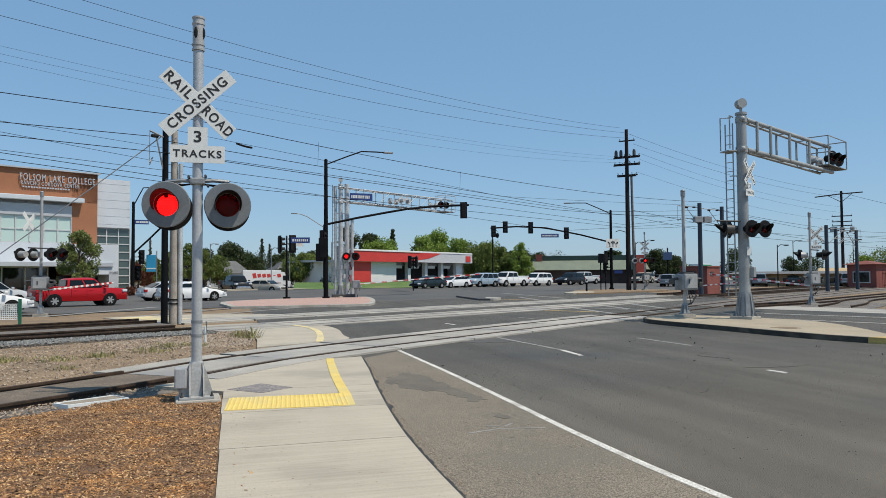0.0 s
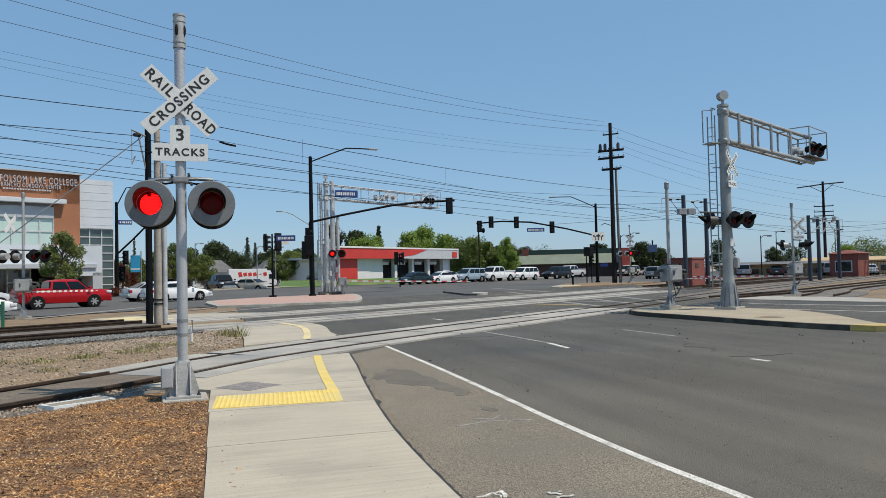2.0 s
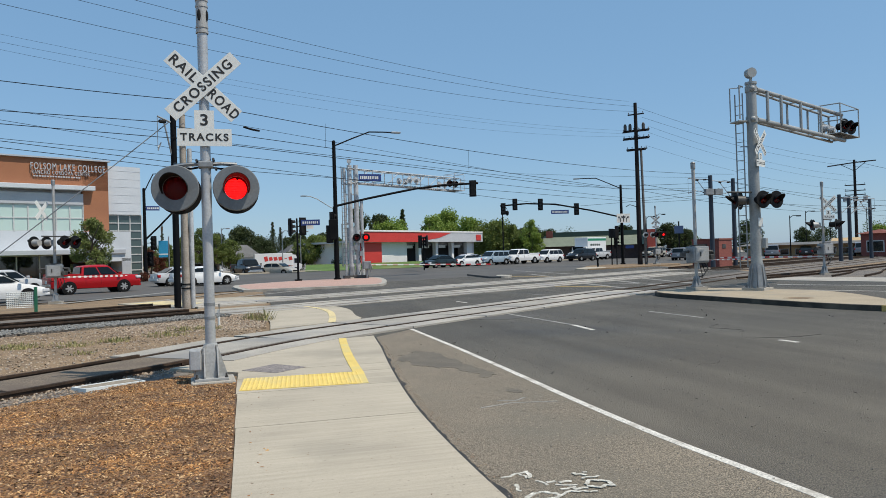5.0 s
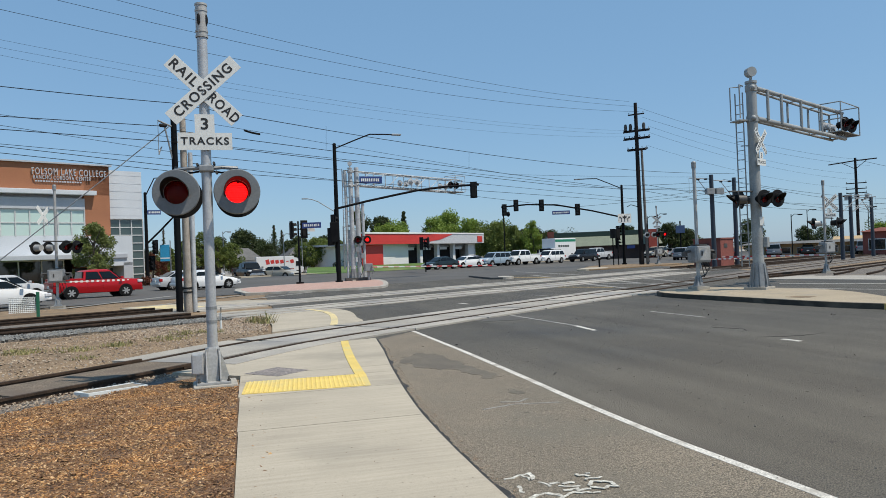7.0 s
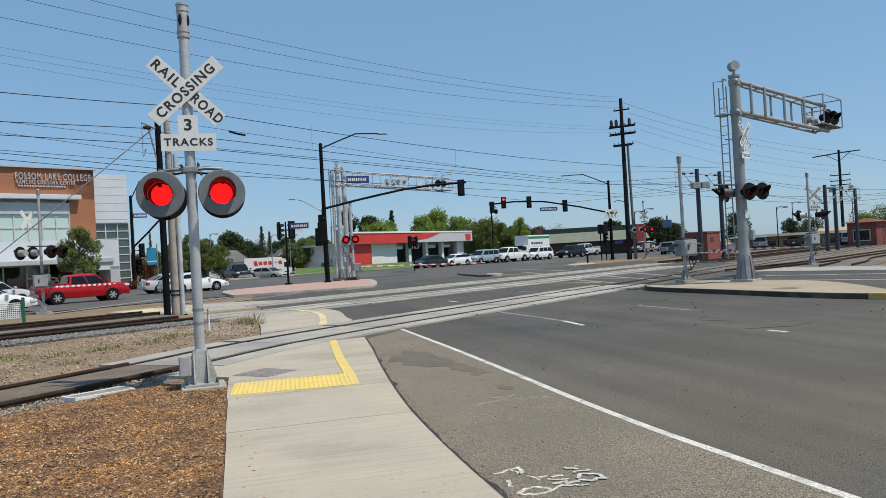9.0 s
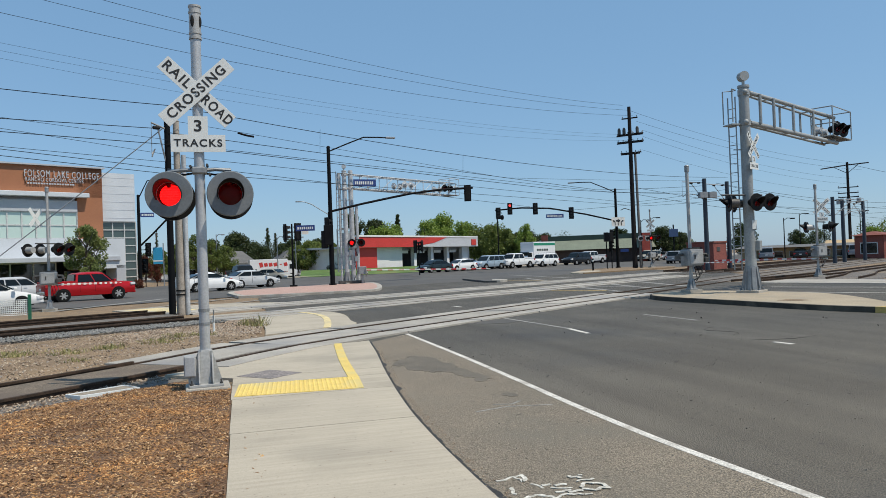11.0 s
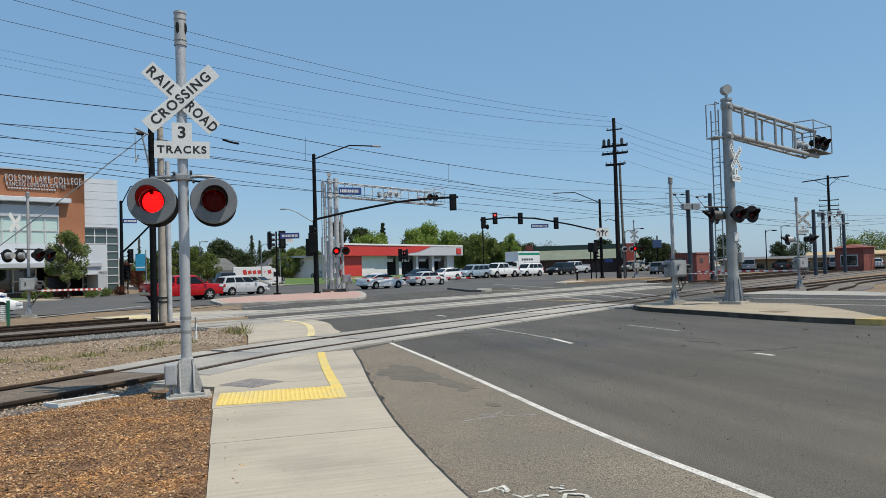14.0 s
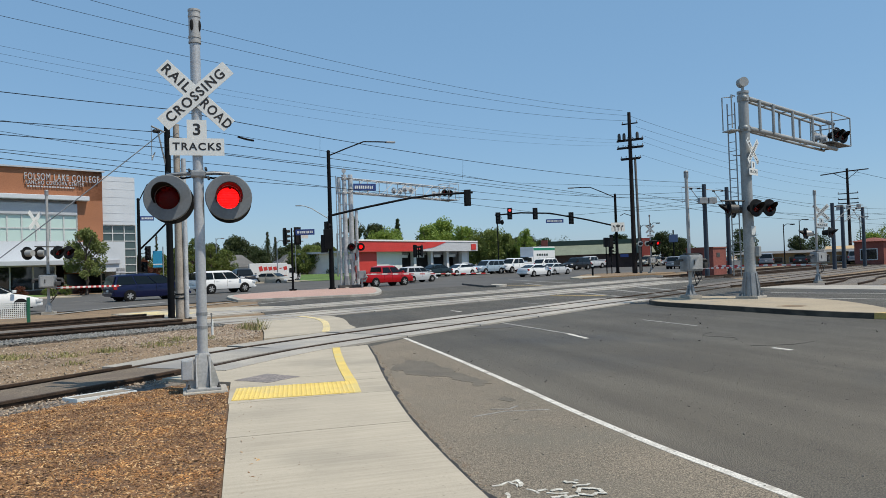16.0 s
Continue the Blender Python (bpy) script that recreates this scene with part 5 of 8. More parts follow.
def cantilever(name, m, label, h, z_lo, z_hi, reach, arm_yaw, lights, sign_yaw, lamps_on_arm, material, depth=0.7, ladder=(-0.45, 0.3), twin=False, chord_r=0.055):
    g = thing(name, m, label, "cantilever signal")
    bm = B()
    box(bm, 0, 0, 0.03, 0.78, 0.78, 0.12, rz=28, bevel=0.02)
    part("footing", bm, KERB, g, "concrete footing")
    bm = B()
    for k in range(8):
        a, b = radians(45 * k), radians(45 * k + 45)
        q = [(0.29 * math.cos(a), 0.29 * math.sin(a), 0.08), (0.29 * math.cos(b), 0.29 * math.sin(b), 0.08), (0.21 * math.cos(b), 0.21 * math.sin(b), 0.92), (0.21 * math.cos(a), 0.21 * math.sin(a), 0.92)]
        bm.faces.new([bm.verts.new(p) for p in q])
        rod(bm, (0.37 * math.cos(a), 0.37 * math.sin(a), 0.05), (0.37 * math.cos(a), 0.37 * math.sin(a), 0.16), 0.03, n=6)
    mb = part("mast_base", bm, GALV, g, "flared steel mast base")
    for k in range(8):
        bm = B()
        prism(bm, [(0.2, 0.09), (0.34, 0.09), (0.34, 0.14), (0.23, 0.88), (0.2, 0.88)], -0.012, 0.012)
        bmesh.ops.transform(bm, matrix=Matrix.Rotation(radians(45 * k + 12), 4, "Z") @ pose(0, 0, 0, 90, 0, 0), verts=bm.verts)
        part("base_rib", bm, GALV, mb)
    bm = B()
    rod(bm, (0, 0, 0.1), (0, 0, h - 0.25), 0.19, 0.17, n=28)
    rod(bm, (0, 0, h - 0.3), (0, 0, h - 0.22), 0.2, n=24)
    rod(bm, (0, 0, h - 0.22), (0, 0, h - 0.05), 0.05, n=12)
    rod(bm, (-0.02, -0.12, h + 0.1), (0.02, 0.12, h + 0.1), 0.17, n=24)
    for z in (z_lo, z_hi):
        rod(bm, (0, 0, z - 0.1), (0, 0, z + 0.1), 0.2 if not twin else 0.23, n=24)
        ball(bm, (-0.08, -0.17, z), 0.1, 10, 8)
    part("mast", bm, material, g, "thick silver mast", smooth=True)
    if twin:
        for dx, r, hh in ((0.5, 0.19, h - 0.2), (0.9, 0.12, h - 3.0), (-0.4, 0.09, h - 0.4)):
            part("mast_leg", rod(B(), (dx, 0.1, 0.1), (dx, 0.1, hh), r, n=16), material, g, "silver mast leg", smooth=True)
        for i in range(7):
            part("mast_tie", rod(B(), (-0.4, 0.1, 1.0 + i * 1.1), (0.5, 0.1, 1.0 + i * 1.1), 0.035, n=6), material, g)
        for i in range(24):
            part("climbing_rung", rod(B(), (-0.62, -0.05, 1.1 + i * 0.31), (-0.34, -0.05, 1.1 + i * 0.31), 0.016, n=5), GALV, g)
        part("climbing_rail", rod(B(), (-0.64, -0.05, 0.9), (-0.64, -0.05, h - 0.3), 0.03, n=6), GALV, g)
        part("plinth", box(B(), 0.3, 0.05, 0.12, 1.9, 0.9, 0.24, bevel=0.03), STEEL_DARK, g, "dark base plate with bolts")
        for dx, zz in ((0.72, 1.9), (0.3, 2.4), (0.62, 2.9)):
            part("cable_box", box(B(), dx, -0.22, zz, 0.26, 0.2, 0.4, bevel=0.02), GALV, g)
        part("cable", tube(B(), [(0.6, -0.2, 2.8), (0.8, -0.3, 2.2), (0.55, -0.3, 1.5), (0.75, -0.25, 0.9), (0.5, -0.2, 0.3)], 0.025, 5), BLACK, g, "black drooping cable")
        bm = B()
        for i in range(8):
            x, x2 = reach * i / 8 + 0.3, reach * (i + 1) / 8 + 0.1
            m_ = Matrix.Rotation(radians(arm_yaw), 4, "Z")
            rod(bm, m_ @ Vector((x, -depth / 2, z_lo)), m_ @ Vector((x2, -depth / 2, z_hi)), 0.03, n=6)
        part("arm_lattice", bm, material, g)
        name_sign(g, pose(1.5, -0.6, 7.75, 0, 0, 5), 1.8, 0.55)
    a = Matrix.Rotation(radians(arm_yaw), 4, "Z")

    def at(x, y, z):
        return tuple(a @ Vector((x, y, z)))
    d = depth / 2
    strut_r = chord_r * 0.62
    bm = B()
    for y, chord_r in ((-d, chord_r), (d, chord_r * (1.0 if twin else 0.6))):
        rod(bm, at(0.1, y * 0.5, z_lo), at(reach, y, z_lo), chord_r, n=12)
        rod(bm, at(0.1, y * 0.5, z_hi), at(reach * 0.97, y, z_hi), chord_r * 0.9, n=12)
    part("arm_chord", bm, material, g, "long silver arm tubes", smooth=True)
    for x in [reach * i / 6 - 0.15 for i in range(1, 7)] if twin else (0.75, 1.95, 3.8, 5.9, 8.3):
        bm = B()
        for y, rr in ((-d, strut_r), (d, strut_r * (1.0 if twin else 0.8))):
            rod(bm, at(x, y, z_lo), at(x, y, z_hi), rr, n=8)
        rod(bm, at(x, -d, z_lo), at(x, d, z_lo), 0.03, n=8)
        rod(bm, at(x, -d, z_hi), at(x, d, z_hi), 0.025, n=8)
        part("arm_strut", bm, material, g)
    bm = B()
    for i in range(int(reach / 0.3)):
        box(bm, 0, 0, 0, 0.05, depth, 0.03, m=a @ Matrix.Translation((0.4 + i * 0.3, 0, z_lo + 0.06)))
    part("walkway_grating", bm, GALV, g, "narrow grated walkway") if twin else bm.free()
    # basket with railing at the arm's end
    x0, x1 = (reach - 1.3, reach + 0.05) if twin else (7.4, 9.7)
    y0, y1, zb, zt = -d - 0.25, d + 0.1, z_lo + (0.0 if twin else 0.2), z_hi + 0.36
    for x in (x0, x1):
        for y in (y0, y1):
            part("basket_post", rod(B(), at(x, y, zb), at(x, y, zt), 0.026, n=6), material, g)
    for z in (zt, (z_lo + z_hi) / 2 + 0.2, zb):
        for p, q in (((x0, y0), (x1, y0)), ((x0, y1), (x1, y1)), ((x1, y0), (x1, y1)), ((x0, y0), (x0, y1))):
            part("basket_rail", rod(B(), at(*p, z), at(*q, z), 0.024, n=6), material, g)
    part("basket_floor", box(B(), 0, 0, 0, x1 - x0, y1 - y0, 0.04, m=a @ Matrix.Translation(((x0 + x1) / 2, (y0 + y1) / 2, zb))), STEEL_DARK, g, "dark grated basket floor")
    for x in lamps_on_arm:
        for k, dx in enumerate((-0.38, 0.38)):
            away = twin and x < 8
            lamp(g, a @ pose(x + dx, -d - 0.25, (z_lo + z_hi) / 2, 0, 0, 6 - arm_yaw if not twin else 175 if away else -20), "", WHITE_LAMP if away else BLACK, WHITE_LAMP if away else None)
        bm = B()
        for dx in (-0.38, 0.38):
            mm = a @ pose(x + dx, d + 0.1, (z_lo + z_hi) / 2)
            rod(bm, mm @ Vector((0, 0, 0)), mm @ Vector((0, 0.02, 0)), 0.29, n=24)
            rod(bm, mm @ Vector((0, -0.22, 0)), mm @ Vector((0, 0, 0)), 0.13, 0.17, n=16)
        part("rear_lamp", bm, WHITE_LAMP, g, "pale backs of the rear flashers", smooth=True)
    # ladder
    bm = B()
    lx, ly = ladder
    for s in (-0.13, 0.13):
        rod(bm, (lx - s * 0.4, ly + s, 0.8), (lx - s * 0.4, ly + s, h - 0.6), 0.022, n=6)
    part("ladder_rail", bm, material if twin else GALV, g, "ladder side rails")
    for i in range(int((h - 1.6) / 0.32)):
        z = 1.0 + i * 0.32
        part("ladder_rung", rod(B(), (lx + 0.05, ly - 0.13, z), (lx - 0.05, ly + 0.13, z), 0.014, n=5), GALV, g)
    for z in (1.4, 3.2, 5.0):
        part("ladder_bracket", rod(B(), (lx, ly, z), (0, 0, z), 0.018, n=5), GALV, g)
    bm = B()
    tube(bm, [(lx - 0.2, ly + 0.2, z_lo), (lx - 0.2, ly + 0.2, z_hi + 0.1), (lx + 0.1, ly, z_hi + 0.1)], 0.025)
    tube(bm, [(lx - 0.2, ly - 0.3, z_lo), (lx - 0.2, ly - 0.3, z_hi + 0.1), (lx + 0.1, ly - 0.1, z_hi + 0.1)], 0.025)
    box(bm, lx, ly, z_lo - 0.05, 0.4, 0.5, 0.04)
    part("ladder_cage", bm, material, g)
    for (z, x, yaw, ph) in lights:
        mast_lights(g, z, x, 0.36 if twin else 0.3, yaw, ph, True, -1.2 if not twin else 0.0, None, ((-0.80, 0.0, -108), (-0.36, 0.3, -108)) if not twin else None, STEEL_DARK)
    if sign_yaw is not None:
        crossbuck(g, pose(0, 0, 5.1, 0, 0, sign_yaw) @ pose(0, -0.26, 0))
        tracks_sign(g, pose(0, 0, 4.38, 0, 0, sign_yaw) @ pose(0, -0.26, 0))
    bm = B()
    box(bm, 0.21, -0.15, 1.62, 0.2, 0.2, 0.36, rz=arm_yaw, bevel=0.03)
    part("junction_box", bm, material, g, "grey junction box on the mast")
    bm = B()
    box(bm, 0.05, -0.2, 2.35, 0.18, 0.02, 0.3, rz=0)
    part("notice_plate", bm, SIGN_WHITE, g)
    return g


cantilever("cantilever_signal", pose(17.2, 21.3, 0.15), "silver cantilever mast with flashers and crossbuck over the road", 7.45, 5.92, 6.98, 8.6, 28, [(3.12, 0.3, 6, ("", ""))], 28, [8.3], MAST_GREY, 0.5, (-0.36, 0.2), chord_r=0.085)
cantilever("cantilever_signal", pose(8.15, 55.9, 0.12), "silver lattice cantilever signal on the pink corner island", 9.0, 7.4, 8.5, 13.3, 34, [(3.15, 0.8, -10, ("a", "b"))], None, [6.5, 11.7], STEEL_WHITE, 0.9, (-0.3, 0.45), twin=True)


# ---- gates, poles and traffic signals ----
GATES = []


def gate_arm(parent, a, b, label="red and white striped gate arm"):
    """A tapering striped arm from a to b, in the parent's space; it hinges at a."""
    a, b = Vector(a), Vector(b)
    d, n = b - a, 12
    base = Matrix.Translation(a) @ Matrix.Rotation(math.atan2(d.y, d.x), 4, "Z") @ Matrix.Rotation(-math.asin(d.z / d.length), 4, "Y")
    L = d.length
    core = part("gate_arm", rod(B(), (-0.3, 0, 0), (L, 0, 0), 0.035, 0.02, n=8), SIGN_WHITE, parent, label, m=base)
    for i in range(n):
        part("red_stripe", box(B(), (i + 0.31) * L / n, 0, 0, L / n * 0.46, 0.05, 0.1), GATE_RED, core)
        if i < n - 1:
            part("white_stripe", box(B(), (i + 0.79) * L / n, 0, 0, L / n * 0.48, 0.046, 0.095), SIGN_WHITE, core)
    GATES.append((core, base))


def gate_signal(name, m, label, h, lights_z, light_yaw, box_z, cross_z=None, cross_yaw=0, phase=("", ""), arm=None, back=True, sideways=None, blank=None, lamp_x=0.35, spread=0.38, cross_x=0.0):
    g = thing(name, m, label, "crossing gate")
    bm = B()
    prism(bm, [(-0.27, -0.27), (0.27, -0.27), (0.27, 0.27), (-0.27, 0.27)], -0.05, 0.1)
    part("footing", bm, KERB, g, "rough concrete footing")
    base_casting(g, 0.1, 0.4, 0.25, GALV)
    part("pole", rod(B(), (0, 0, 0.2), (0, 0, h), 0.062, n=16), ALU_OLD, g, "silver steel pole", smooth=True)
    bm = B()
    rod(bm, (0, 0, h - 0.12), (0, 0, h + 0.05), 0.085, n=16)
    ball(bm, (0, 0, h + 0.08), 0.09, s=(1, 1, 0.7))
    part("pole_cap", bm, GALV, g, smooth=True)
    if box_z:
        bm = B()
        box(bm, 0.0, -0.1, box_z, 0.66, 0.5, 0.6, bevel=0.05)
        part("gate_mechanism", bm, GALV, g, "grey gate machine housing")
        bm = B()
        box(bm, 0.02, -0.36, box_z, 0.54, 0.02, 0.46, bevel=0.01)
        part("access_door", bm, ALU_OLD, g)
        bm = B()
        box(bm, 0.42, -0.1, box_z - 0.1, 0.14, 0.62, 0.2, bevel=0.03)
        tube(bm, [(0.34, -0.1, box_z - 0.3), (0.42, -0.1, box_z - 0.5), (0.25, -0.1, box_z - 0.75), (0.08, 0, box_z - 0.85)], 0.025, 8)
        part("counterweight", bm, STEEL_DARK, g)
        bm = B()
        for s in (-1, 1):
            rod(bm, (s * 0.36, -0.1, box_z + 0.12), (s * 0.62, -0.1, box_z + 0.1), 0.05, n=8)
            box(bm, s * 0.6, -0.1, box_z + 0.02, 0.06, 0.3, 0.16, bevel=0.01)
        box(bm, 0, -0.1, box_z + 0.33, 0.5, 0.3, 0.05, bevel=0.01)
        box(bm, -0.06, -0.375, box_z + 0.02, 0.05, 0.02, 0.16)
        part("crank_shaft", bm, STEEL_DARK, g, "dark crank shaft ends")
        for k in range(3):
            part("cable", tube(B(), [(0.3 - 0.1 * k, -0.05, box_z - 0.3), (0.42 - 0.12 * k, -0.1, box_z - 0.55 - 0.1 * k), (0.2, -0.06, box_z - 0.85), (0.07, 0.0, 0.5)], 0.014, 5), BLACK, g, "black drooping cable")
    if lights_z:
        mast_lights(g, lights_z, lamp_x, spread, light_yaw, phase, back, -0.9, WHITE_LAMP, sideways)
    if cross_z:
        crossbuck(g, pose(cross_x, 0, cross_z, 0, 0, cross_yaw) @ pose(0, -0.09, 0) if blank is None else pose(-0.48, -0.12, cross_z, 0, 0, blank), blank is None)
        if blank is None:
            tracks_sign(g, pose(cross_x, 0, cross_z - 0.7, 0, 0, cross_yaw) @ pose(0, -0.09, 0))
    if arm:
        gate_arm(g, *arm)
    return g


gate_signal("crossing_gate", pose(-8.37, 37.04, 0.0), "silver crossing gate with lowered striped arm beside the boulevard", 5.6, 2.82, 52, 1.5, 4.3, -40, ("", ""), ((0.35, 0.0, 1.2), (2.7, 2.6, 1.15)), True, ((-0.85, 0.0, -125), (-0.4, 0.3, -125)), 70, 0.42, 0.28)
gate_signal("crossing_gate_mast", pose(16.0, 23.06, 0.15), "grey gate machine on a tall pole standing on the median", 4.55, None, 0, 1.28, None, 0)
gate_signal("crossing_gate", pose(30.5, 32.4, 0.0), "silver crossing signal with gate beside the east tracks", 4.95, 2.72, 30, 1.4, 3.85, -15, ("", ""), ((0.3, 0, 1.0), (-1.0, 7.5, 1.0)), True, ((-0.75, 0.0, -115), (-0.35, 0.3, -115)), None, 0.5, 0.22, 0.32)
gate_signal("crossing_gate", pose(41.9, 67.2, 0.1), "silver crossing signal with lit flasher at the far corner", 6.0, 3.1, -10, 1.3, 4.6, -25, ("a", "b"), None)
g = thing("gate_arm_stand", pose(9.2, 55.2, 0.12), "lowered striped gate arm at the corner island", "crossing gate")
part("gate_mechanism", box(B(), 0, 0, 1.0, 0.6, 0.5, 0.6, bevel=0.04), GALV, g, "grey gate machine housing")
part("stand", rod(B(), (0, 0, 0), (0, 0, 0.8), 0.08, n=12), GALV, g)
part("counterweight", tube(B(), [(0.2, -0.3, 1.1), (0.35, -0.4, 0.8), (0.2, -0.3, 0.5)], 0.05), GALV, g)
gate_arm(g, (0.2, -0.1, 1.02), (10.9, 1.3, 0.72))
g = thing("gate_arm_stand", pose(34.4, 49.2, 0.0), "lowered striped gate arm beside the brick hut", "crossing gate")
part("stand", rod(B(), (0, 0, 0), (0, 0, 0.9), 0.08, n=12), GALV, g)
gate_arm(g, (0.0, 0.0, 0.72), (3.6, -2.6, 0.7))


TURNING = []


def traffic_head(parent, m, lit=-1, sections=3):
    """A black traffic signal head facing -y."""
    bm = B()
    box(bm, 0, 0, 0, 0.34, 0.24, 0.36 * sections, bevel=0.03)
    hd = part("signal_head", bm, BLACK, parent, "black traffic signal head", m=m)
    bm = B()
    box(bm, 0, 0.03, 0, 0.56, 0.02, 0.36 * sections + 0.24, bevel=0.008)
    part("backplate", bm, BLACK, hd)
    for i in range(sections):
        z = (sections - 1) * 0.18 - 0.36 * i
        bm = B()
        rod(bm, (0, -0.125, z), (0, -0.135, z), 0.14, n=16)
        lens = part("lens", bm, SIG_DARK, hd, "red lens that lights up" if i == lit else "")
        if i == lit:
            lens.data.materials.append(SIG_RED)
            for fc in lens.data.polygons:
                fc.material_index = 1 if fc.center.y > -0.1275 else 0
            for v in lens.data.vertices:
                v.co.y += 0.13
                v.co.z -= z
            TURNING.append((lens, pose(0, -0.13, z)))
        bm = B()
        rows = []
        for k in range(13):
            a = radians(-20 + 220 * k / 12)
            rows.append([bm.verts.new((r * math.cos(a), y, z + r * math.sin(a))) for r, y in ((0.155, -0.12), (0.155, -0.36), (0.148, -0.36), (0.148, -0.12))])
        for a, b in zip(rows, rows[1:]):
            for k in range(4):
                bm.faces.new((a[k], a[(k + 1) % 4], b[(k + 1) % 4], b[k]))
        part("visor", bm, BLACK, hd)
    return hd


def mast_signal(name, m, label, h, lamp_tip=None, mast=None, heads=(), side_heads=(), signs=(), low=0.13):
    g = thing(name, m, label, "traffic signal")
    bm = B()
    rod(bm, (0, 0, 0), (0, 0, 0.12), 0.28, n=16)
    rod(bm, (0, 0, 0.1), (0, 0, h), low * 1.4, low, n=16)
    ball(bm, (0, 0, h), low * 1.1, 10, 6)
    part("pole", bm, BLACK_POLE, g, "black painted steel pole", smooth=True)
    if lamp_tip:
        t = Vector(lamp_tip)
        bm = B()
        tube(bm, [(0, 0, h - 0.3), (t.x * 0.3, t.y * 0.3, h - 0.3 + (t.z - h + 0.3) * 0.5), (t.x * 0.6, t.y * 0.6, t.z - 0.03), (t.x * 0.85, t.y * 0.85, t.z), tuple(t)], 0.05, 8)
        part("lamp_arm", bm, BLACK_POLE, g, "curved lamp arm", smooth=True)
        bm = B()
        d = Vector((t.x, t.y, 0)).normalized()
        box(bm, t.x + d.x * 0.3, t.y + d.y * 0.3, t.z, 0.75, 0.3, 0.12, rz=math.degrees(math.atan2(d.y, d.x)), bevel=0.03)
        part("luminaire", bm, GALV, g, "flat grey street luminaire")
    if mast:
        bm = B()
        tube(bm, mast, 0.09, 10)
        part("mast_arm", bm, BLACK_POLE, g, "black mast arm", smooth=True)
    for x, y, z, yaw, lit in heads:
        traffic_head(g, pose(x, y, z, 0, 0, yaw), lit)
    for x, y, z, yaw, w in signs:
        name_sign(g, pose(x, y, z, 0, 0, yaw), w)
    for x, y, z, yaw, lit in side_heads:
        bm = B()
        rod(bm, (0, 0, z), (x, y, z), 0.03, n=6)
        part("bracket", bm, BLACK_POLE, g)
        traffic_head(g, pose(x, y, z, 0, 0, yaw), lit)
    return g


mast_signal("traffic_signal", pose(6.8, 54.26, 0.12), "black street lamp and traffic signal on the corner island", 10.3, (4.6, 0.6, 11.2),
            [(0, 0, 5.5), (2.4, 0.2, 6.05), (4.6, 0.45, 6.5), (6.4, 0.65, 6.85), (8.6, 0.8, 7.12), (11.6, 1.0, 7.3)], [(11.1, 0.8, 6.85, 160, -1)], [(-0.5, -0.25, 3.4, 150, -1), (-0.3, -0.2, 4.4, 120, -1)], [(-1.9, -0.1, 4.3, -15, 1.4)])
g = thing("signal_box", pose(6.55, 54.0, 3.3), "black signal cabinet strapped to the lamp pole", "signal cabinet")
part("cabinet", box(B(), 0, 0, 0.55, 0.6, 0.5, 1.5, bevel=0.04), BLACK_POLE, g)
g = mast_signal("traffic_signal", pose(3.95, 54.6, 0.12), "black post with two traffic signal heads on the island", 4.6, None, None, [], [(-0.48, 0.0, 4.0, 110, -1), (0.42, 0.1, 4.05, -160, -1)], [], 0.06)
bm = B()
box(bm, 0.95, -0.1, 4.15, 0.5, 0.02, 0.6)
part("notice_plate", bm, SIGN_WHITE, g)
mast_signal("traffic_signal", pose(-8.85, 73.5, 0.1), "black signal pole with lamp arm before the college", 8.7, (1.4, 0.2, 10.2), [(0, 0, 3.9), (1.3, 0.1, 5.2), (2.6, 0.2, 6.6), (3.6, 0.3, 7.4)], [], [(0.75, 0.0, 3.6, -20, -1), (0.4, 0.3, 2.1, -20, -1)], [(0.75, 0, 6.9, 10, 1.2)])
mast_signal("traffic_signal", pose(40.6, 71.9, 0.12), "black signal pole with long mast arm at the far corner", 8.7, (-4.0, 2.0, 9.7),
            [(0, 0, 5.2), (-3.0, 1.4, 6.1), (-6.5, 3.1, 6.95), (-9.5, 4.4, 7.15), (-12.2, 5.6, 7.0)],
            [(-11.9, 5.4, 6.65, -18, -1), (-10.7, 4.8, 7.1, -18, 0), (-8.1, 3.6, 6.98, -18, -1), (-4.5, 1.9, 6.3, -18, -1)], [(-0.8, -0.3, 3.6, 20, -1), (-0.9, -0.2, 2.4, 20, -1)], [(-6.2, 2.6, 6.05, -12, 2.0)])
g = thing("lane_sign", pose(40.6, 71.5, 4.6), "white lane control sign with three black arrows on the signal pole", "road sign")
part("plate", box(B(), 0, 0, 0.6, 1.7, 0.02, 1.0, rz=4), SIGN_WHITE, g)
for dx, bends in ((-0.52, (-55,)), (0, (-50, 0, 50)), (0.52, (55,))):
    bm = B()
    m = pose(0, -0.02, 0.6, 90, 0, 4)
    for a in bends:
        q = m @ pose(dx - 0.12 * (len(bends) == 1) * (-1 if a < 0 else 1), -0.02, 0, 0, 0, -a)
        prism(bm, [(-0.045, -0.02), (0.045, -0.02), (0.045, 0.17), (0.13, 0.17), (0.0, 0.36), (-0.13, 0.17), (-0.045, 0.17)], -0.004, 0.004)
        bmesh.ops.transform(bm, matrix=q, verts=[v for v in bm.verts if not v.tag])
        for v in bm.verts:
            v.tag = True
    box(bm, dx - 0.12 * (len(bends) == 1) * (-1 if bends[0] < 0 else 1), -0.2, 0, 0.09, 0.4, 0.008, m=m)
    part("arrow", bm, SIGN_BLACK, g)
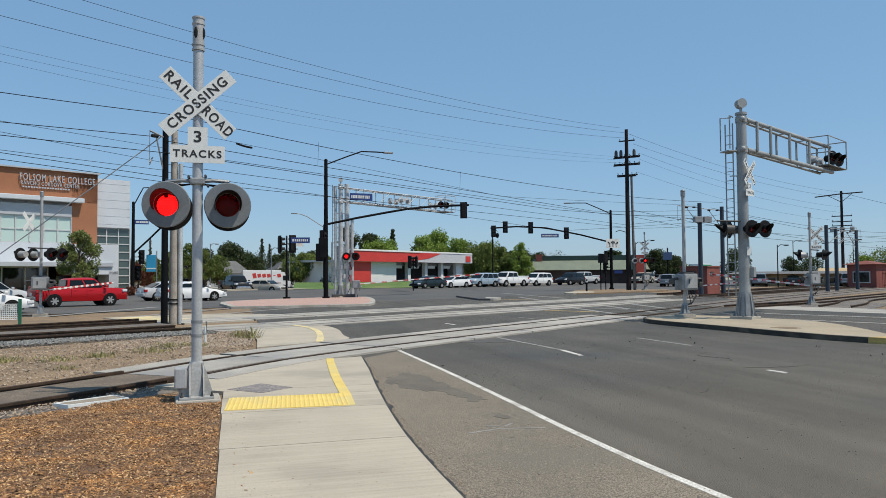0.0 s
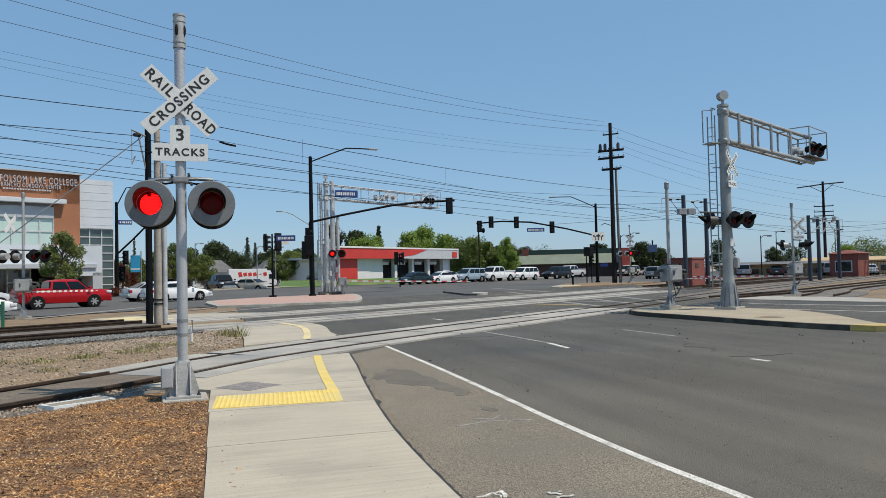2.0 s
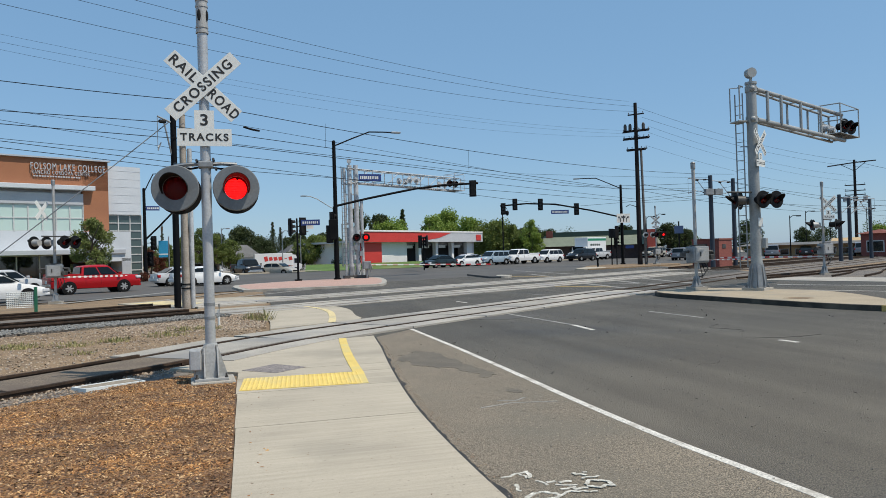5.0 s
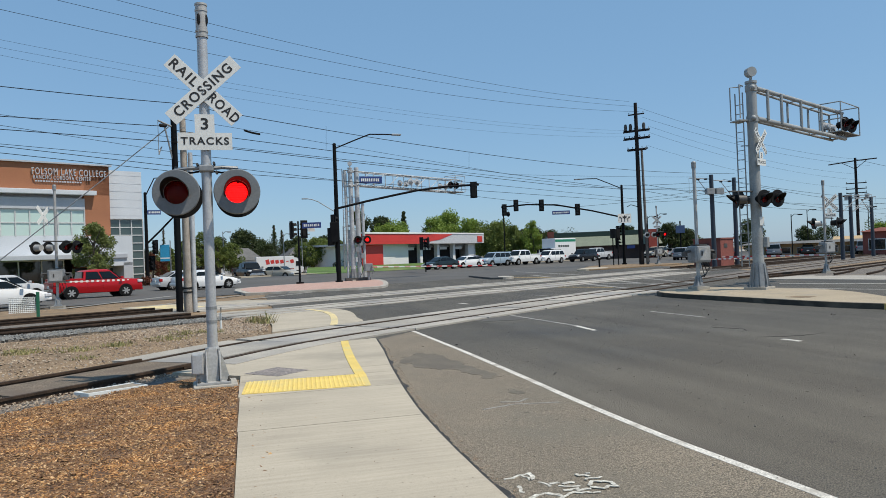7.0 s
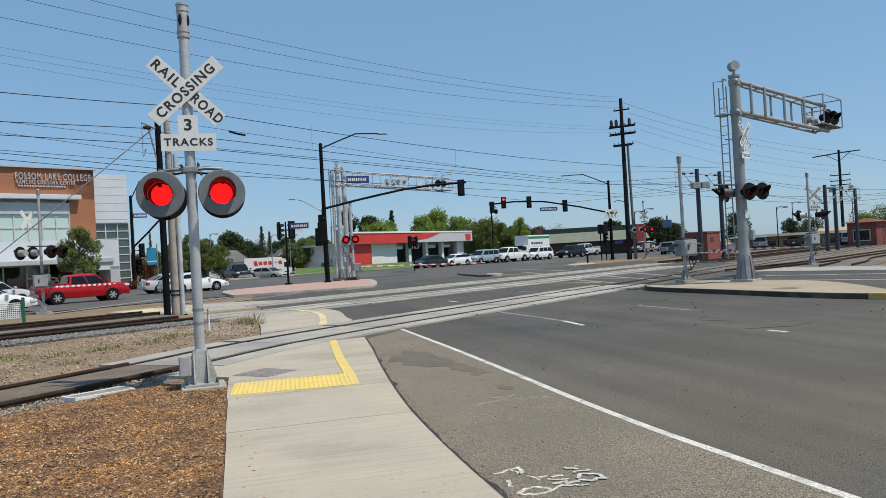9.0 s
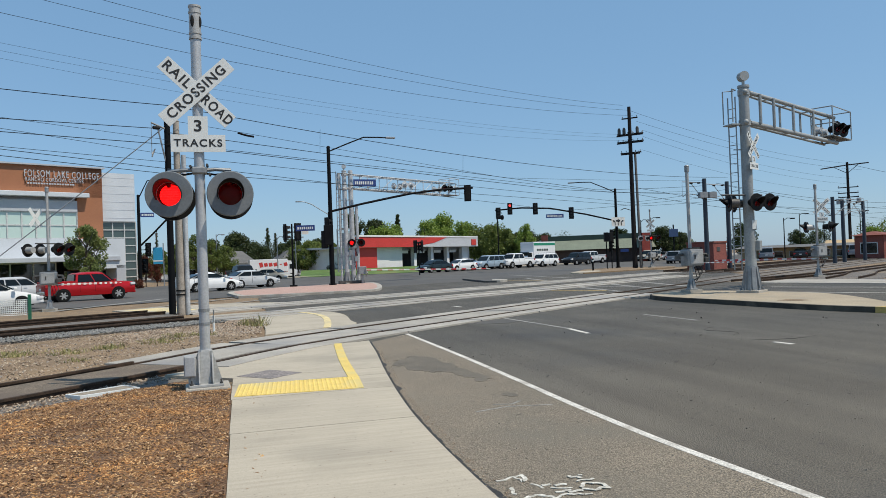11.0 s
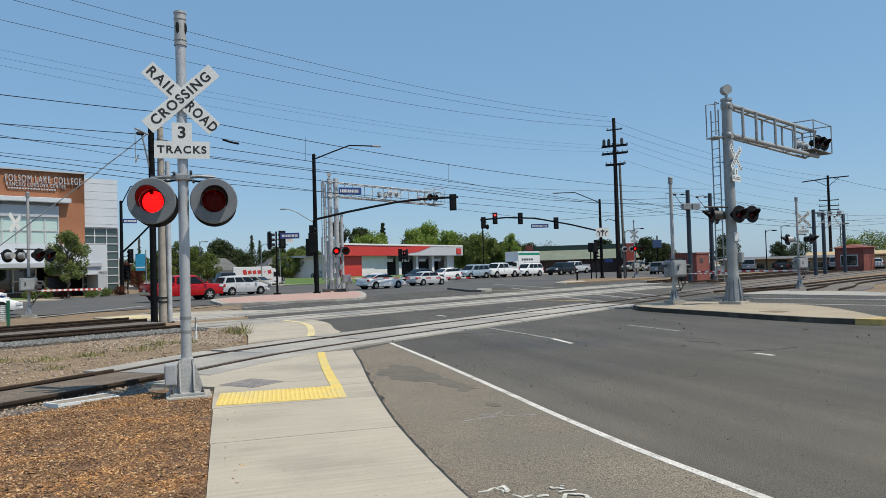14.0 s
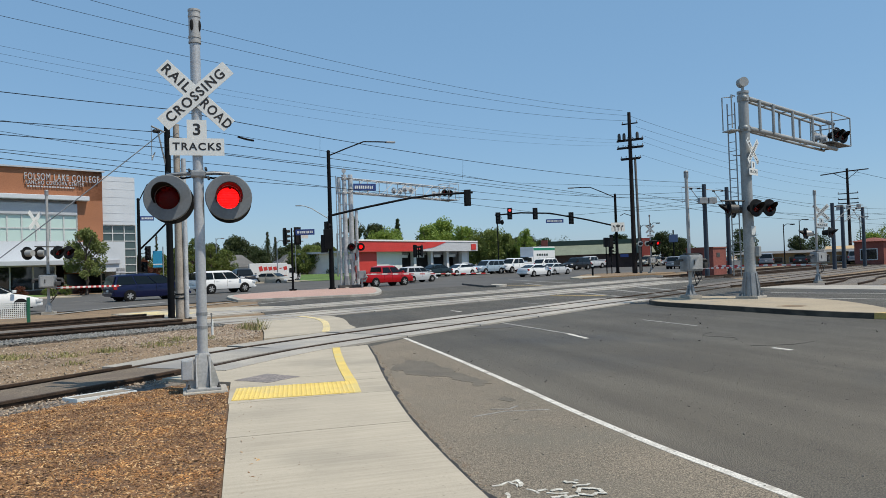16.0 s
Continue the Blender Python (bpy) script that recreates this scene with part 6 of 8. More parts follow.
for x, y in ((38.39, 70.3), (39.15, 70.6)):
    g = thing("signal_post", pose(x, y, 0.12), "black pedestrian signal post on the corner island", "signal post")
    part("post", rod(B(), (0, 0, 0), (0, 0, 3.8), 0.06, n=10), BLACK_POLE, g)
    part("signal_head", box(B(), 0, 0, 3.4, 0.45, 0.35, 1.0, bevel=0.04), BLACK, g)
    part("push_button_box", box(B(), 0, -0.1, 1.1, 0.2, 0.15, 0.3, bevel=0.02), BLACK, g)
g = thing("signal_post", pose(18.3, 73.5, 0.2), "short black post with small signal heads before the shop", "signal post")
part("post", rod(B(), (0, 0, 0), (0, 0, 3.4), 0.07, n=10), BLACK_POLE, g)
for dx in (-0.35, 0.35):
    traffic_head(g, pose(dx, 0, 3.0, 0, 0, 120 if dx < 0 else -120))
g = thing("street_lamp", pose(34.2, 92.5, 0.2), "black street lamp with hanging lantern behind the queue", "street lamp")
part("post", rod(B(), (0, 0, 0), (0, 0, 8.2), 0.1, 0.07, n=10), BLACK_POLE, g)
bm = B()
tube(bm, [(0, 0, 7.6), (0.4, 0, 7.9), (0.7, 0, 7.5)], 0.04)
ball(bm, (0.7, 0, 7.0), 0.3, s=(0.8, 0.8, 1.2))
part("lantern", bm, BLACK_POLE, g)
g = thing("bollard", pose(33.5, 64.2, 0.1), "short dark post on the corner island", "bollard")
part("post", rod(B(), (0, 0, 0), (0, 0, 1.2), 0.09, n=10), BLACK_POLE, g)
part("collar", rod(B(), (0, 0, 0.9), (0, 0, 1.02), 0.1, n=10), SIGN_WHITE, g)


# ---- utility poles and catenary ----
def cross_arm(parent, z, w, yaw, material, insul=4):
    m = pose(0, 0, z, 0, 0, yaw)
    arm = part("cross_arm", box(B(), 0, 0.12, 0, w, 0.11, 0.13, bevel=0.01), material, parent, m=m)
    for i in range(insul):
        x = -w / 2 + 0.1 + (w - 0.2) * i / max(1, insul - 1)
        bm = B()
        rod(bm, (x, 0.12, 0.06), (x, 0.12, 0.2), 0.03, n=8)
        ball(bm, (x, 0.12, 0.22), 0.055, 8, 6)
        part("insulator", bm, GALV, arm)


def utility_pole(x, y, h, label, arms, material=None, r=0.19, lean=(0, 0)):
    g = thing("utility_pole", pose(x, y, -0.03, lean[0], lean[1], 0), label, "utility pole")
    part("pole", rod(B(), (0, 0, 0), (0, 0, h), r, r * 0.65, n=14), material or TARPOLE, g, smooth=True)
    for z, w, yaw, n in arms:
        cross_arm(g, z, w, yaw, TARPOLE, n)
    return g


g = utility_pole(40.6, 68.3, 17.3, "tall dark wooden utility pole with crossarms and cables", [(16.1, 1.7, -45, 2), (14.4, 2.8, -45, 6), (14.25, 2.8, 135, 4), (13.6, 2.8, -45, 6), (13.45, 2.8, 135, 4), (12.4, 2.2, -45, 5), (12.25, 2.0, 135, 3)], None, 0.27)
bm = B()
rod(bm, (0.5, -0.36, 0), (0.36, -0.28, 12.4), 0.15, 0.12, n=8)
part("riser_conduit", bm, mat("grey_pole_wood", (0.17, 0.155, 0.14), (0.12, 0.11, 0.10), rough=0.9, scale=3, fine=30), g, "grey cable riser beside the pole")
for dx in (-1.3, -0.7, 0.9):
    bm = B()
    rod(bm, (dx * 0.62, -dx * 0.62, 14.45), (dx * 0.62, -dx * 0.62, 14.95), 0.17, n=10)
    ball(bm, (dx * 0.62, -dx * 0.62, 15.0), 0.15, 8, 6)
    part("transformer_pot", bm, STEEL_DARK, g)
bm = B()
tube(bm, [(0, 0, 6.2), (-0.9, 0.2, 6.5), (-1.3, 0.3, 6.3)], 0.04)
part("bracket", bm, TARPOLE, g)
g = utility_pole(84.4, 83.5, 13.6, "dark wooden utility pole with transformer bank", [(10.0, 2.6, -45, 3), (9.2, 2.6, -45, 3), (8.6, 2.6, -45, 3)], None, 0.24)
bm = B()
tube(bm, [(-2.4, 2.4, 12.9), (0, 0, 13.2), (1.9, -1.9, 13.3)], 0.09)
rod(bm, (-1.2, 1.2, 13.0), (0, 0, 12.0), 0.04, n=6)
rod(bm, (1.0, -1.0, 13.2), (0, 0, 12.0), 0.04, n=6)
part("top_arm", bm, TARPOLE, g)
for dx in (-0.9, 0.0, 0.9):
    bm = B()
    rod(bm, (dx, -dx, 7.7), (dx, -dx, 8.4), 0.3, n=12)
    part("transformer_pot", bm, GALV, g)


def catenary_pole(x, y, h, side, label, reach=3.0, material=None, r=0.19):
    g = thing("catenary_pole", pose(x, y, -0.03), label, "catenary pole")
    part("pole", rod(B(), (0, 0, 0), (0, 0, h), r, r * 0.85, n=14), material or BLACK_POLE, g, smooth=True)
    d = Vector((math.cos(radians(side)), math.sin(radians(side)), 0))
    bm = B()
    rod(bm, (0, 0, h - 0.35), tuple(d * reach + Vector((0, 0, h - 0.15))), 0.035, n=8)
    part("bracket_arm", bm, GALV, g, "catenary bracket arm")
    bm = B()
    rod(bm, (0, 0, h - 1.9), tuple(d * reach * 0.62 + Vector((0, 0, h - 0.25))), 0.03, n=8)
    part("bracket_stay", bm, GALV, g)
    bm = B()
    tube(bm, [tuple(d * 0.6 + Vector((0, 0, h - 1.3))), tuple(d * reach * 0.8 + Vector((0, 0, h - 1.1))), tuple(d * reach + Vector((0, 0, h - 1.4)))], 0.025)
    rod(bm, tuple(d * reach + Vector((0, 0, h - 0.2))), tuple(d * reach + Vector((0, 0, h - 1.4))), 0.012, n=5)
    part("registration_arm", bm, GALV, g)
    for r in (0.35, reach * 0.55):
        bm = B()
        p = d * r + Vector((0, 0, h - 0.32))
        for k in range(3):
            ball(bm, p + d * 0.07 * k, 0.07, 8, 6)
        part("insulator", bm, BLACK, g)
    return g


catenary_pole(-2.35, 28.4, 7.25, 211, "black steel catenary pole beside the middle track", 0.6, None, 0.125)
g = utility_pole(-2.06, 28.72, 7.3, "weathered grey wooden pole strapped beside a black pole", [], WOODPOLE, 0.17)
for z in (0.75, 0.9):
    part("strap", rod(B(), (0, 0, z), (0, 0, z + 0.05), 0.185, n=14), BLACK, g)
part("meter_box", box(B(), 0.28, -0.1, 4.3, 0.2, 0.25, 0.5, bevel=0.02), GALV, g)
part("conduit", rod(B(), (0.235, -0.06, 0.02), (0.235, -0.06, 6.0), 0.085, n=12), STEEL_WHITE, g, "pale conduit up the pole", smooth=True)
catenary_pole(36.4, 50.2, 7.5, 150, "blue-grey catenary pole beside the east tracks", 1.7, BLUE_POLE)
catenary_pole(40.9, 53.3, 7.6, 170, "blue-grey catenary pole beside the east tracks", 2.0, BLUE_POLE)
catenary_pole(54.0, 55.3, 6.3, 10, "blue-grey catenary pole near the brick building", 4.5, BLUE_POLE)
catenary_pole(57.4, 57.6, 6.3, 15, "blue-grey catenary pole near the brick building", 4.5, BLUE_POLE)
catenary_pole(64.0, 61.5, 6.3, 200, "blue-grey catenary pole far along the tracks", 3.5, BLUE_POLE)
g = thing("equipment_box", pose(36.3, 50.0, 5.9), "grey equipment boxes mounted on the catenary pole", "equipment box")
part("mounting_bar", box(B(), 0.1, 0.0, 0.2, 1.5, 0.4, 0.08), STEEL_DARK, g, "dark bar clamped to the pole")
for dx in (-0.5, 0.5):
    part("cabinet", box(B(), dx * 0.85, -0.3, 0.2, 0.72, 0.35, 0.48, bevel=0.03), GALV, g)


def wire(a, b, sag, r, s0=-0.45, s1=1.0, n=22, label="thin black overhead wire crossing the sky", material=None):
    a, b = Vector(a), Vector(b)
    pts = []
    for i in range(n + 1):
        s = s0 + (s1 - s0) * i / n
        p = a + (b - a) * s
        p.z -= 4 * sag * s * (1 - s)
        pts.append(p)
    return tagged(part("overhead_wire", tube(B(), pts, r, 5), material or WIRE), label, "wire", "overhead wires")


wire((-6.09, 41.31, 16.0), (39.46, 67.61, 17.25), 0.83, 0.012)
wire((-8.63, 39.85, 15.33), (40.6, 68.3, 16.9), 0.92, 0.012)
wire((-10.81, 38.59, 14.3), (40.9, 68.1, 16.3), 1.07, 0.012)
wire((-8.0, 40.21, 12.72), (40.97, 68.48, 14.33), 0.88, 0.006)
wire((-9.59, 39.29, 12.41), (41.35, 68.71, 14.01), 0.87, 0.006)
wire((-10.86, 38.56, 12.1), (40.72, 68.34, 13.7), 1.19, 0.006)
wire((-7.17, 25.35, 7.55), (-2.30, 28.28, 7.75), 0.02, 0.014, -0.6, 1.0, label="catenary messenger wire above the middle track")
wire((-2.30, 28.28, 7.75), (42.45, 55.17, 8.16), 0.75, 0.014, 0.0, 1.0, label="catenary messenger wire above the middle track")
wire((-7.19, 25.34, 6.61), (-2.66, 28.06, 6.85), 0.0, 0.013, -0.6, 1.0, label="catenary contact wire above the middle track")
wire((-6.37, 25.83, 6.63), (-2.30, 28.28, 6.47), 0.0, 0.007, -0.6, 1.0, label="catenary contact wire above the middle track")
wire((-7.20, 25.33, 6.20), (-2.31, 28.27, 6.30), 0.0, 0.013, -0.6, 1.0, label="catenary contact wire above the middle track")
wire((-8.74, 30.75, 7.32), (-2.81, 34.31, 6.83), 0.0, 0.009, -0.5, 1.0, label="catenary wire above the far track")
wire((-8.75, 30.74, 6.61), (-2.82, 34.31, 6.50), 0.0, 0.01, -0.5, 1.0, label="catenary wire above the far track")
wire((-8.76, 30.74, 6.52), (-2.83, 34.30, 6.20), 0.0, 0.013, -0.5, 1.0, label="catenary wire above the far track")
wire((-8.76, 30.74, 6.27), (-2.84, 34.30, 5.97), 0.0, 0.013, -0.5, 1.0, label="catenary wire above the far track")
wire((-2.46, 28.18, 7.22), (12.51, 37.18, 6.36), 0.0, 0.008, 0.0, 1.15, label="catenary contact wire above the middle track")
wire((-2.29, 28.28, 6.74), (17.40, 40.12, 6.17), 0.0, 0.013, 0.0, 1.3, label="catenary contact wire above the middle track")
wire((-2.30, 28.27, 6.34), (19.44, 41.34, 5.98), 0.0, 0.01, 0.0, 1.25, label="catenary contact wire above the middle track")
wire((-2.31, 28.27, 6.30), (9.13, 35.15, 6.04), 0.0, 0.013, 0.0, 1.9, label="catenary contact wire above the middle track")
wire((-2.81, 34.31, 6.78), (26.95, 52.20, 6.18), 0.0, 0.012, 0.0, 1.2, label="catenary wire above the far track")
wire((-2.82, 34.31, 6.43), (15.09, 45.07, 5.54), 0.0, 0.012, 0.0, 1.5, label="catenary wire above the far track")
wire((-2.84, 34.30, 6.07), (26.93, 52.18, 5.87), 0.0, 0.013, 0.0, 1.25, label="catenary wire above the far track")
wire((14.76, 38.53, 6.23), (36.4, 50.2, 7.3), 0.05, 0.008, 0.0, 1.0, label="catenary contact wire above the middle track")
wire((23.31, 43.67, 6.00), (36.4, 50.2, 6.9), 0.05, 0.013, 0.0, 1.0, label="catenary contact wire above the middle track")
wire((24.88, 44.61, 5.89), (36.4, 50.2, 6.5), 0.05, 0.01, 0.0, 1.0, label="catenary contact wire above the middle track")
wire((19.43, 41.34, 5.81), (36.4, 50.2, 6.2), 0.05, 0.013, 0.0, 1.0, label="catenary contact wire above the middle track")
wire((32.90, 55.78, 6.06), (41.0, 53.4, 6.9), 0.05, 0.012, 0.0, 1.0, label="catenary wire above the far track")
wire((24.05, 50.45, 5.10), (41.0, 53.4, 6.4), 0.05, 0.012, 0.0, 1.0, label="catenary wire above the far track")
wire((34.37, 56.65, 5.82), (41.0, 53.4, 6.0), 0.05, 0.013, 0.0, 1.0, label="catenary wire above the far track")
wire((40.6, 68.3, 16.9), (84.4, 83.5, 13.4), 0.9, 0.013, 0.0, 1.0)
wire((41.2, 68.0, 15.7), (85.6, 82.2, 12.3), 0.9, 0.012, 0.0, 1.0)
wire((41.7, 67.4, 14.6), (84.6, 83.2, 11.2), 0.9, 0.010, 0.0, 1.0)
wire((41.6, 67.5, 14.0), (84.6, 83.2, 10.4), 0.9, 0.010, 0.0, 1.0)
wire((41.5, 67.6, 12.6), (84.6, 83.2, 9.2), 0.9, 0.010, 0.0, 1.0)
wire((40.9, 68.0, 8.6), (84.6, 83.2, 6.9), 0.7, 0.02, 0.0, 1.6)
wire((40.9, 68.0, 7.9), (84.6, 83.2, 6.1), 0.7, 0.02, 0.0, 1.6)
wire((40.9, 53.3, 7.2), (84.0, 78.5, 6.6), 0.3, 0.015, 0.0, 1.6)
wire((36.4, 50.2, 6.0), (84.0, 76.5, 5.0), 0.2, 0.015, 0.0, 1.6)
wire((37.5, 50.2, 7.1), (84.0, 74.5, 7.0), 0.5, 0.015, 0.0, 1.6)
wire((84.4, 83.5, 13.4), (140, 105, 13.0), 0.9, 0.025, 0.0, 1.5)
wire((3.67, 31.86, 7.62), (3.63, 31.84, 6.57), 0.0, 0.006, 0.0, 1.0, label="thin dropper between catenary wires")
wire((11.77, 36.73, 7.28), (11.71, 36.70, 6.22), 0.0, 0.006, 0.0, 1.0, label="thin dropper between catenary wires")
# the long stay from the catenary pole down to the verge
wire((-7.85, 27.20, 2.15), (-2.48, 28.30, 6.91), 0.03, 0.019, -0.08, 1.0, label="taut grey steel stay cable of the catenary pole", material=GALV)
wire((0.18, 29.76, 7.03), (0.79, 30.14, 6.95), 0.02, 0.045, 0.0, 1.0, label="black section insulator on the catenary wire")

# ---- small things beside the tracks ----
TAN_LID = mat("sandy_lid", (0.32, 0.27, 0.205), (0.25, 0.21, 0.16), rough=0.9, scale=6, fine=40)
g = thing("mesh_fence", pose(-7.45, 29.98, -0.03), "green steel post with a white mesh panel in the verge", "fence")
part("post", box(B(), 0, 0, 0.5, 0.1, 0.1, 1.0, bevel=0.01), GREEN_POST, g)
bm = B()
for i in range(14):
    rod(bm, (-0.95 + i * 0.065, 0, 0.25), (-0.95 + i * 0.065, 0, 0.82), 0.013, n=4)
for i in range(9):
    rod(bm, (-0.98, 0, 0.25 + i * 0.07), (-0.06, 0, 0.25 + i * 0.07), 0.013, n=4)
part("mesh_panel", bm, SIGN_WHITE, g)
tagged(part("marker_stake", rod(B(), (-0.65, 20.04, -0.03), (-0.65, 20.04, 0.43), 0.03, n=8), SIGN_WHITE), "short white plastic marker stake in the gravel", "stake")
g = thing("utility_cover", pose(0, 0, 0), "flat utility cover with white frame lying in the mulch", "utility cover")
part("lid", prism(B(), [(-2.26, 10.86), (-2.07, 10.67), (-1.42, 11.02), (-1.62, 11.3)], -0.04, 0.030), TAN_LID, g, "tan lid")
part("frame", ribbon(B(), [(-2.28, 10.86), (-2.07, 10.64), (-1.39, 11.02), (-1.62, 11.33), (-2.28, 10.86)], 0.04, -0.04, 0.037), SIGN_WHITE, g, "white frame")


# ---- the college ----
def facade_m(s, p, z=0.0):
    v = blvd(s, p, z)
    return pose(v.x, v.y, v.z, 0, 0, UA)


def window_grid(parent, name, s0, s1, z0, z1, cols, rows, y, glass, frame_w=0.1):
    """A glazed opening at depth y: frame, panes."""
    w = part(name, box(B(), (s0 + s1) / 2, y - 0.04, z0, s1 - s0, 0.1, frame_w), MULLION, parent, "white window frame")
    for i in range(cols + 1):
        x = s0 + (s1 - s0) * i / cols
        part("mullion", box(B(), x, y - 0.04, (z0 + z1) / 2, frame_w, 0.12, z1 - z0 + frame_w), MULLION, w)
    for j in range(1, rows + 1):
        z = z0 + (z1 - z0) * j / rows
        part("transom", box(B(), (s0 + s1) / 2, y - 0.04, z, s1 - s0, 0.1, frame_w), MULLION, w)
    for i in range(cols):
        for j in range(rows):
            a, b = s0 + (s1 - s0) * i / cols + frame_w / 2, s0 + (s1 - s0) * (i + 1) / cols - frame_w / 2
            c, d = z0 + (z1 - z0) * j / rows + frame_w / 2, z0 + (z1 - z0) * (j + 1) / rows - frame_w / 2
            part("pane", box(B(), (a + b) / 2, y, (c + d) / 2, b - a, 0.03, d - c), glass, w)
    return w


college = thing("college_building", facade_m(0, 30), "modern college building with terracotta cladding, white panels and glass", "building")
bm = B()
box(bm, -9.25, 6.1, 10.9, 41.5, 12.0, 3.0)            # terracotta top
box(bm, 10.25, 6.1, 7.2, 2.5, 12.0, 10.4)
part("cladding_wall", bm, TERRACOTTA, college, "terracotta coloured cladding")
part("parapet_cap", box(B(), -9.25, 6.0, 12.46, 41.9, 12.4, 0.14), PANEL_GREY, college)
bm = B()
box(bm, -10.5, 6.0, 4.3, 39.0, 11.8, 1.9)
box(bm, -10.5, 6.6, 9.0, 39.0, 11.8, 1.0)
part("spandrel_wall", bm, PANEL_WHITE, college, "white panel bands")
# near-black fill as painted shade behind the glazing; the stair core likewise
part("back_wall", box(B(), -10.5, 8.5, 5.0, 39.0, 8.0, 9.8), INTERIOR_SHADE, college)
part("window_canopy", box(B(), -10.3, -0.1, 9.55, 40.6, 1.1, 0.45, bevel=0.05), PANEL_WHITE, college, "white projecting canopy")
part("entrance_canopy", box(B(), -8.5, -1.0, 3.1, 41.5, 2.6, 0.45, bevel=0.04), PANEL_GREY, college, "pale entrance canopy")
part("clerestory_band", box(B(), -10.3, 0.1, 8.45, 38.6, 0.25, 1.1), PANEL_GREY, college)
window_grid(college, "window_band", -21.0, 9.0, 5.25, 7.85, 24, 2, 0.2, GLASS_BLDG, 0.12)
window_grid(college, "ground_window_band", -21.0, 7.0, 0.5, 2.85, 14, 1, 0.6, GLASS_DARK, 0.12)
part("plinth", box(B(), -10.5, 0.5, 0.25, 39, 0.4, 0.5), BRICK_DARK, college)
# white pylon and glass stair tower
white = part("panel_wall", box(B(), 13.35, 6.4, 9.6, 3.6, 11.0, 5.1), PANEL_WHITE, college, "white horizontal metal panels")
for k in range(6):
    part("panel_joint", box(B(), 13.35, 0.895, 7.4 + k * 0.85, 3.6, 0.02, 0.02), PANEL_GREY, white)
part("low_wall", box(B(), 10.7, -0.6, 3.6, 4.2, 3.0, 3.0), PANEL_WHITE, college)
part("low_wall_leg", box(B(), 12.35, -0.6, 1.2, 0.9, 3.0, 2.4), PANEL_GREY, college)
part("stair_core", box(B(), 13.2, 7.0, 3.6, 2.8, 11.0, 7.0), INTERIOR_SHADE, college)
window_grid(college, "stair_window", 11.6, 15.25, 0.3, 7.0, 3, 8, 1.2, GLASS_STAIR, 0.10)
lettering("sign_lettering", "FOLSOM LAKE COLLEGE", 0.95, PANEL_GREY, college, pose(7.7, -0.06, 11.55, 90, 0, 0), "pale raised letters", width=6.9, depth=0.06)
lettering("sign_lettering", "RANCHO CORDOVA CENTER", 0.55, PANEL_GREY, college, pose(7.0, -0.06, 10.98, 90, 0, 0), "small pale raised letters", width=5.3, depth=0.05)
for k in range(18):
    part("sign_bar", box(B(), 4.6 + k * 0.24, -0.02, 10.62, 0.17, 0.04, 0.14), PANEL_GREY, college)
g = thing("banner", pose(-6.85, 74.5, 0.12), "blue street banner on a slim pole", "banner")
part("post", rod(B(), (0, 0, 0), (0, 0, 4.2), 0.05, n=8), GALV, g)
part("cloth", box(B(), -0.5, 0, 3.0, 0.85, 0.03, 1.6), BANNER, g, "blue printed banner cloth")
part("cloth_stripe", box(B(), -0.5, -0.02, 2.5, 0.85, 0.01, 0.12), SIGN_WHITE, g)

# ---- the repair shop ----
shop = thing("repair_shop", pose(14.6, 93.0, 0.2, 0, 0, 38), "single-storey repair shop with red and white fascia and open bays", "building")
part("main_wall", box(B(), 4.5, 5.0, 1.75, 9.2, 10, 3.5), STUCCO_W, shop, "white stucco wall")
part("red_wall", box(B(), 2.0, -0.1, 1.75, 4.1, 0.3, 3.5), FASCIA_RED, shop, "red painted wall")
# shop back wall in the same painted-shade black
part("back_wall", box(B(), 18, 9.8, 1.75, 19, 0.3, 3.5), INTERIOR_SHADE, shop)
part("end_wall", box(B(), 26.2, 5.0, 1.75, 0.4, 10, 3.5), STUCCO_W, shop)
part("floor_slab", box(B(), 18, 5, 0.05, 18, 10, 0.1), CONCRETE_P, shop)
for s in (9.35, 12.6, 16.65, 20.65, 25.4):
    part("bay_pier", box(B(), s, 0.3, 1.75, 0.6 if s < 25 else 1.9, 0.6, 3.5), STUCCO_W, shop)
for s, w in ((10.95, 2.6), (14.6, 3.4), (18.65, 3.4), (22.6, 3.3)):
    part("bay_door_rolled", box(B(), s, 0.9, 3.2, w, 0.3, 0.4), GALV, shop)
    part("bay_sign", box(B(), s, 0.55, 2.85, w * 0.5, 0.05, 0.4), SIGN_WHITE, shop)
part("roof_slab", box(B(), 13.2, 5.0, 3.6, 28.2, 11, 0.25), FASCIA_GREY, shop)
part("fascia_red", box(B(), 7.0, -0.75, 4.2, 15.0, 0.35, 1.4), FASCIA_RED, shop, "red fascia band")
part("fascia_silver", box(B(), 21.0, -0.78, 4.2, 13.1, 0.35, 1.4), FASCIA_GREY, shop, "silver fascia band")
bm = B()
prism(bm, [(7.0, 3.5), (11.0, 3.5), (16, 4.1), (19.2, 4.9), (14.4, 4.9)], -0.02, 0.02)
part("fascia_swoop", bm, FASCIA_RED, shop, "red swoosh on the fascia", m=pose(0, -0.98, 0, 90, 0, 0))
bm = B()
prism(bm, [(7.2, 3.52), (10.0, 3.52), (14.5, 4.1), (14.6, 3.52)], -0.02, 0.02)
part("fascia_curve", bm, FASCIA_GREY, shop, m=pose(0, -0.96, 0, 90, 0, 0))
part("fascia_cap", box(B(), 13.4, -0.72, 4.98, 28.2, 0.6, 0.22, bevel=0.03), STUCCO_W, shop)
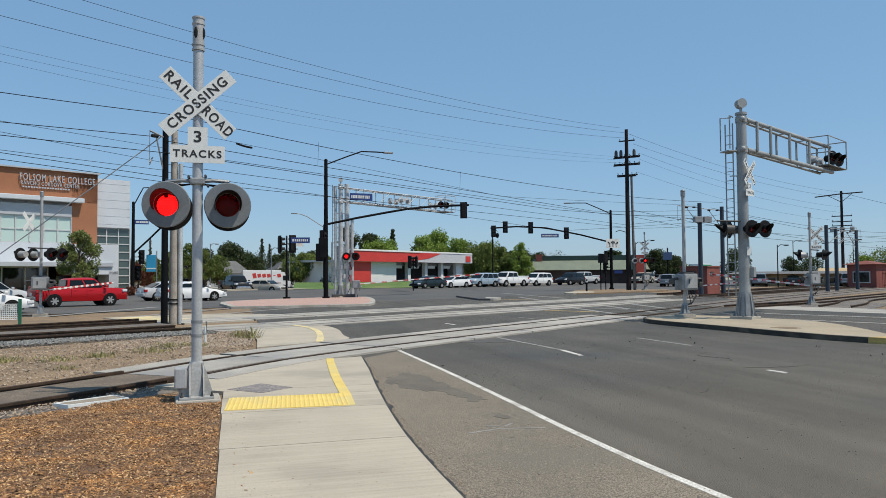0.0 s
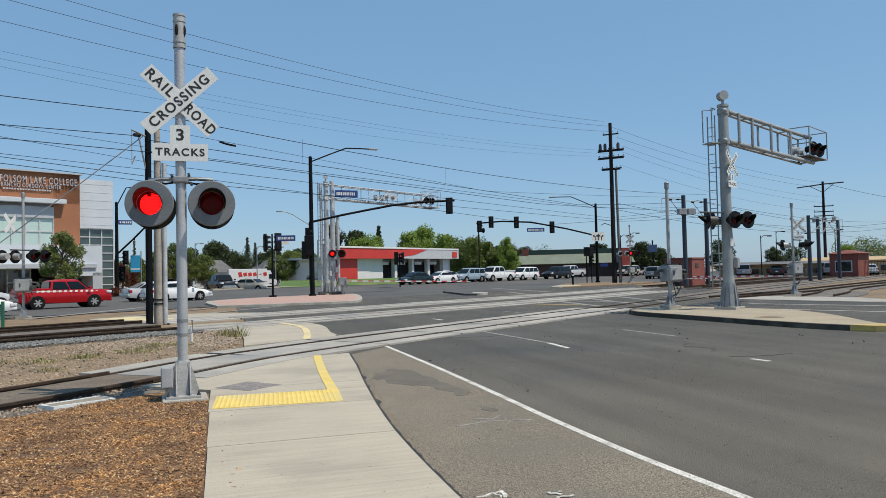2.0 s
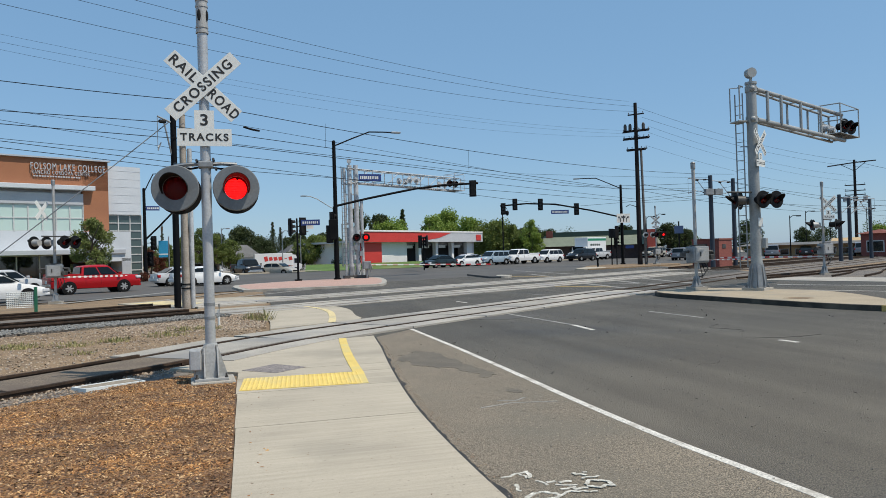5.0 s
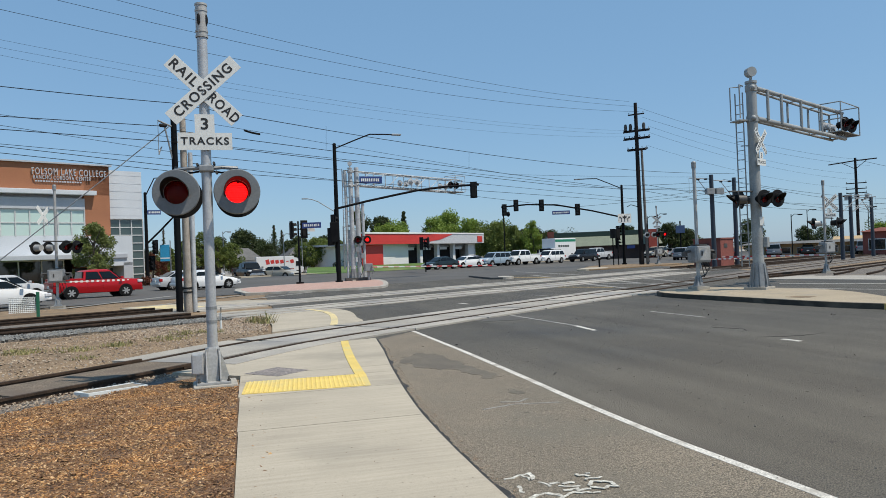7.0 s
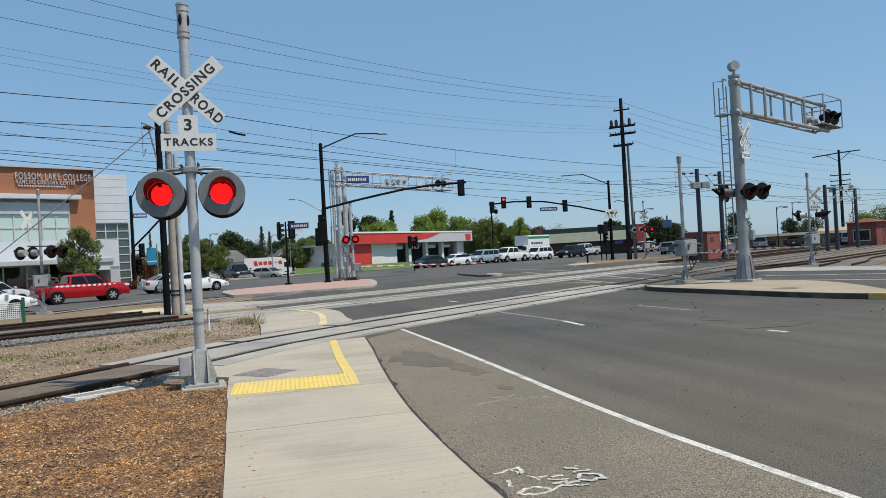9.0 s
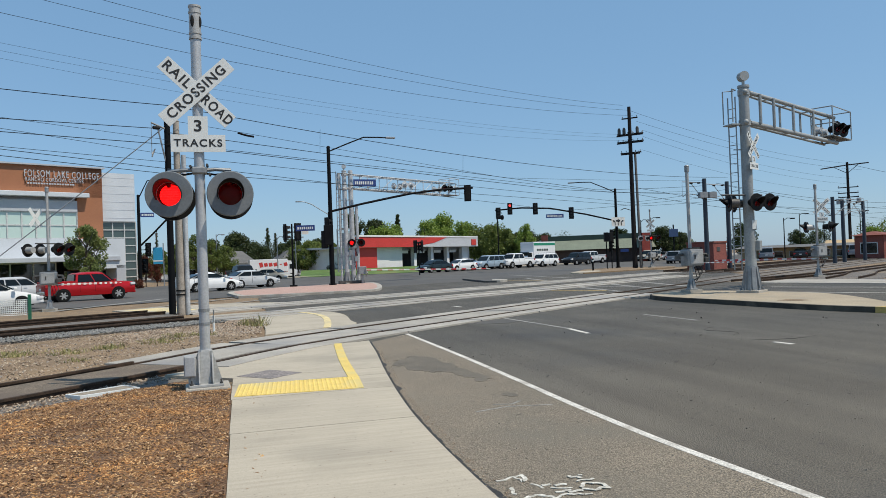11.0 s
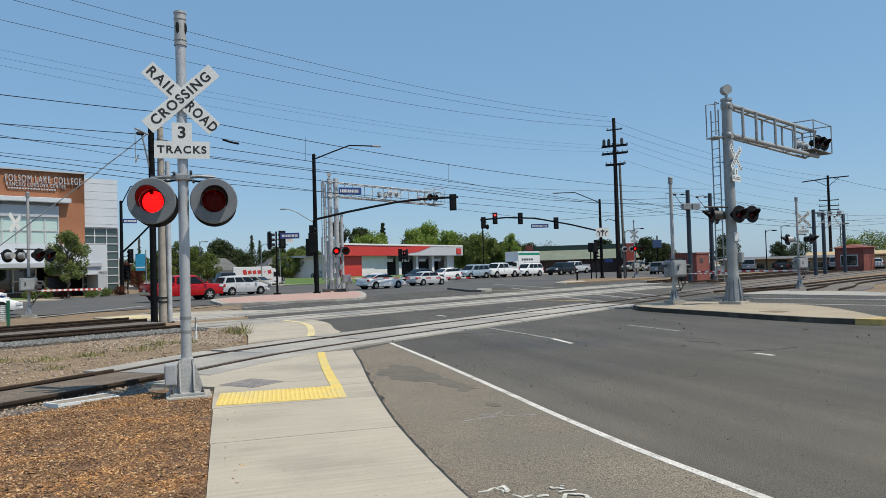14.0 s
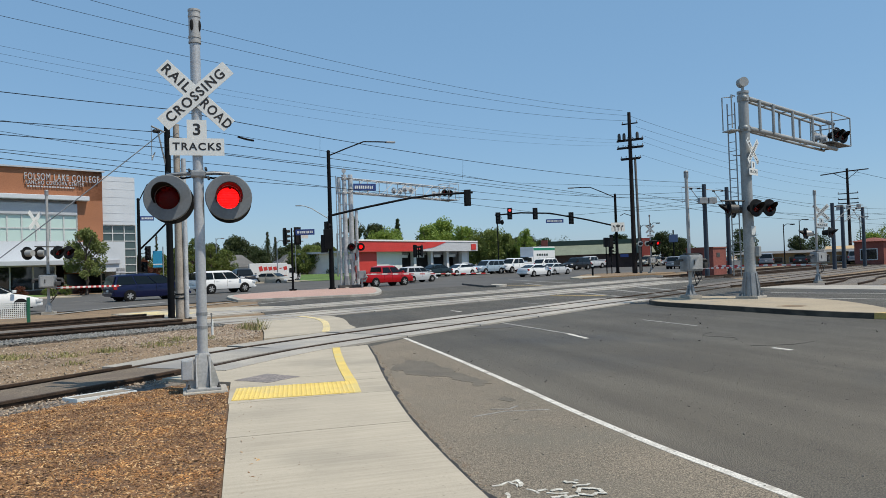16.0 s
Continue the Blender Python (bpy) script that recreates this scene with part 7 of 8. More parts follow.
part("fascia_end", box(B(), 26.3, -0.99, 4.15, 1.3, 0.1, 0.9), FASCIA_RED, shop)
part("roof_vent", box(B(), 3, 4, 4.6, 1.2, 1.2, 2.0), GALV, shop)
# added black sheets over back and floor: bay shade given as colour
part("bay_interior", box(B(), 17.5, 2.6, 1.7, 16.0, 0.2, 3.3), INTERIOR_SHADE, shop, "near-black sheet standing in for the shade inside the bays")
part("bay_floor", box(B(), 17.5, 1.5, 0.12, 16.0, 2.6, 0.06), INTERIOR_SHADE, shop)

# ---- restaurant and other far buildings ----
def low_building(name, x, y, yaw, w, d, h, wall, roof, label, roof_h=1.8, over=0.8, doors=4, hip=True):
    g = thing(name, pose(x, y, 0.0, 0, 0, yaw), label, "building")
    part("wall", box(B(), 0, d / 2, h / 2, w, d, h), wall, g)
    bm = B()
    lo = [bm.verts.new(v) for v in ((-w / 2 - over, -over, h), (w / 2 + over, -over, h), (w / 2 + over, d + over, h), (-w / 2 - over, d + over, h))]
    k = 1.6 if hip else 0.0
    hi = [bm.verts.new(v) for v in ((-w / 2 + k, d * 0.25, h + roof_h), (w / 2 - k, d * 0.25, h + roof_h), (w / 2 - k, d * 0.75, h + roof_h), (-w / 2 + k, d * 0.75, h + roof_h))]
    bm.faces.new(lo[::-1])
    bm.faces.new(hi)
    for i in range(4):
        j = (i + 1) % 4
        bm.faces.new((lo[i], lo[j], hi[j], hi[i]))
    part("roof", bm, roof, g)
    for i in range(doors):
        s = -w / 2 + w * (i + 0.5) / doors
        wd = part("window", box(B(), s, -0.03, h * 0.45, w / doors * 0.6, 0.08, h * 0.5), MULLION, g)
        part("pane", box(B(), s, -0.08, h * 0.45, w / doors * 0.54, 0.03, h * 0.42), GLASS_DARK, wd)
    return g


g = low_building("restaurant", 58.0, 111.0, -28, 19, 12, 2.6, BRICK_DARK, ROOF_GREEN, "low restaurant with sage green roof and red end wall", 2.0, 0.8, 0, False)
part("fascia", box(B(), 0.5, 2.6, 4.55, 16.5, 0.5, 1.1), ROOF_DKGREEN, g, "dark green roof fascia")
part("end_tower", box(B(), 8.7, 0.4, 2.5, 1.6, 4.0, 5.0), mat("red_tower_stucco", (0.42, 0.075, 0.05), (0.36, 0.065, 0.045), rough=0.8, scale=0.8, fine=12), g, "red end tower")
part("tower_cap", box(B(), -8.2, 2.6, 4.75, 1.1, 1.0, 1.2), BRICK_RED, g)
part("wall_sign", box(B(), 5.2, -1.0, 2.2, 1.3, 0.1, 0.5), SIGN_BLUE, g)
g = thing("brick_hut", pose(37.8, 53.1, 0.0, 0, 0, -62), "small red brick equipment hut beside the tracks", "hut")
part("wall", box(B(), 0, 1.2, 1.15, 2.4, 2.4, 2.3), BRICK_RED, g)
part("roof", box(B(), 0, 1.2, 2.36, 2.52, 2.52, 0.12), ROOF_RED, g)
part("door", box(B(), -0.3, -0.02, 1.0, 0.95, 0.06, 1.95), BRICK_DARK, g)
part("vent", box(B(), 1.21, 0.9, 1.75, 0.04, 0.6, 0.35), STEEL_DARK, g)

g = low_building("brick_building", 71.4, 68.0, -68, 3.2, 3.2, 2.75, BRICK_RED, ROOF_RED, "small red brick building with red roof beside the tracks", 0.45, 0.4, 1)
g = thing("fence", pose(73.0, 66.6, 0.0, 0, 0, -50), "dark metal fence beside the small brick building", "fence")
part("fence_rail", box(B(), 3.0, 0, 1.7, 6.0, 0.05, 0.06), BLACK_POLE, g)
part("fence_rail", box(B(), 3.0, 0, 0.3, 6.0, 0.05, 0.06), BLACK_POLE, g)
for i in range(41):
    part("picket", box(B(), i * 0.15, 0, 0.95, 0.03, 0.03, 1.9), BLACK_POLE, g)
low_building("shop_row", 74.0, 81.5, -42, 15, 9, 1.7, TAN, ROOF_GREY, "low row of shops with grey roof far off", 0.35, 1.2, 8, False)
low_building("shop_row", 84.0, 79.5, -42, 11, 9, 2.0, TAN, TAN, "tan stucco shops with flat parapet far off", 0.5, 0.3, 6, False)
low_building("shop_row", 96.0, 66.0, -50, 14, 9, 2.2, TAN, ROOF_RED, "tan shops with red awnings far off", 0.5, 1.0, 6, False)
for x, y, w, yaw in ((-1.5, 116.0, 8, 5), (-7.0, 119.0, 8, 0), (12.0, 122, 10, 10)):
    low_building("house", x, y, yaw, w, 8, 2.4, PANEL_GREY, ROOF_GREY, "grey house with shingled roof behind trees", 1.9, 0.5, 3)
g = thing("shop_sign", pose(60.9, 91.6, 0.0, 0, 0, -33), "blue pole sign above the car park", "sign")
part("post", rod(B(), (0, 0.2, 0), (0, 0.2, 5.6), 0.1, n=8), BLACK_POLE, g)
part("panel", box(B(), 0, 0, 4.4, 1.25, 0.25, 1.1), mat("faded_blue_panel", (0.09, 0.14, 0.26), (0.08, 0.12, 0.22), rough=0.5), g)
for x, y, h in ((63, 72, 5.2), (78, 86, 6.5), (88, 92, 6.5), (55, 88, 6.5), (98, 84, 7.5), (93, 90, 7.0), (-2.5, 96, 6), (7.5, 98, 5.5), (12, 90, 6), (-4.5, 104, 5.5), (4.6, 88, 5.2), (51, 84, 6)):
    g = thing("street_lamp", pose(x, y, 0.0), "slim dark lamp post in the distance", "street lamp", "distant lamp posts")
    part("post", rod(B(), (0, 0, 0), (0, 0, h), 0.07, 0.05, n=8), BLACK_POLE if x > 40 else GALV, g)
    bm = B()
    tube(bm, [(0, 0, h - 0.3), (0.3, -0.2, h), (0.75, -0.5, h - 0.05)], 0.04)
    box(bm, 0.8, -0.55, h - 0.08, 0.45, 0.3, 0.14)
    part("luminaire", bm, BLACK_POLE if x > 40 else GALV, g)


g = thing("street_lamp", pose(10.54, 86.0, 0.2), "grey street lamp with long curved arm behind the island", "street lamp")
part("post", rod(B(), (0, 0, 0), (0, 0, 7.7), 0.1, 0.08, n=10), BLACK_POLE, g)
part("lamp_arm", tube(B(), [(0, 0, 7.4), (-0.9, 0, 7.95), (-1.9, 0, 8.6), (-2.7, 0, 8.9), (-3.2, 0, 8.95)], 0.05, 8), GALV, g, "curved grey arm", smooth=True)
part("luminaire", box(B(), -3.45, 0, 8.95, 0.7, 0.3, 0.12, bevel=0.03), GALV, g)


# ---- trees ----
def tree(x, y, h, r, leaf, label, kind="round", n=1700, seed=0, z=-0.03, bottom=None):
    rnd = random.Random(seed or int(abs(x * 13 + y * 7)) + 1)
    g = thing("tree", pose(x, y, z, 0, 0, rnd.uniform(0, 360)), label, "tree")
    bottom = h * 0.28 if bottom is None else bottom
    bm = B()
    top = h * (0.95 if kind == "conifer" else 0.7)
    tube(bm, [(0, 0, 0), (0.02 * h, 0, h * 0.2), (-0.01 * h, 0.01 * h, h * 0.45), (0, 0, top)], 0.02 * h + 0.04, 7)
    limbs = []
    for i in range(9):
        a, zz = rnd.uniform(0, 6.28), rnd.uniform(bottom * 0.8, h * 0.7)
        e = Vector((math.cos(a) * r * 0.7, math.sin(a) * r * 0.7, min(h * 0.9, zz + rnd.uniform(0.15, 0.35) * h)))
        if kind != "conifer":
            rod(bm, (0, 0, zz), tuple(e), 0.012 * h, 0.004 * h, n=5)
            limbs.append(e)
    part("trunk", bm, BARK, g)
    clumps = []
    if kind == "round":
        for i in range(38):
            a, q = rnd.uniform(0, 6.28), rnd.uniform(0, 1) ** 0.6
            zz = bottom + (h - bottom) * rnd.uniform(0.08, 0.93)
            t = (zz - bottom) / (h - bottom)
            w = r * math.sin(math.pi * min(0.97, 0.16 + 0.8 * t)) ** 0.7
            clumps.append((Vector((math.cos(a) * w * q * 0.82, math.sin(a) * w * q * 0.82, zz)), r * rnd.uniform(0.2, 0.38)))
        clumps.append((Vector((0, 0, h - r * 0.22)), r * 0.28))
    else:
        for i in range(30):
            t = i / 29
            zz = h * (0.08 + 0.9 * t)
            w = r * (1 - t) ** 0.8 + 0.05
            a = i * 2.4
            clumps.append((Vector((math.cos(a) * w * 0.4, math.sin(a) * w * 0.4, zz)), max(0.16 * r + 0.12 * (1 - t), w * 0.78) * rnd.uniform(0.8, 1.2)))
    verts, faces = [], []
    size = max(0.06, min(0.19, r * 0.058))
    n = int(n * 4.6)
    for i in range(n):
        c, cr = clumps[i % len(clumps)]
        d = Vector((rnd.gauss(0, 1), rnd.gauss(0, 1), rnd.gauss(0, 0.8))).normalized() * cr * rnd.uniform(0.55, 1.08)
        p = c + d
        e1 = Vector((rnd.gauss(0, 1), rnd.gauss(0, 1), rnd.gauss(0, 1))).normalized()
        e2 = e1.cross(Vector((rnd.gauss(0, 1), rnd.gauss(0, 1), rnd.gauss(0, 1)))).normalized()
        s = size * rnd.uniform(0.6, 1.3)
        k = len(verts)
        verts += [p - e1 * s, p + e2 * s * 0.5, p + e1 * s, p - e2 * s * 0.5]
        faces.append((k, k + 1, k + 2, k + 3))
    me = bpy.data.meshes.new("crown")
    me.from_pydata([tuple(v) for v in verts], [], faces)
    me.materials.append(leaf)
    cr = new("crown", me)
    cr.parent = g
    tagged(cr, "uneven leafy crown", kind="stuff")
    return g


T = "broad green tree behind the boulevard"
tree(-12.6, 68.9, 5.7, 1.75, LEAF_Y, "young green street tree before the college", n=2100, z=0.1, bottom=1.3)
tree(-8.8, 77.5, 3.1, 0.85, LEAF_R, "small russet-leaved tree beside the signal pole", n=900, z=0.1, bottom=0.6)
tree(-7.9, 78.6, 2.4, 0.8, LEAF_R, "small russet-leaved tree beside the signal pole", n=700, z=0.1, bottom=0.4)
tree(-5.5, 104.9, 6.4, 1.9, LEAF_A, T)
tree(-0.1, 125.0, 7.4, 3.1, LEAF_B, T, n=2400)
tree(-3.1, 95.0, 5.2, 1.4, LEAF_A, T)
tree(9.1, 99.6, 4.8, 2.1, LEAF_A, T)
tree(11.6, 109.4, 5.6, 1.8, LEAF_B, T)
tree(5.6, 139.9, 9.0, 1.3, LEAF_B, "tall dark conifer on the skyline", "conifer")
tree(7.0, 139.8, 8.0, 1.1, LEAF_B, "tall dark conifer on the skyline", "conifer")
tree(-12.9, 129.4, 8.4, 0.6, LEAF_B, "slim dark cypress on the skyline", "conifer", n=900)
tree(19.4, 123.5, 10.6, 2.4, LEAF_B, T)
tree(24.0, 127.8, 9.4, 3.0, LEAF_B, T, n=2200)
tree(23.7, 117.6, 7.5, 4.2, LEAF_C, T, n=2600)
tree(30.0, 136.7, 10.8, 2.0, LEAF_B, "tall dark pine behind the repair shop", "conifer")
tree(36.7, 129.9, 9.7, 4.4, LEAF_C, T, n=3200)
tree(41.9, 117.8, 7.2, 4.0, LEAF_A, T, n=3000)
tree(46.0, 110.8, 7.2, 2.1, LEAF_C, T, n=2000, bottom=0.8)
tree(60.7, 137.2, 6.2, 2.9, LEAF_B, T)
tree(70.4, 109.3, 6.0, 2.6, LEAF_B, T)
tree(84.7, 123.8, 4.2, 2.4, LEAF_A, T)
tree(107.1, 118.9, 5.2, 1.8, LEAF_B, T)
tree(101.7, 96.2, 4.5, 2.0, LEAF_C, T)
tree(-8.4, 114.7, 5.7, 1.5, LEAF_B, T)
tree(3.3, 120.0, 4.8, 2.0, LEAF_B, T)
tree(-15.7, 129.1, 4.8, 2.0, LEAF_B, T)
tree(6.4, 99.8, 2.7, 1.7, LEAF_B, "dark green shrub on the lawn", bottom=0.1)
tree(13.0, 96.5, 2.0, 1.6, LEAF_B, "dark green shrub on the lawn", bottom=0.1)
tree(69.3, 121.7, 6.2, 2.4, LEAF_B, T)
for x, y, h, r, lf in ((39.5, 123.0, 8.2, 3.8, LEAF_C), (44.0, 114.5, 6.6, 3.0, LEAF_A), (33.0, 126.0, 8.6, 3.4, LEAF_C), (48.5, 118.0, 6.0, 3.0, LEAF_B), (-1.5, 99.0, 4.6, 1.6, LEAF_A), (-3.5, 112.0, 5.8, 2.2, LEAF_B), (-7.0, 101.0, 5.0, 1.7, LEAF_A), (2.2, 131.0, 6.0, 3.0, LEAF_B), (9.0, 128.0, 6.0, 3.2, LEAF_B), (14.0, 116.0, 5.2, 2.4, LEAF_A), (7.8, 101.5, 4.4, 1.6, LEAF_A), (10.6, 104.0, 5.0, 2.0, LEAF_A), (-10.8, 112, 4.6, 2.0, LEAF_A), (75.5, 112.0, 5.0, 2.6, LEAF_B), (65.0, 118.0, 5.2, 2.2, LEAF_B)):
    tree(x, y, h, r, lf, T, n=2000, bottom=0.9)
for k in range(26):
    a = radians(125 - k * 4.6)
    d = 185 + 30 * math.sin(k * 2.3)
    tree(d * math.cos(a), d * math.sin(a), 5.0 + 2.2 * math.sin(k * 1.7) ** 2, 5.5 + 2 * math.sin(k * 1.1), LEAF_B if k % 3 else LEAF_A, "distant tree on the skyline", n=1100, bottom=0.2)
for k in range(14):
    v = blvd(-10 + k * 1.6, 19 + 1.2 * math.sin(k * 2.1))
    tree(v.x, v.y, 0.75 + 0.2 * math.sin(k), 0.7, LEAF_R if k % 3 == 1 else LEAF_A, "low shrub in the verge before the college", n=260, z=0.1, bottom=0.02)


# ---- vehicles ----
def section(x, hw, z0, z1, tuck=0.06):
    """A rounded body section at x: sill, flank, shoulder, top."""
    return [(x, -hw + tuck, z0), (x, -hw, z0 + (z1 - z0) * 0.35), (x, -hw + 0.01, z0 + (z1 - z0) * 0.72), (x, -hw + 0.09, z1), (x, 0, z1 + 0.03),
            (x, hw - 0.09, z1), (x, hw - 0.01, z0 + (z1 - z0) * 0.72), (x, hw, z0 + (z1 - z0) * 0.35), (x, hw - tuck, z0)]


SPECS = {
    # length, width, wheel radius, wheelbase, rear axle x, deck stations (x, half width, bottom, top), cabin (x, z) at belt and roof, belt, roof
    "sedan": dict(L=4.6, W=0.88, R=0.32, wb=2.7, deck=[(-2.3, 0.70, 0.45, 0.72), (-2.22, 0.80, 0.32, 0.95), (-1.5, 0.87, 0.24, 1.0), (0.9, 0.88, 0.22, 0.95), (1.6, 0.86, 0.24, 0.84), (2.15, 0.78, 0.3, 0.68), (2.3, 0.62, 0.4, 0.55)],
                  cab=[(-1.75, 0.97), (-0.85, 1.42), (0.25, 1.44), (1.15, 0.95)]),
    "coupe": dict(L=4.75, W=0.9, R=0.33, wb=2.72, deck=[(-2.37, 0.70, 0.42, 0.78), (-2.25, 0.82, 0.32, 0.98), (-1.5, 0.89, 0.24, 1.0), (0.9, 0.9, 0.22, 0.93), (1.7, 0.87, 0.24, 0.82), (2.2, 0.78, 0.3, 0.66), (2.38, 0.62, 0.4, 0.55)],
                  cab=[(-1.85, 1.0), (-0.7, 1.40), (0.05, 1.42), (1.1, 0.94)]),
    "hatch": dict(L=4.3, W=0.85, R=0.32, wb=2.62, deck=[(-2.1, 0.72, 0.4, 0.8), (-2.05, 0.80, 0.32, 1.0), (-1.3, 0.85, 0.25, 1.04), (0.75, 0.85, 0.24, 1.02), (1.5, 0.72, 0.26, 0.98), (2.0, 0.55, 0.3, 0.82), (2.2, 0.5, 0.38, 0.6)],
                  cab=[(-2.02, 1.0), (-1.7, 1.55), (0.2, 1.6), (1.0, 1.03)]),
    "suv": dict(L=5.0, W=0.99, R=0.37, wb=2.87, deck=[(-2.5, 0.86, 0.5, 0.95), (-2.42, 0.94, 0.42, 1.08), (-1.4, 0.99, 0.36, 1.12), (0.9, 0.99, 0.36, 1.1), (1.7, 0.97, 0.38, 1.06), (2.3, 0.88, 0.42, 0.94), (2.5, 0.74, 0.48, 0.75)],
                cab=[(-2.4, 1.08), (-2.1, 1.74), (0.35, 1.78), (1.15, 1.1)]),
    "van": dict(L=5.1, W=0.98, R=0.34, wb=3.03, deck=[(-2.55, 0.85, 0.45, 0.9), (-2.48, 0.93, 0.34, 1.05), (-1.5, 0.98, 0.28, 1.08), (0.9, 0.98, 0.26, 1.06), (1.75, 0.94, 0.28, 0.98), (2.35, 0.82, 0.32, 0.8), (2.55, 0.66, 0.42, 0.62)],
                cab=[(-2.5, 1.05), (-2.25, 1.70), (0.35, 1.74), (1.7, 1.02)]),
    "pickup": dict(L=5.3, W=0.9, R=0.37, wb=3.2, deck=[(-2.62, 0.86, 0.52, 0.98), (-2.56, 0.89, 0.42, 1.13), (-1.2, 0.9, 0.36, 1.14), (0.9, 0.9, 0.34, 1.13), (1.5, 0.9, 0.36, 1.12), (2.48, 0.86, 0.40, 1.06), (2.65, 0.79, 0.46, 0.92)],
                   cab=[(-0.92, 1.12), (-0.80, 1.71), (0.66, 1.75), (1.38, 1.12)]),
    "truck": dict(L=5.9, W=1.0, R=0.42, wb=3.6, deck=[(-2.95, 0.95, 0.6, 1.05), (-2.9, 0.98, 0.5, 1.25), (-1.0, 1.0, 0.45, 1.25), (1.0, 1.0, 0.42, 1.22), (2.1, 0.99, 0.42, 1.2), (2.8, 0.94, 0.46, 1.1), (2.95, 0.86, 0.55, 0.85)],
                  cab=[(-0.85, 1.24), (-0.7, 1.9), (0.95, 1.92), (1.55, 1.22)]),
}
WHEELS = {}
ROLLING = {}


def wheel(parent, x, y, r, side):
    key = round(r, 2)
    if key not in WHEELS:
        t = B()
        n = 22
        rings = []
        for yy, rr in ((-0.10, r * 0.62), (-0.105, r * 0.9), (-0.07, r), (0.07, r), (0.105, r * 0.9), (0.10, r * 0.62)):
            rings.append([(rr * math.cos(2 * math.pi * k / n), yy, rr * math.sin(2 * math.pi * k / n)) for k in range(n)])
        loft(t, rings)
        tm = bpy.data.meshes.new("tyre")
        t.to_mesh(tm)
        t.free()
        tm.materials.append(TYRE)
        b = B()
        rod(b, (0, -0.108, 0), (0, 0.06, 0), r * 0.16, n=10)
        for k in range(6):
            a = 2 * math.pi * k / 6
            box(b, r * 0.36, -0.098, 0, r * 0.5, 0.03, r * 0.22, m=Matrix.Rotation(a, 4, "Y"))
        rod(b, (0, -0.109, 0), (0, -0.085, 0), r * 0.64, n=22, cap=False)
        rod(b, (0, -0.088, 0), (0, -0.04, 0), r * 0.6, n=22)
        rm = bpy.data.meshes.new("rim")
        b.to_mesh(rm)
        b.free()
        rm.materials.append(RIM)
        WHEELS[key] = (tm, rm)
    tm, rm = WHEELS[key]
    w = again("wheel", tm, parent, pose(x, y, r, 0, 0, 0 if side < 0 else 180))
    again("rim", rm, w)
    ROLLING.setdefault(parent.name, []).append((w, x, y, r, side))
    return w


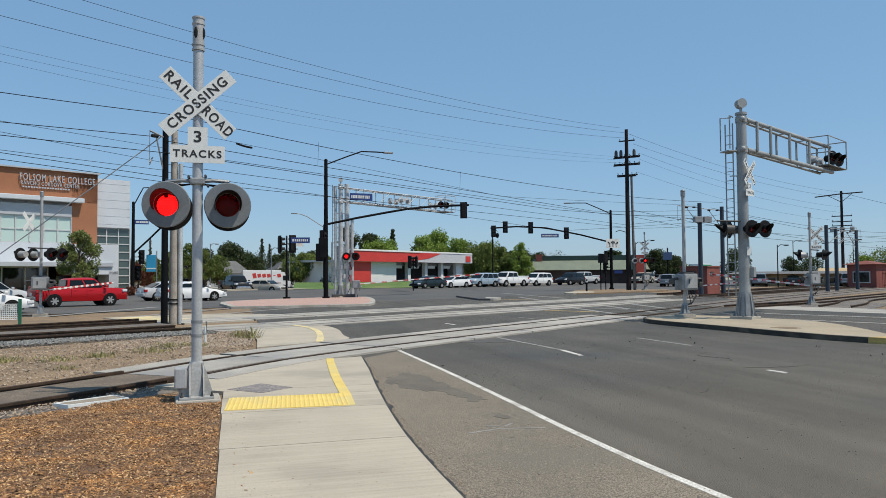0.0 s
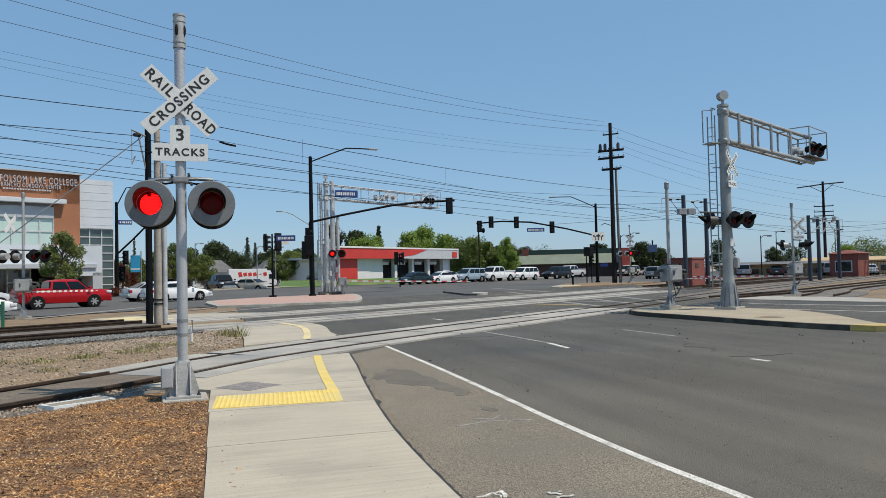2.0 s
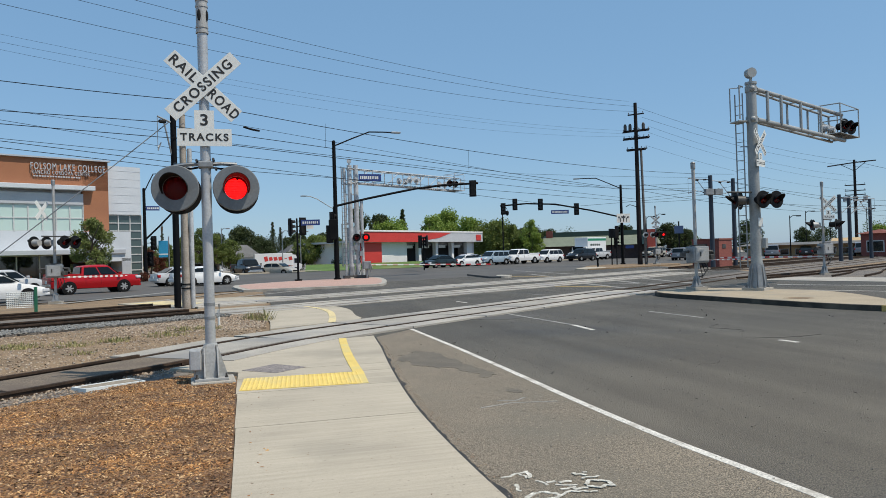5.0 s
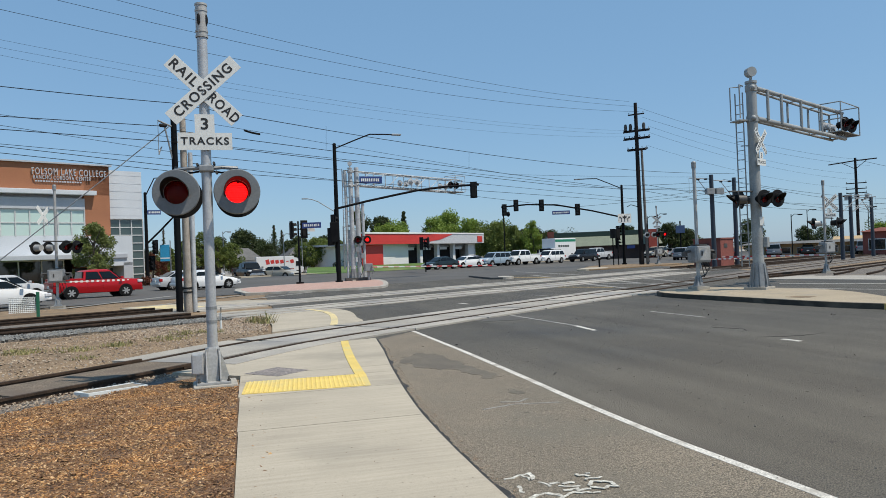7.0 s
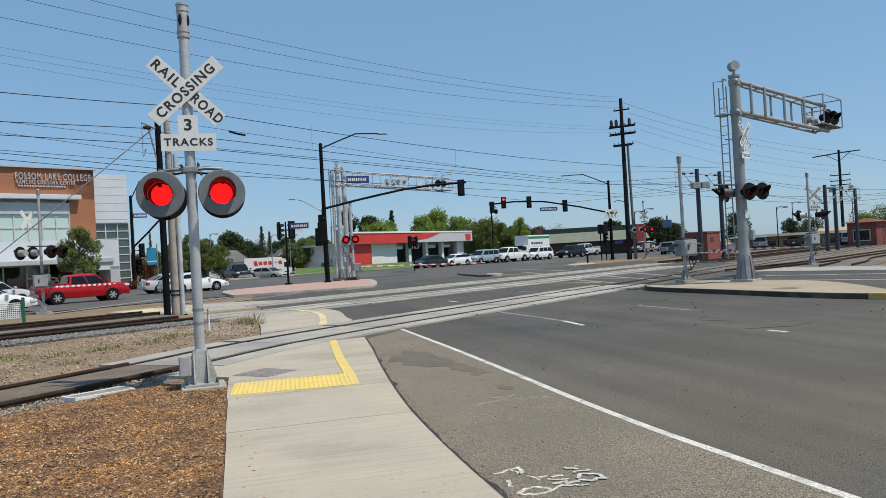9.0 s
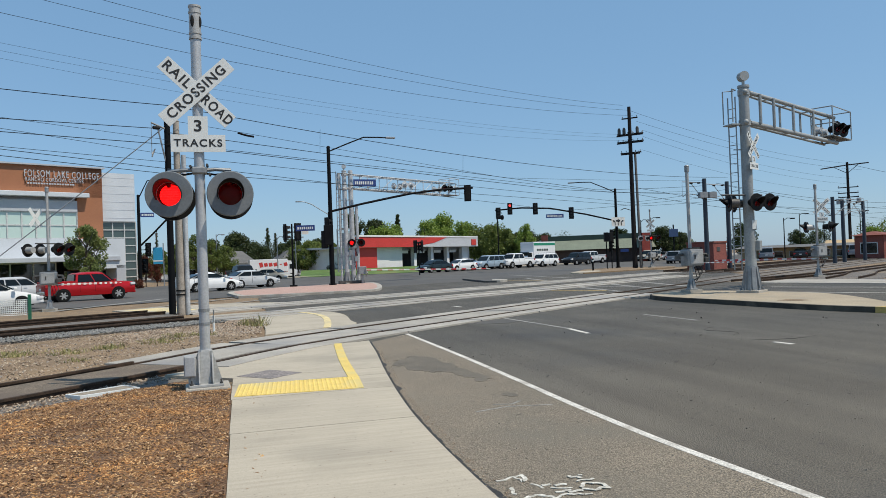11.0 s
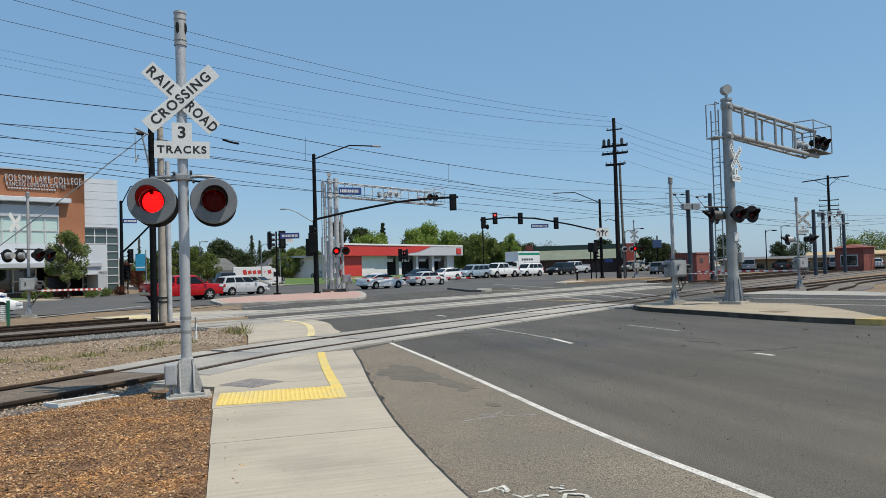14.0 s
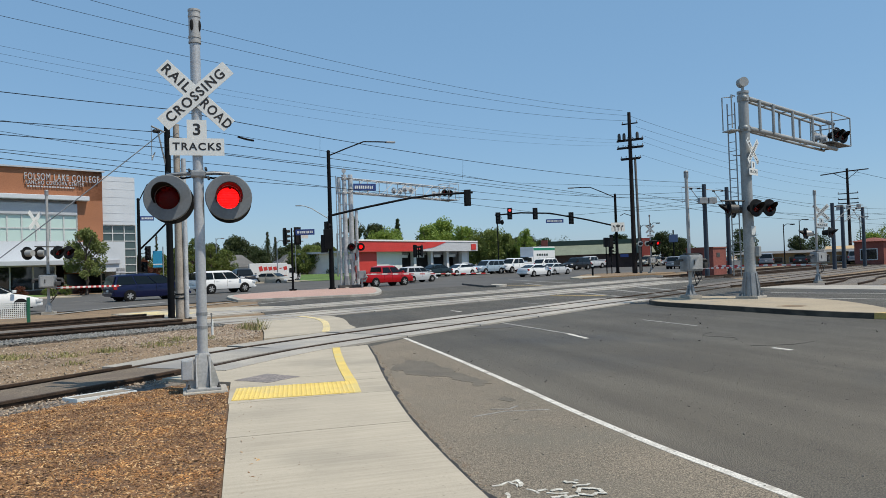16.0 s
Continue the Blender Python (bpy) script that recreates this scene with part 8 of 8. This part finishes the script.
def vehicle(kind, m, colour, label, group="", name="car", rack=False):
    sp = SPECS[kind]
    g = thing(name, m, label, "car" if name == "car" else name.replace("_", " "), group)
    bm = B()
    loft(bm, [section(*s) for s in sp["deck"]])
    part("body", bm, colour, g, smooth=True)
    W = sp["W"]
    (x0, zb0), (x1, zr0), (x2, zr1), (x3, zb1) = sp["cab"]
    wi, wo = W - 0.25, W - 0.07
    bm = B()
    low = [(x0, -wo, zb0 - 0.05), (x3, -wo, zb1 - 0.05), (x3, wo, zb1 - 0.05), (x0, wo, zb0 - 0.05)]
    xm = (x1 + x2) / 2
    loft(bm, [[(x0, -wo, zb0 - 0.06), (xm, -wo - 0.01, (zb0 + zb1) / 2 - 0.06), (x3, -wo + 0.08, zb1 - 0.06), (x3 + 0.06, 0, zb1 - 0.06), (x3, wo - 0.08, zb1 - 0.06), (xm, wo + 0.01, (zb0 + zb1) / 2 - 0.06), (x0, wo, zb0 - 0.06), (x0 - 0.05, 0, zb0 - 0.06)],
              [(x1 - 0.03, -wi - 0.02, zr0 - 0.07), (xm, -wi - 0.03, (zr0 + zr1) / 2 - 0.05), (x2 + 0.06, -wi, zr1 - 0.07), (x2 + 0.12, 0, zr1 - 0.06), (x2 + 0.06, wi, zr1 - 0.07), (xm, wi + 0.03, (zr0 + zr1) / 2 - 0.05), (x1 - 0.03, wi + 0.02, zr0 - 0.07), (x1 - 0.07, 0, zr0 - 0.06)],
              [(x1 + 0.12, -wi + 0.12, zr0), (xm, -wi + 0.1, (zr0 + zr1) / 2 + 0.03), (x2 - 0.12, -wi + 0.12, zr1), (x2 - 0.1, 0, zr1 + 0.01), (x2 - 0.12, wi - 0.12, zr1), (xm, wi - 0.1, (zr0 + zr1) / 2 + 0.03), (x1 + 0.12, wi - 0.12, zr0), (x1 + 0.1, 0, zr0 + 0.01)]])
    part("cabin", bm, colour, g, smooth=True)

    def on_side(x, z, sgn):
        t = (z - zb0) / (zr0 - zb0)
        return (x, sgn * (wo + (wi + 0.02 - wo) * t + 0.012), z)
    za, zt = max(zb0, zb1) + 0.03, min(zr0, zr1) - 0.1

    def edge_x(z, a, za_, b, zb_):
        return a + (b - a) * (z - za_) / (zb_ - za_)
    ra, rt = edge_x(za, x0, zb0, x1, zr0) + 0.13, edge_x(zt, x0, zb0, x1, zr0) + 0.11
    fa, ft = edge_x(za, x3, zb1, x2, zr1) - 0.16, edge_x(zt, x3, zb1, x2, zr1) - 0.12
    cuts = {"coupe": 1, "sedan": 2, "hatch": 3, "suv": 3, "van": 3, "pickup": 2, "truck": 2}[kind]
    for sgn in (-1, 1):
        for i in range(cuts):
            a0, a1 = ra + (fa - ra) * i / cuts + 0.04 * (i > 0), ra + (fa - ra) * (i + 1) / cuts - 0.04 * (i < cuts - 1)
            t0, t1 = rt + (ft - rt) * i / cuts + 0.04 * (i > 0), rt + (ft - rt) * (i + 1) / cuts - 0.04 * (i < cuts - 1)
            bm = B()
            q = [on_side(a0, za, sgn), on_side(a1, za, sgn), on_side(t1, zt, sgn), on_side(t0, zt, sgn)]
            loft(bm, [q, [(p[0], p[1] - sgn * 0.02, p[2]) for p in q]])
            part("side_window", bm, CAR_GLASS, g)
        bm = B()
        box(bm, fa + 0.12, sgn * (W + 0.1), za + 0.06, 0.16, 0.2, 0.14, bevel=0.03)
        part("wing_mirror", bm, colour if kind != "truck" else PLASTIC, g)
        # door seams and handles
        for i in range(1, cuts + 1):
            if kind in ("hatch", "suv", "van") and i == 1:
                continue
            xs = ra + (fa - ra) * (i - 1) / cuts if i > 1 else ra + 0.1
            bm = B()
            box(bm, xs + 0.25, sgn * (W + 0.004), za - 0.16, 0.2, 0.03, 0.03, bevel=0.008)
            part("door_handle", bm, colour, g)
            bm = B()
            box(bm, xs, sgn * (W - 0.002), za - 0.32, 0.012, 0.015, 0.5)
            part("door_seam", bm, PLASTIC, g)
        hx = sp["deck"][-2][0]
        hz = sp["deck"][-2][3] - 0.12
        bm = B()
        box(bm, hx - 0.02, sgn * (sp["deck"][-2][1] - 0.14), hz, 0.34, 0.34, 0.16, rz=sgn * -18, bevel=0.04)
        part("headlamp", bm, HEADLAMP, g)
        tx, tz = sp["deck"][1][0], sp["deck"][1][3] - 0.18
        bm = B()
        box(bm, tx + 0.05, sgn * (sp["deck"][1][1] - 0.1), tz, 0.22, 0.26, 0.2, bevel=0.03)
        part("tail_lamp", bm, TAILLAMP, g)
    # windscreen and rear window
    for (xa, za_, xb, zb_, s) in ((x3, zb1, x2, zr1, 1), (x0, zb0, x1, zr0, -1)):
        p0 = edge_x(zb1 + 0.05 if s > 0 else zb0 + 0.05, xa, za_, xb, zb_)
        p1 = edge_x(zt + 0.02, xa, za_, xb, zb_)
        zlo = (zb1 if s > 0 else zb0) + 0.05
        bm = B()
        q = [(p0 + s * 0.06, -wo + 0.16, zlo), (p0 + s * 0.06, wo - 0.16, zlo), (p1 + s * 0.09, wi - 0.06, zt + 0.02), (p1 + s * 0.09, -wi + 0.06, zt + 0.02)]
        loft(bm, [q, [(p[0] - s * 0.05, p[1], p[2] - 0.01) for p in q]])
        part("windscreen" if s > 0 else "rear_window", bm, CAR_GLASS, g)
    for x in (-sp["wb"] / 2 - 0.02, sp["wb"] / 2 - 0.02):
        for sgn in (-1, 1):
            bm = B()
            rod(bm, (x, sgn * (W - 0.3), sp["R"] + 0.02), (x, sgn * (W + 0.006), sp["R"] + 0.02), sp["R"] + 0.04, n=24)
            part("wheel_arch", bm, PLASTIC, g)
            wheel(g, x, sgn * (W - 0.08), sp["R"], sgn)
    d0, d1 = sp["deck"][0], sp["deck"][-1]
    bm = B()
    box(bm, d1[0] + 0.0, 0, d1[2] + 0.1, 0.12, d1[1] * 1.7, 0.16, bevel=0.03)
    part("grille", bm, PLASTIC if kind != "truck" else CHROME, g)
    bm = B()
    box(bm, d1[0] - 0.1, 0, d1[2] - 0.02, 0.3, W * 1.7, 0.16, bevel=0.05)
    part("front_bumper", bm, CHROME if kind == "truck" else colour, g)
    bm = B()
    box(bm, d0[0] + 0.04, 0, d0[2] + 0.05, 0.2, W * 1.75, 0.2, bevel=0.05)
    part("rear_bumper", bm, CHROME if kind in ("truck", "pickup") else colour, g)
    bm = B()
    box(bm, d0[0] - 0.03, 0, d0[2] + 0.25, 0.03, 0.3, 0.15)
    part("plate", bm, SIGN_WHITE, g)
    bm = B()
    box(bm, 0, 0, sp["deck"][2][2] + 0.02, sp["L"] * 0.82, W * 1.7, 0.12)
    part("underbody", bm, PLASTIC, g)
    if kind in ("pickup", "truck"):
        zt0 = sp["deck"][1][3]
        xr = sp["deck"][1][0]
        bm = B()
        box(bm, (xr + x0) / 2 + 0.02, 0, zt0 + 0.035, (x0 - xr) - 0.25, W * 1.62, 0.02)
        part("load_bed", bm, PLASTIC, g, "dark open load bed")
        for sgn in (-1, 1):
            bm = B()
            box(bm, (xr + x0) / 2, sgn * (W - 0.07), zt0 + 0.05, x0 - xr, 0.1, 0.12, bevel=0.02)
            part("bed_rail", bm, colour, g)
        part("tailgate", box(B(), xr + 0.06, 0, zt0 - 0.05, 0.08, W * 1.8, 0.34, bevel=0.02), colour, g)
    if rack:
        for sgn in (-1, 1):
            part("roof_rail", tube(B(), [(x1 + 0.2, sgn * (wi - 0.1), zr0 + 0.02), (x1 + 0.35, sgn * (wi - 0.1), zr0 + 0.08), (x2 - 0.35, sgn * (wi - 0.1), zr1 + 0.08), (x2 - 0.2, sgn * (wi - 0.1), zr1 + 0.02)], 0.02), PLASTIC, g)
    return g


def lane_pose(s, p, back=False, z=0.0):
    v = blvd(s, p, z)
    return pose(v.x, v.y, v.z, 0, 0, UA + (180 if back else 0))


G1, G2 = "cars driving along the boulevard", "cars queued across the junction"
MOVERS = {}
MOVERS["pickup"] = vehicle("pickup", lane_pose(0.1, 0), CAR_RED, "bright red crew-cab pickup on the boulevard", G1, "pickup_truck")
MOVERS["coupe"] = vehicle("coupe", lane_pose(9.1, 3), CAR_WHITE, "white two-door coupe on the boulevard", G1)
MOVERS["silver"] = vehicle("sedan", lane_pose(3.5, 6), CAR_SILVER, "silver four-door sedan on the boulevard", G1)
MOVERS["hatch"] = vehicle("hatch", lane_pose(-4.5, 6), CAR_SILVER, "silver retro hatchback on the boulevard", G1)
MOVERS["minivan"] = vehicle("van", lane_pose(-60, 0), CAR_BLUE, "dark navy blue minivan with roof rails on the boulevard", G1, "minivan", True)
MOVERS["suv"] = vehicle("suv", lane_pose(-60, 6), CAR_WHITE, "large white sport utility car on the boulevard", G1)
vehicle("sedan", lane_pose(-7.4, -7.0), CAR_WHITE, "white sedan waiting at the stop line beside the verge", "")
Q = 12.6
vehicle("sedan", lane_pose(42.0, Q, True, 0.3), CAR_TEAL, "dark teal sedan waiting in the far queue", G2)
vehicle("coupe", lane_pose(46.6, Q + 0.4, True, 0.3), CAR_WHITE, "white coupe waiting in the far queue", G2)
vehicle("suv", lane_pose(52.0, Q + 0.6, True, 0.3), CAR_SKY, "pale blue sport utility car in the far queue", G2)
vehicle("truck", lane_pose(56.7, Q, True, 0.3), CAR_WHITE, "white full-size pickup with dark grille in the far queue", G2, "pickup_truck")
vehicle("suv", lane_pose(62.6, Q, True, 0.3), CAR_WHITE, "white boxy sport utility car with roof rack in the far queue", G2, "car", True)
vehicle("suv", lane_pose(70.5, Q, True, 0.3), CAR_DARK, "dark sport utility car in the far queue", G2)
vehicle("sedan", lane_pose(51.0, Q + 3.6, True, 0.3), CAR_GREY, "grey sedan in the second far lane", G2)
vehicle("suv", lane_pose(57.0, Q + 3.6, True, 0.3), CAR_SKY, "pale blue sport utility car in the second far lane", G2)
vehicle("truck", lane_pose(79.5, Q + 3.6, True, 0.3), CAR_SILVER, "silver pickup in the second far lane", G2, "pickup_truck")
vehicle("suv", lane_pose(91.0, Q, True, 0.3), CAR_BEIGE, "beige sport utility car in the far queue", G2)
vehicle("sedan", lane_pose(98.0, Q + 1, True, 0.3), CAR_GREY, "grey sedan far along the boulevard", G2)
# waiting opposite, beyond the island
vehicle("truck", pose(0.45, 84.5, 0.02, 0, 0, -72), CAR_DARK, "dark pickup with chrome bumper waiting beyond the island", "", "pickup_truck")
vehicle("sedan", pose(3.75, 82.0, 0.02, 0, 0, -38), CAR_BEIGE, "beige sedan waiting beyond the island", "")
for i, (x, y, c) in enumerate(((70.5, 84.0, CAR_GREY), (73.8, 81.5, CAR_DARK), (78.5, 77.0, CAR_GREY), (66.0, 87.5, CAR_DARK), (60, 90, CAR_GREY), (82.5, 74.5, CAR_SILVER))):
    vehicle("sedan" if i % 2 else "suv", pose(x, y, 0.0, 0, 0, 48), c, "parked car in the far car park", "parked cars")


def box_van(name, m, label, L, H, W, body, cab_len, stripe, hood):
    g = thing(name, m, label, "van")
    part("body", box(B(), -cab_len / 2, 0, 0.55 + (H - 0.55) / 2, L - cab_len, W, H - 0.55, bevel=0.06), body, g, "white box body")
    bm = B()
    prof = [(L / 2 - cab_len, 0.5), (L / 2, 0.5), (L / 2 + 0.05, 1.15), (L / 2 - 0.35 if not hood else L / 2 - 0.9, 1.35 if hood else 1.3), (L / 2 - 0.75 if not hood else L / 2 - 1.25, H * 0.9 if not hood else 2.05), (L / 2 - cab_len, H * 0.93 if not hood else 2.1)]
    loft(bm, [[(x, -W / 2 + 0.06, z) for x, z in prof], [(x, W / 2 - 0.06, z) for x, z in prof]])
    part("cab", bm, body, g, smooth=False)
    for s in (-1, 1):
        part("side_window", box(B(), L / 2 - cab_len * 0.55, s * (W / 2 - 0.05), H * 0.62 if not hood else 1.65, cab_len * 0.5, 0.04, 0.6), CAR_GLASS, g)
        for x in (-L / 2 + 1.1, L / 2 - 0.85):
            wheel(g, x, s * (W / 2 - 0.14), 0.4, s)
        if stripe:
            part("stripe", box(B(), -cab_len / 2, s * (W / 2 + 0.005), 1.0, L - cab_len - 0.1, 0.01, 0.12), stripe, g)
            n = 6
            for k in range(n):
                bm = B()
                mm = pose(-L * 0.22 + k * L * 0.1 - (0.15 if k > 3 else 0.25), s * (W / 2 + 0.008), 1.95, 0, -12, 0)
                if k != 4:
                    box(bm, 0, 0, 0, L * 0.075, 0.01, 0.62 if k == 0 else 0.46, m=mm)
                    box(bm, 0, 0, 0.0, L * 0.03, 0.014, 0.2, m=mm)
                else:
                    box(bm, 0, 0, 0, L * 0.05, 0.01, 0.1, m=mm)
                part("logo_bar", bm, stripe, g)
        else:
            part("stripe", box(B(), -cab_len / 2, s * (W / 2 + 0.005), H - 0.35, L - cab_len - 0.1, 0.01, 0.35), mat("green_band", (0.02, 0.28, 0.16), rough=0.4), g)
            for k in range(5):
                part("logo_bar", box(B(), -cab_len / 2 - 0.6 + k * 0.55, s * (W / 2 + 0.006), H - 1.15, 0.4, 0.01, 0.3), SIGN_BLACK if k % 2 else ROOF_DKGREEN, g)
    part("windscreen", box(B(), L / 2 - (0.5 if not hood else 1.05), 0, H * 0.66 if not hood else 1.72, 0.1, W * 0.8, 0.7, m=None), CAR_GLASS, g)
    part("bumper", box(B(), L / 2 + 0.02, 0, 0.55, 0.25, W * 0.95, 0.25, bevel=0.04), GALV, g)
    return g


box_van("step_van", pose(4.4, 97.0, -0.03, 0, 0, 4), "white delivery step van with red lettering bars", 6.0, 2.65, 2.2, CAR_WHITE, 1.2, FASCIA_RED, False)
v = blvd(66.6, 17.2)
box_truck = box_van("box_truck", pose(v.x, v.y, 0.3, 0, 0, UA + 180), "white rental box truck with green band", 7.0, 3.5, 2.4, CAR_WHITE, 1.9, None, True)
MOVERS["box_truck"] = box_truck


def motions():
    period, lit = 1.1, 0.57
    f = 1.0 / FPS
    for ph in "ab":
        events = []
        for k in range(-1, 17):
            off = 0.2 + period * k
            on = off - lit
            events += [(on, 1), (off + 2 * f, 0)] if ph == "a" else [(on, 0), (off - 2 * f, 1)]
        events.sort()
        state = 1 if ph == "a" else 0
        ang = 0.0 if state else 180.0
        out = [(0.0, ang)]
        for t, want in events:
            if t < 0.1 or t > 15.9 or want == state:
                continue
            t = round(t * FPS) * f
            for i in range(4):
                out.append((t + (i - 1) * f, ang + 60.0 * i))
            ang += 180.0
            state = want
        out.append((16.0, ang))
        for rotor in ROTORS[ph]:
            walk(rotor, [(t, pose(0, 0.15, 0, 0, 0, a)) for t, a in out])

    for lens, home in TURNING:
        walk(lens, [(t, home @ pose(0, 0, 0, 0, 0, a)) for t, a in ((0, 0), (7.70, 0), (7.73, 60), (7.76, 120), (7.80, 180), (16, 180))])

    for core, base in GATES:
        walk(core, [(t, base @ pose(0, 0, 0, 0, -a, 0)) for t, a in ((0, 5.5), (0.3, 3.2), (0.5, 1.2), (0.8, 0.0), (16, 0.0))])

    def drive(name, lane, rows, z=0.0, back=False):
        walk(MOVERS[name], [(t, lane_pose(s, lane, back, z)) for t, s in rows])
        # wheels roll by the distance driven
        for w, x, y, r, side in ROLLING[MOVERS[name].name]:
            out = []
            for (ta, sa), (tb, sb) in zip(rows, rows[1:]):
                n = max(1, int(abs(sb - sa) / r / 1.2) + 1)
                for k in range(n):
                    out.append((ta + (tb - ta) * k / n, sa + (sb - sa) * k / n))
            out.append(rows[-1])
            sign = -1 if back else 1
            walk(w, [(t, pose(x, y, r) @ Matrix.Rotation(sign * s / r, 4, "Y") @ pose(0, 0, 0, 0, 0, 0 if side < 0 else 180)) for t, s in out])

    drive("pickup", 0, [(0, -0.4), (6, -0.4), (11, -0.4), (11.6, -0.38), (12, -0.2), (12.5, 0.45), (13, 1.6), (13.5, 3.9), (14, 7.0), (14.5, 10.7), (15, 14.75), (15.5, 19.1), (16, 23.75)])
    drive("coupe", 3, [(0, 8.45), (6, 8.45), (10.2, 8.45), (11, 9.2), (11.5, 10.45), (12, 12.65), (12.5, 15.55), (13, 19.2), (13.5, 23.2), (14, 27.75), (14.5, 32.6), (15, 37.7), (15.5, 43.0), (16, 48.6)])
    drive("silver", 6, [(0, 8.2), (6, 8.2), (9.2, 8.2), (10, 9.6), (11, 14.4), (11.5, 17.5), (12, 20.9), (12.5, 24.3), (13, 28.2), (13.5, 32.3), (14, 36.7), (14.5, 41.5), (15, 46.4), (15.5, 51.3), (16, 56.5)])
    drive("hatch", 6, [(0, -3.6), (6, -3.6), (10.4, -3.6), (11, -2.6), (11.5, -0.8), (12, 1.8), (12.5, 4.6), (13, 7.7), (13.5, 11.3), (14, 15.1), (14.5, 19.2), (15, 23.9), (15.5, 28.4), (16, 33.2)])
    drive("minivan", 0, [(0, -60), (8, -60), (11, -24), (12, -15.6), (13, -10.4), (14, -6.3), (14.5, -4.2), (15, -1.8), (15.5, 0.75), (16, 3.45)])
    drive("suv", 6, [(0, -60), (8, -60), (11, -26), (12, -18.5), (13, -11.4), (14, -4.8), (14.5, -1.2), (15, 2.75), (15.5, 7.4), (16, 11.95)])
    drive("box_truck", 17.2, [(0, 121), (2, 104), (3, 95.2), (4, 86), (5.2, 77.6), (6.5, 71.8), (7, 70.2), (7.5, 68.8), (8, 67.3), (8.6, 66.6), (12, 66.6), (16, 66.6)], 0.3, True)


motions()
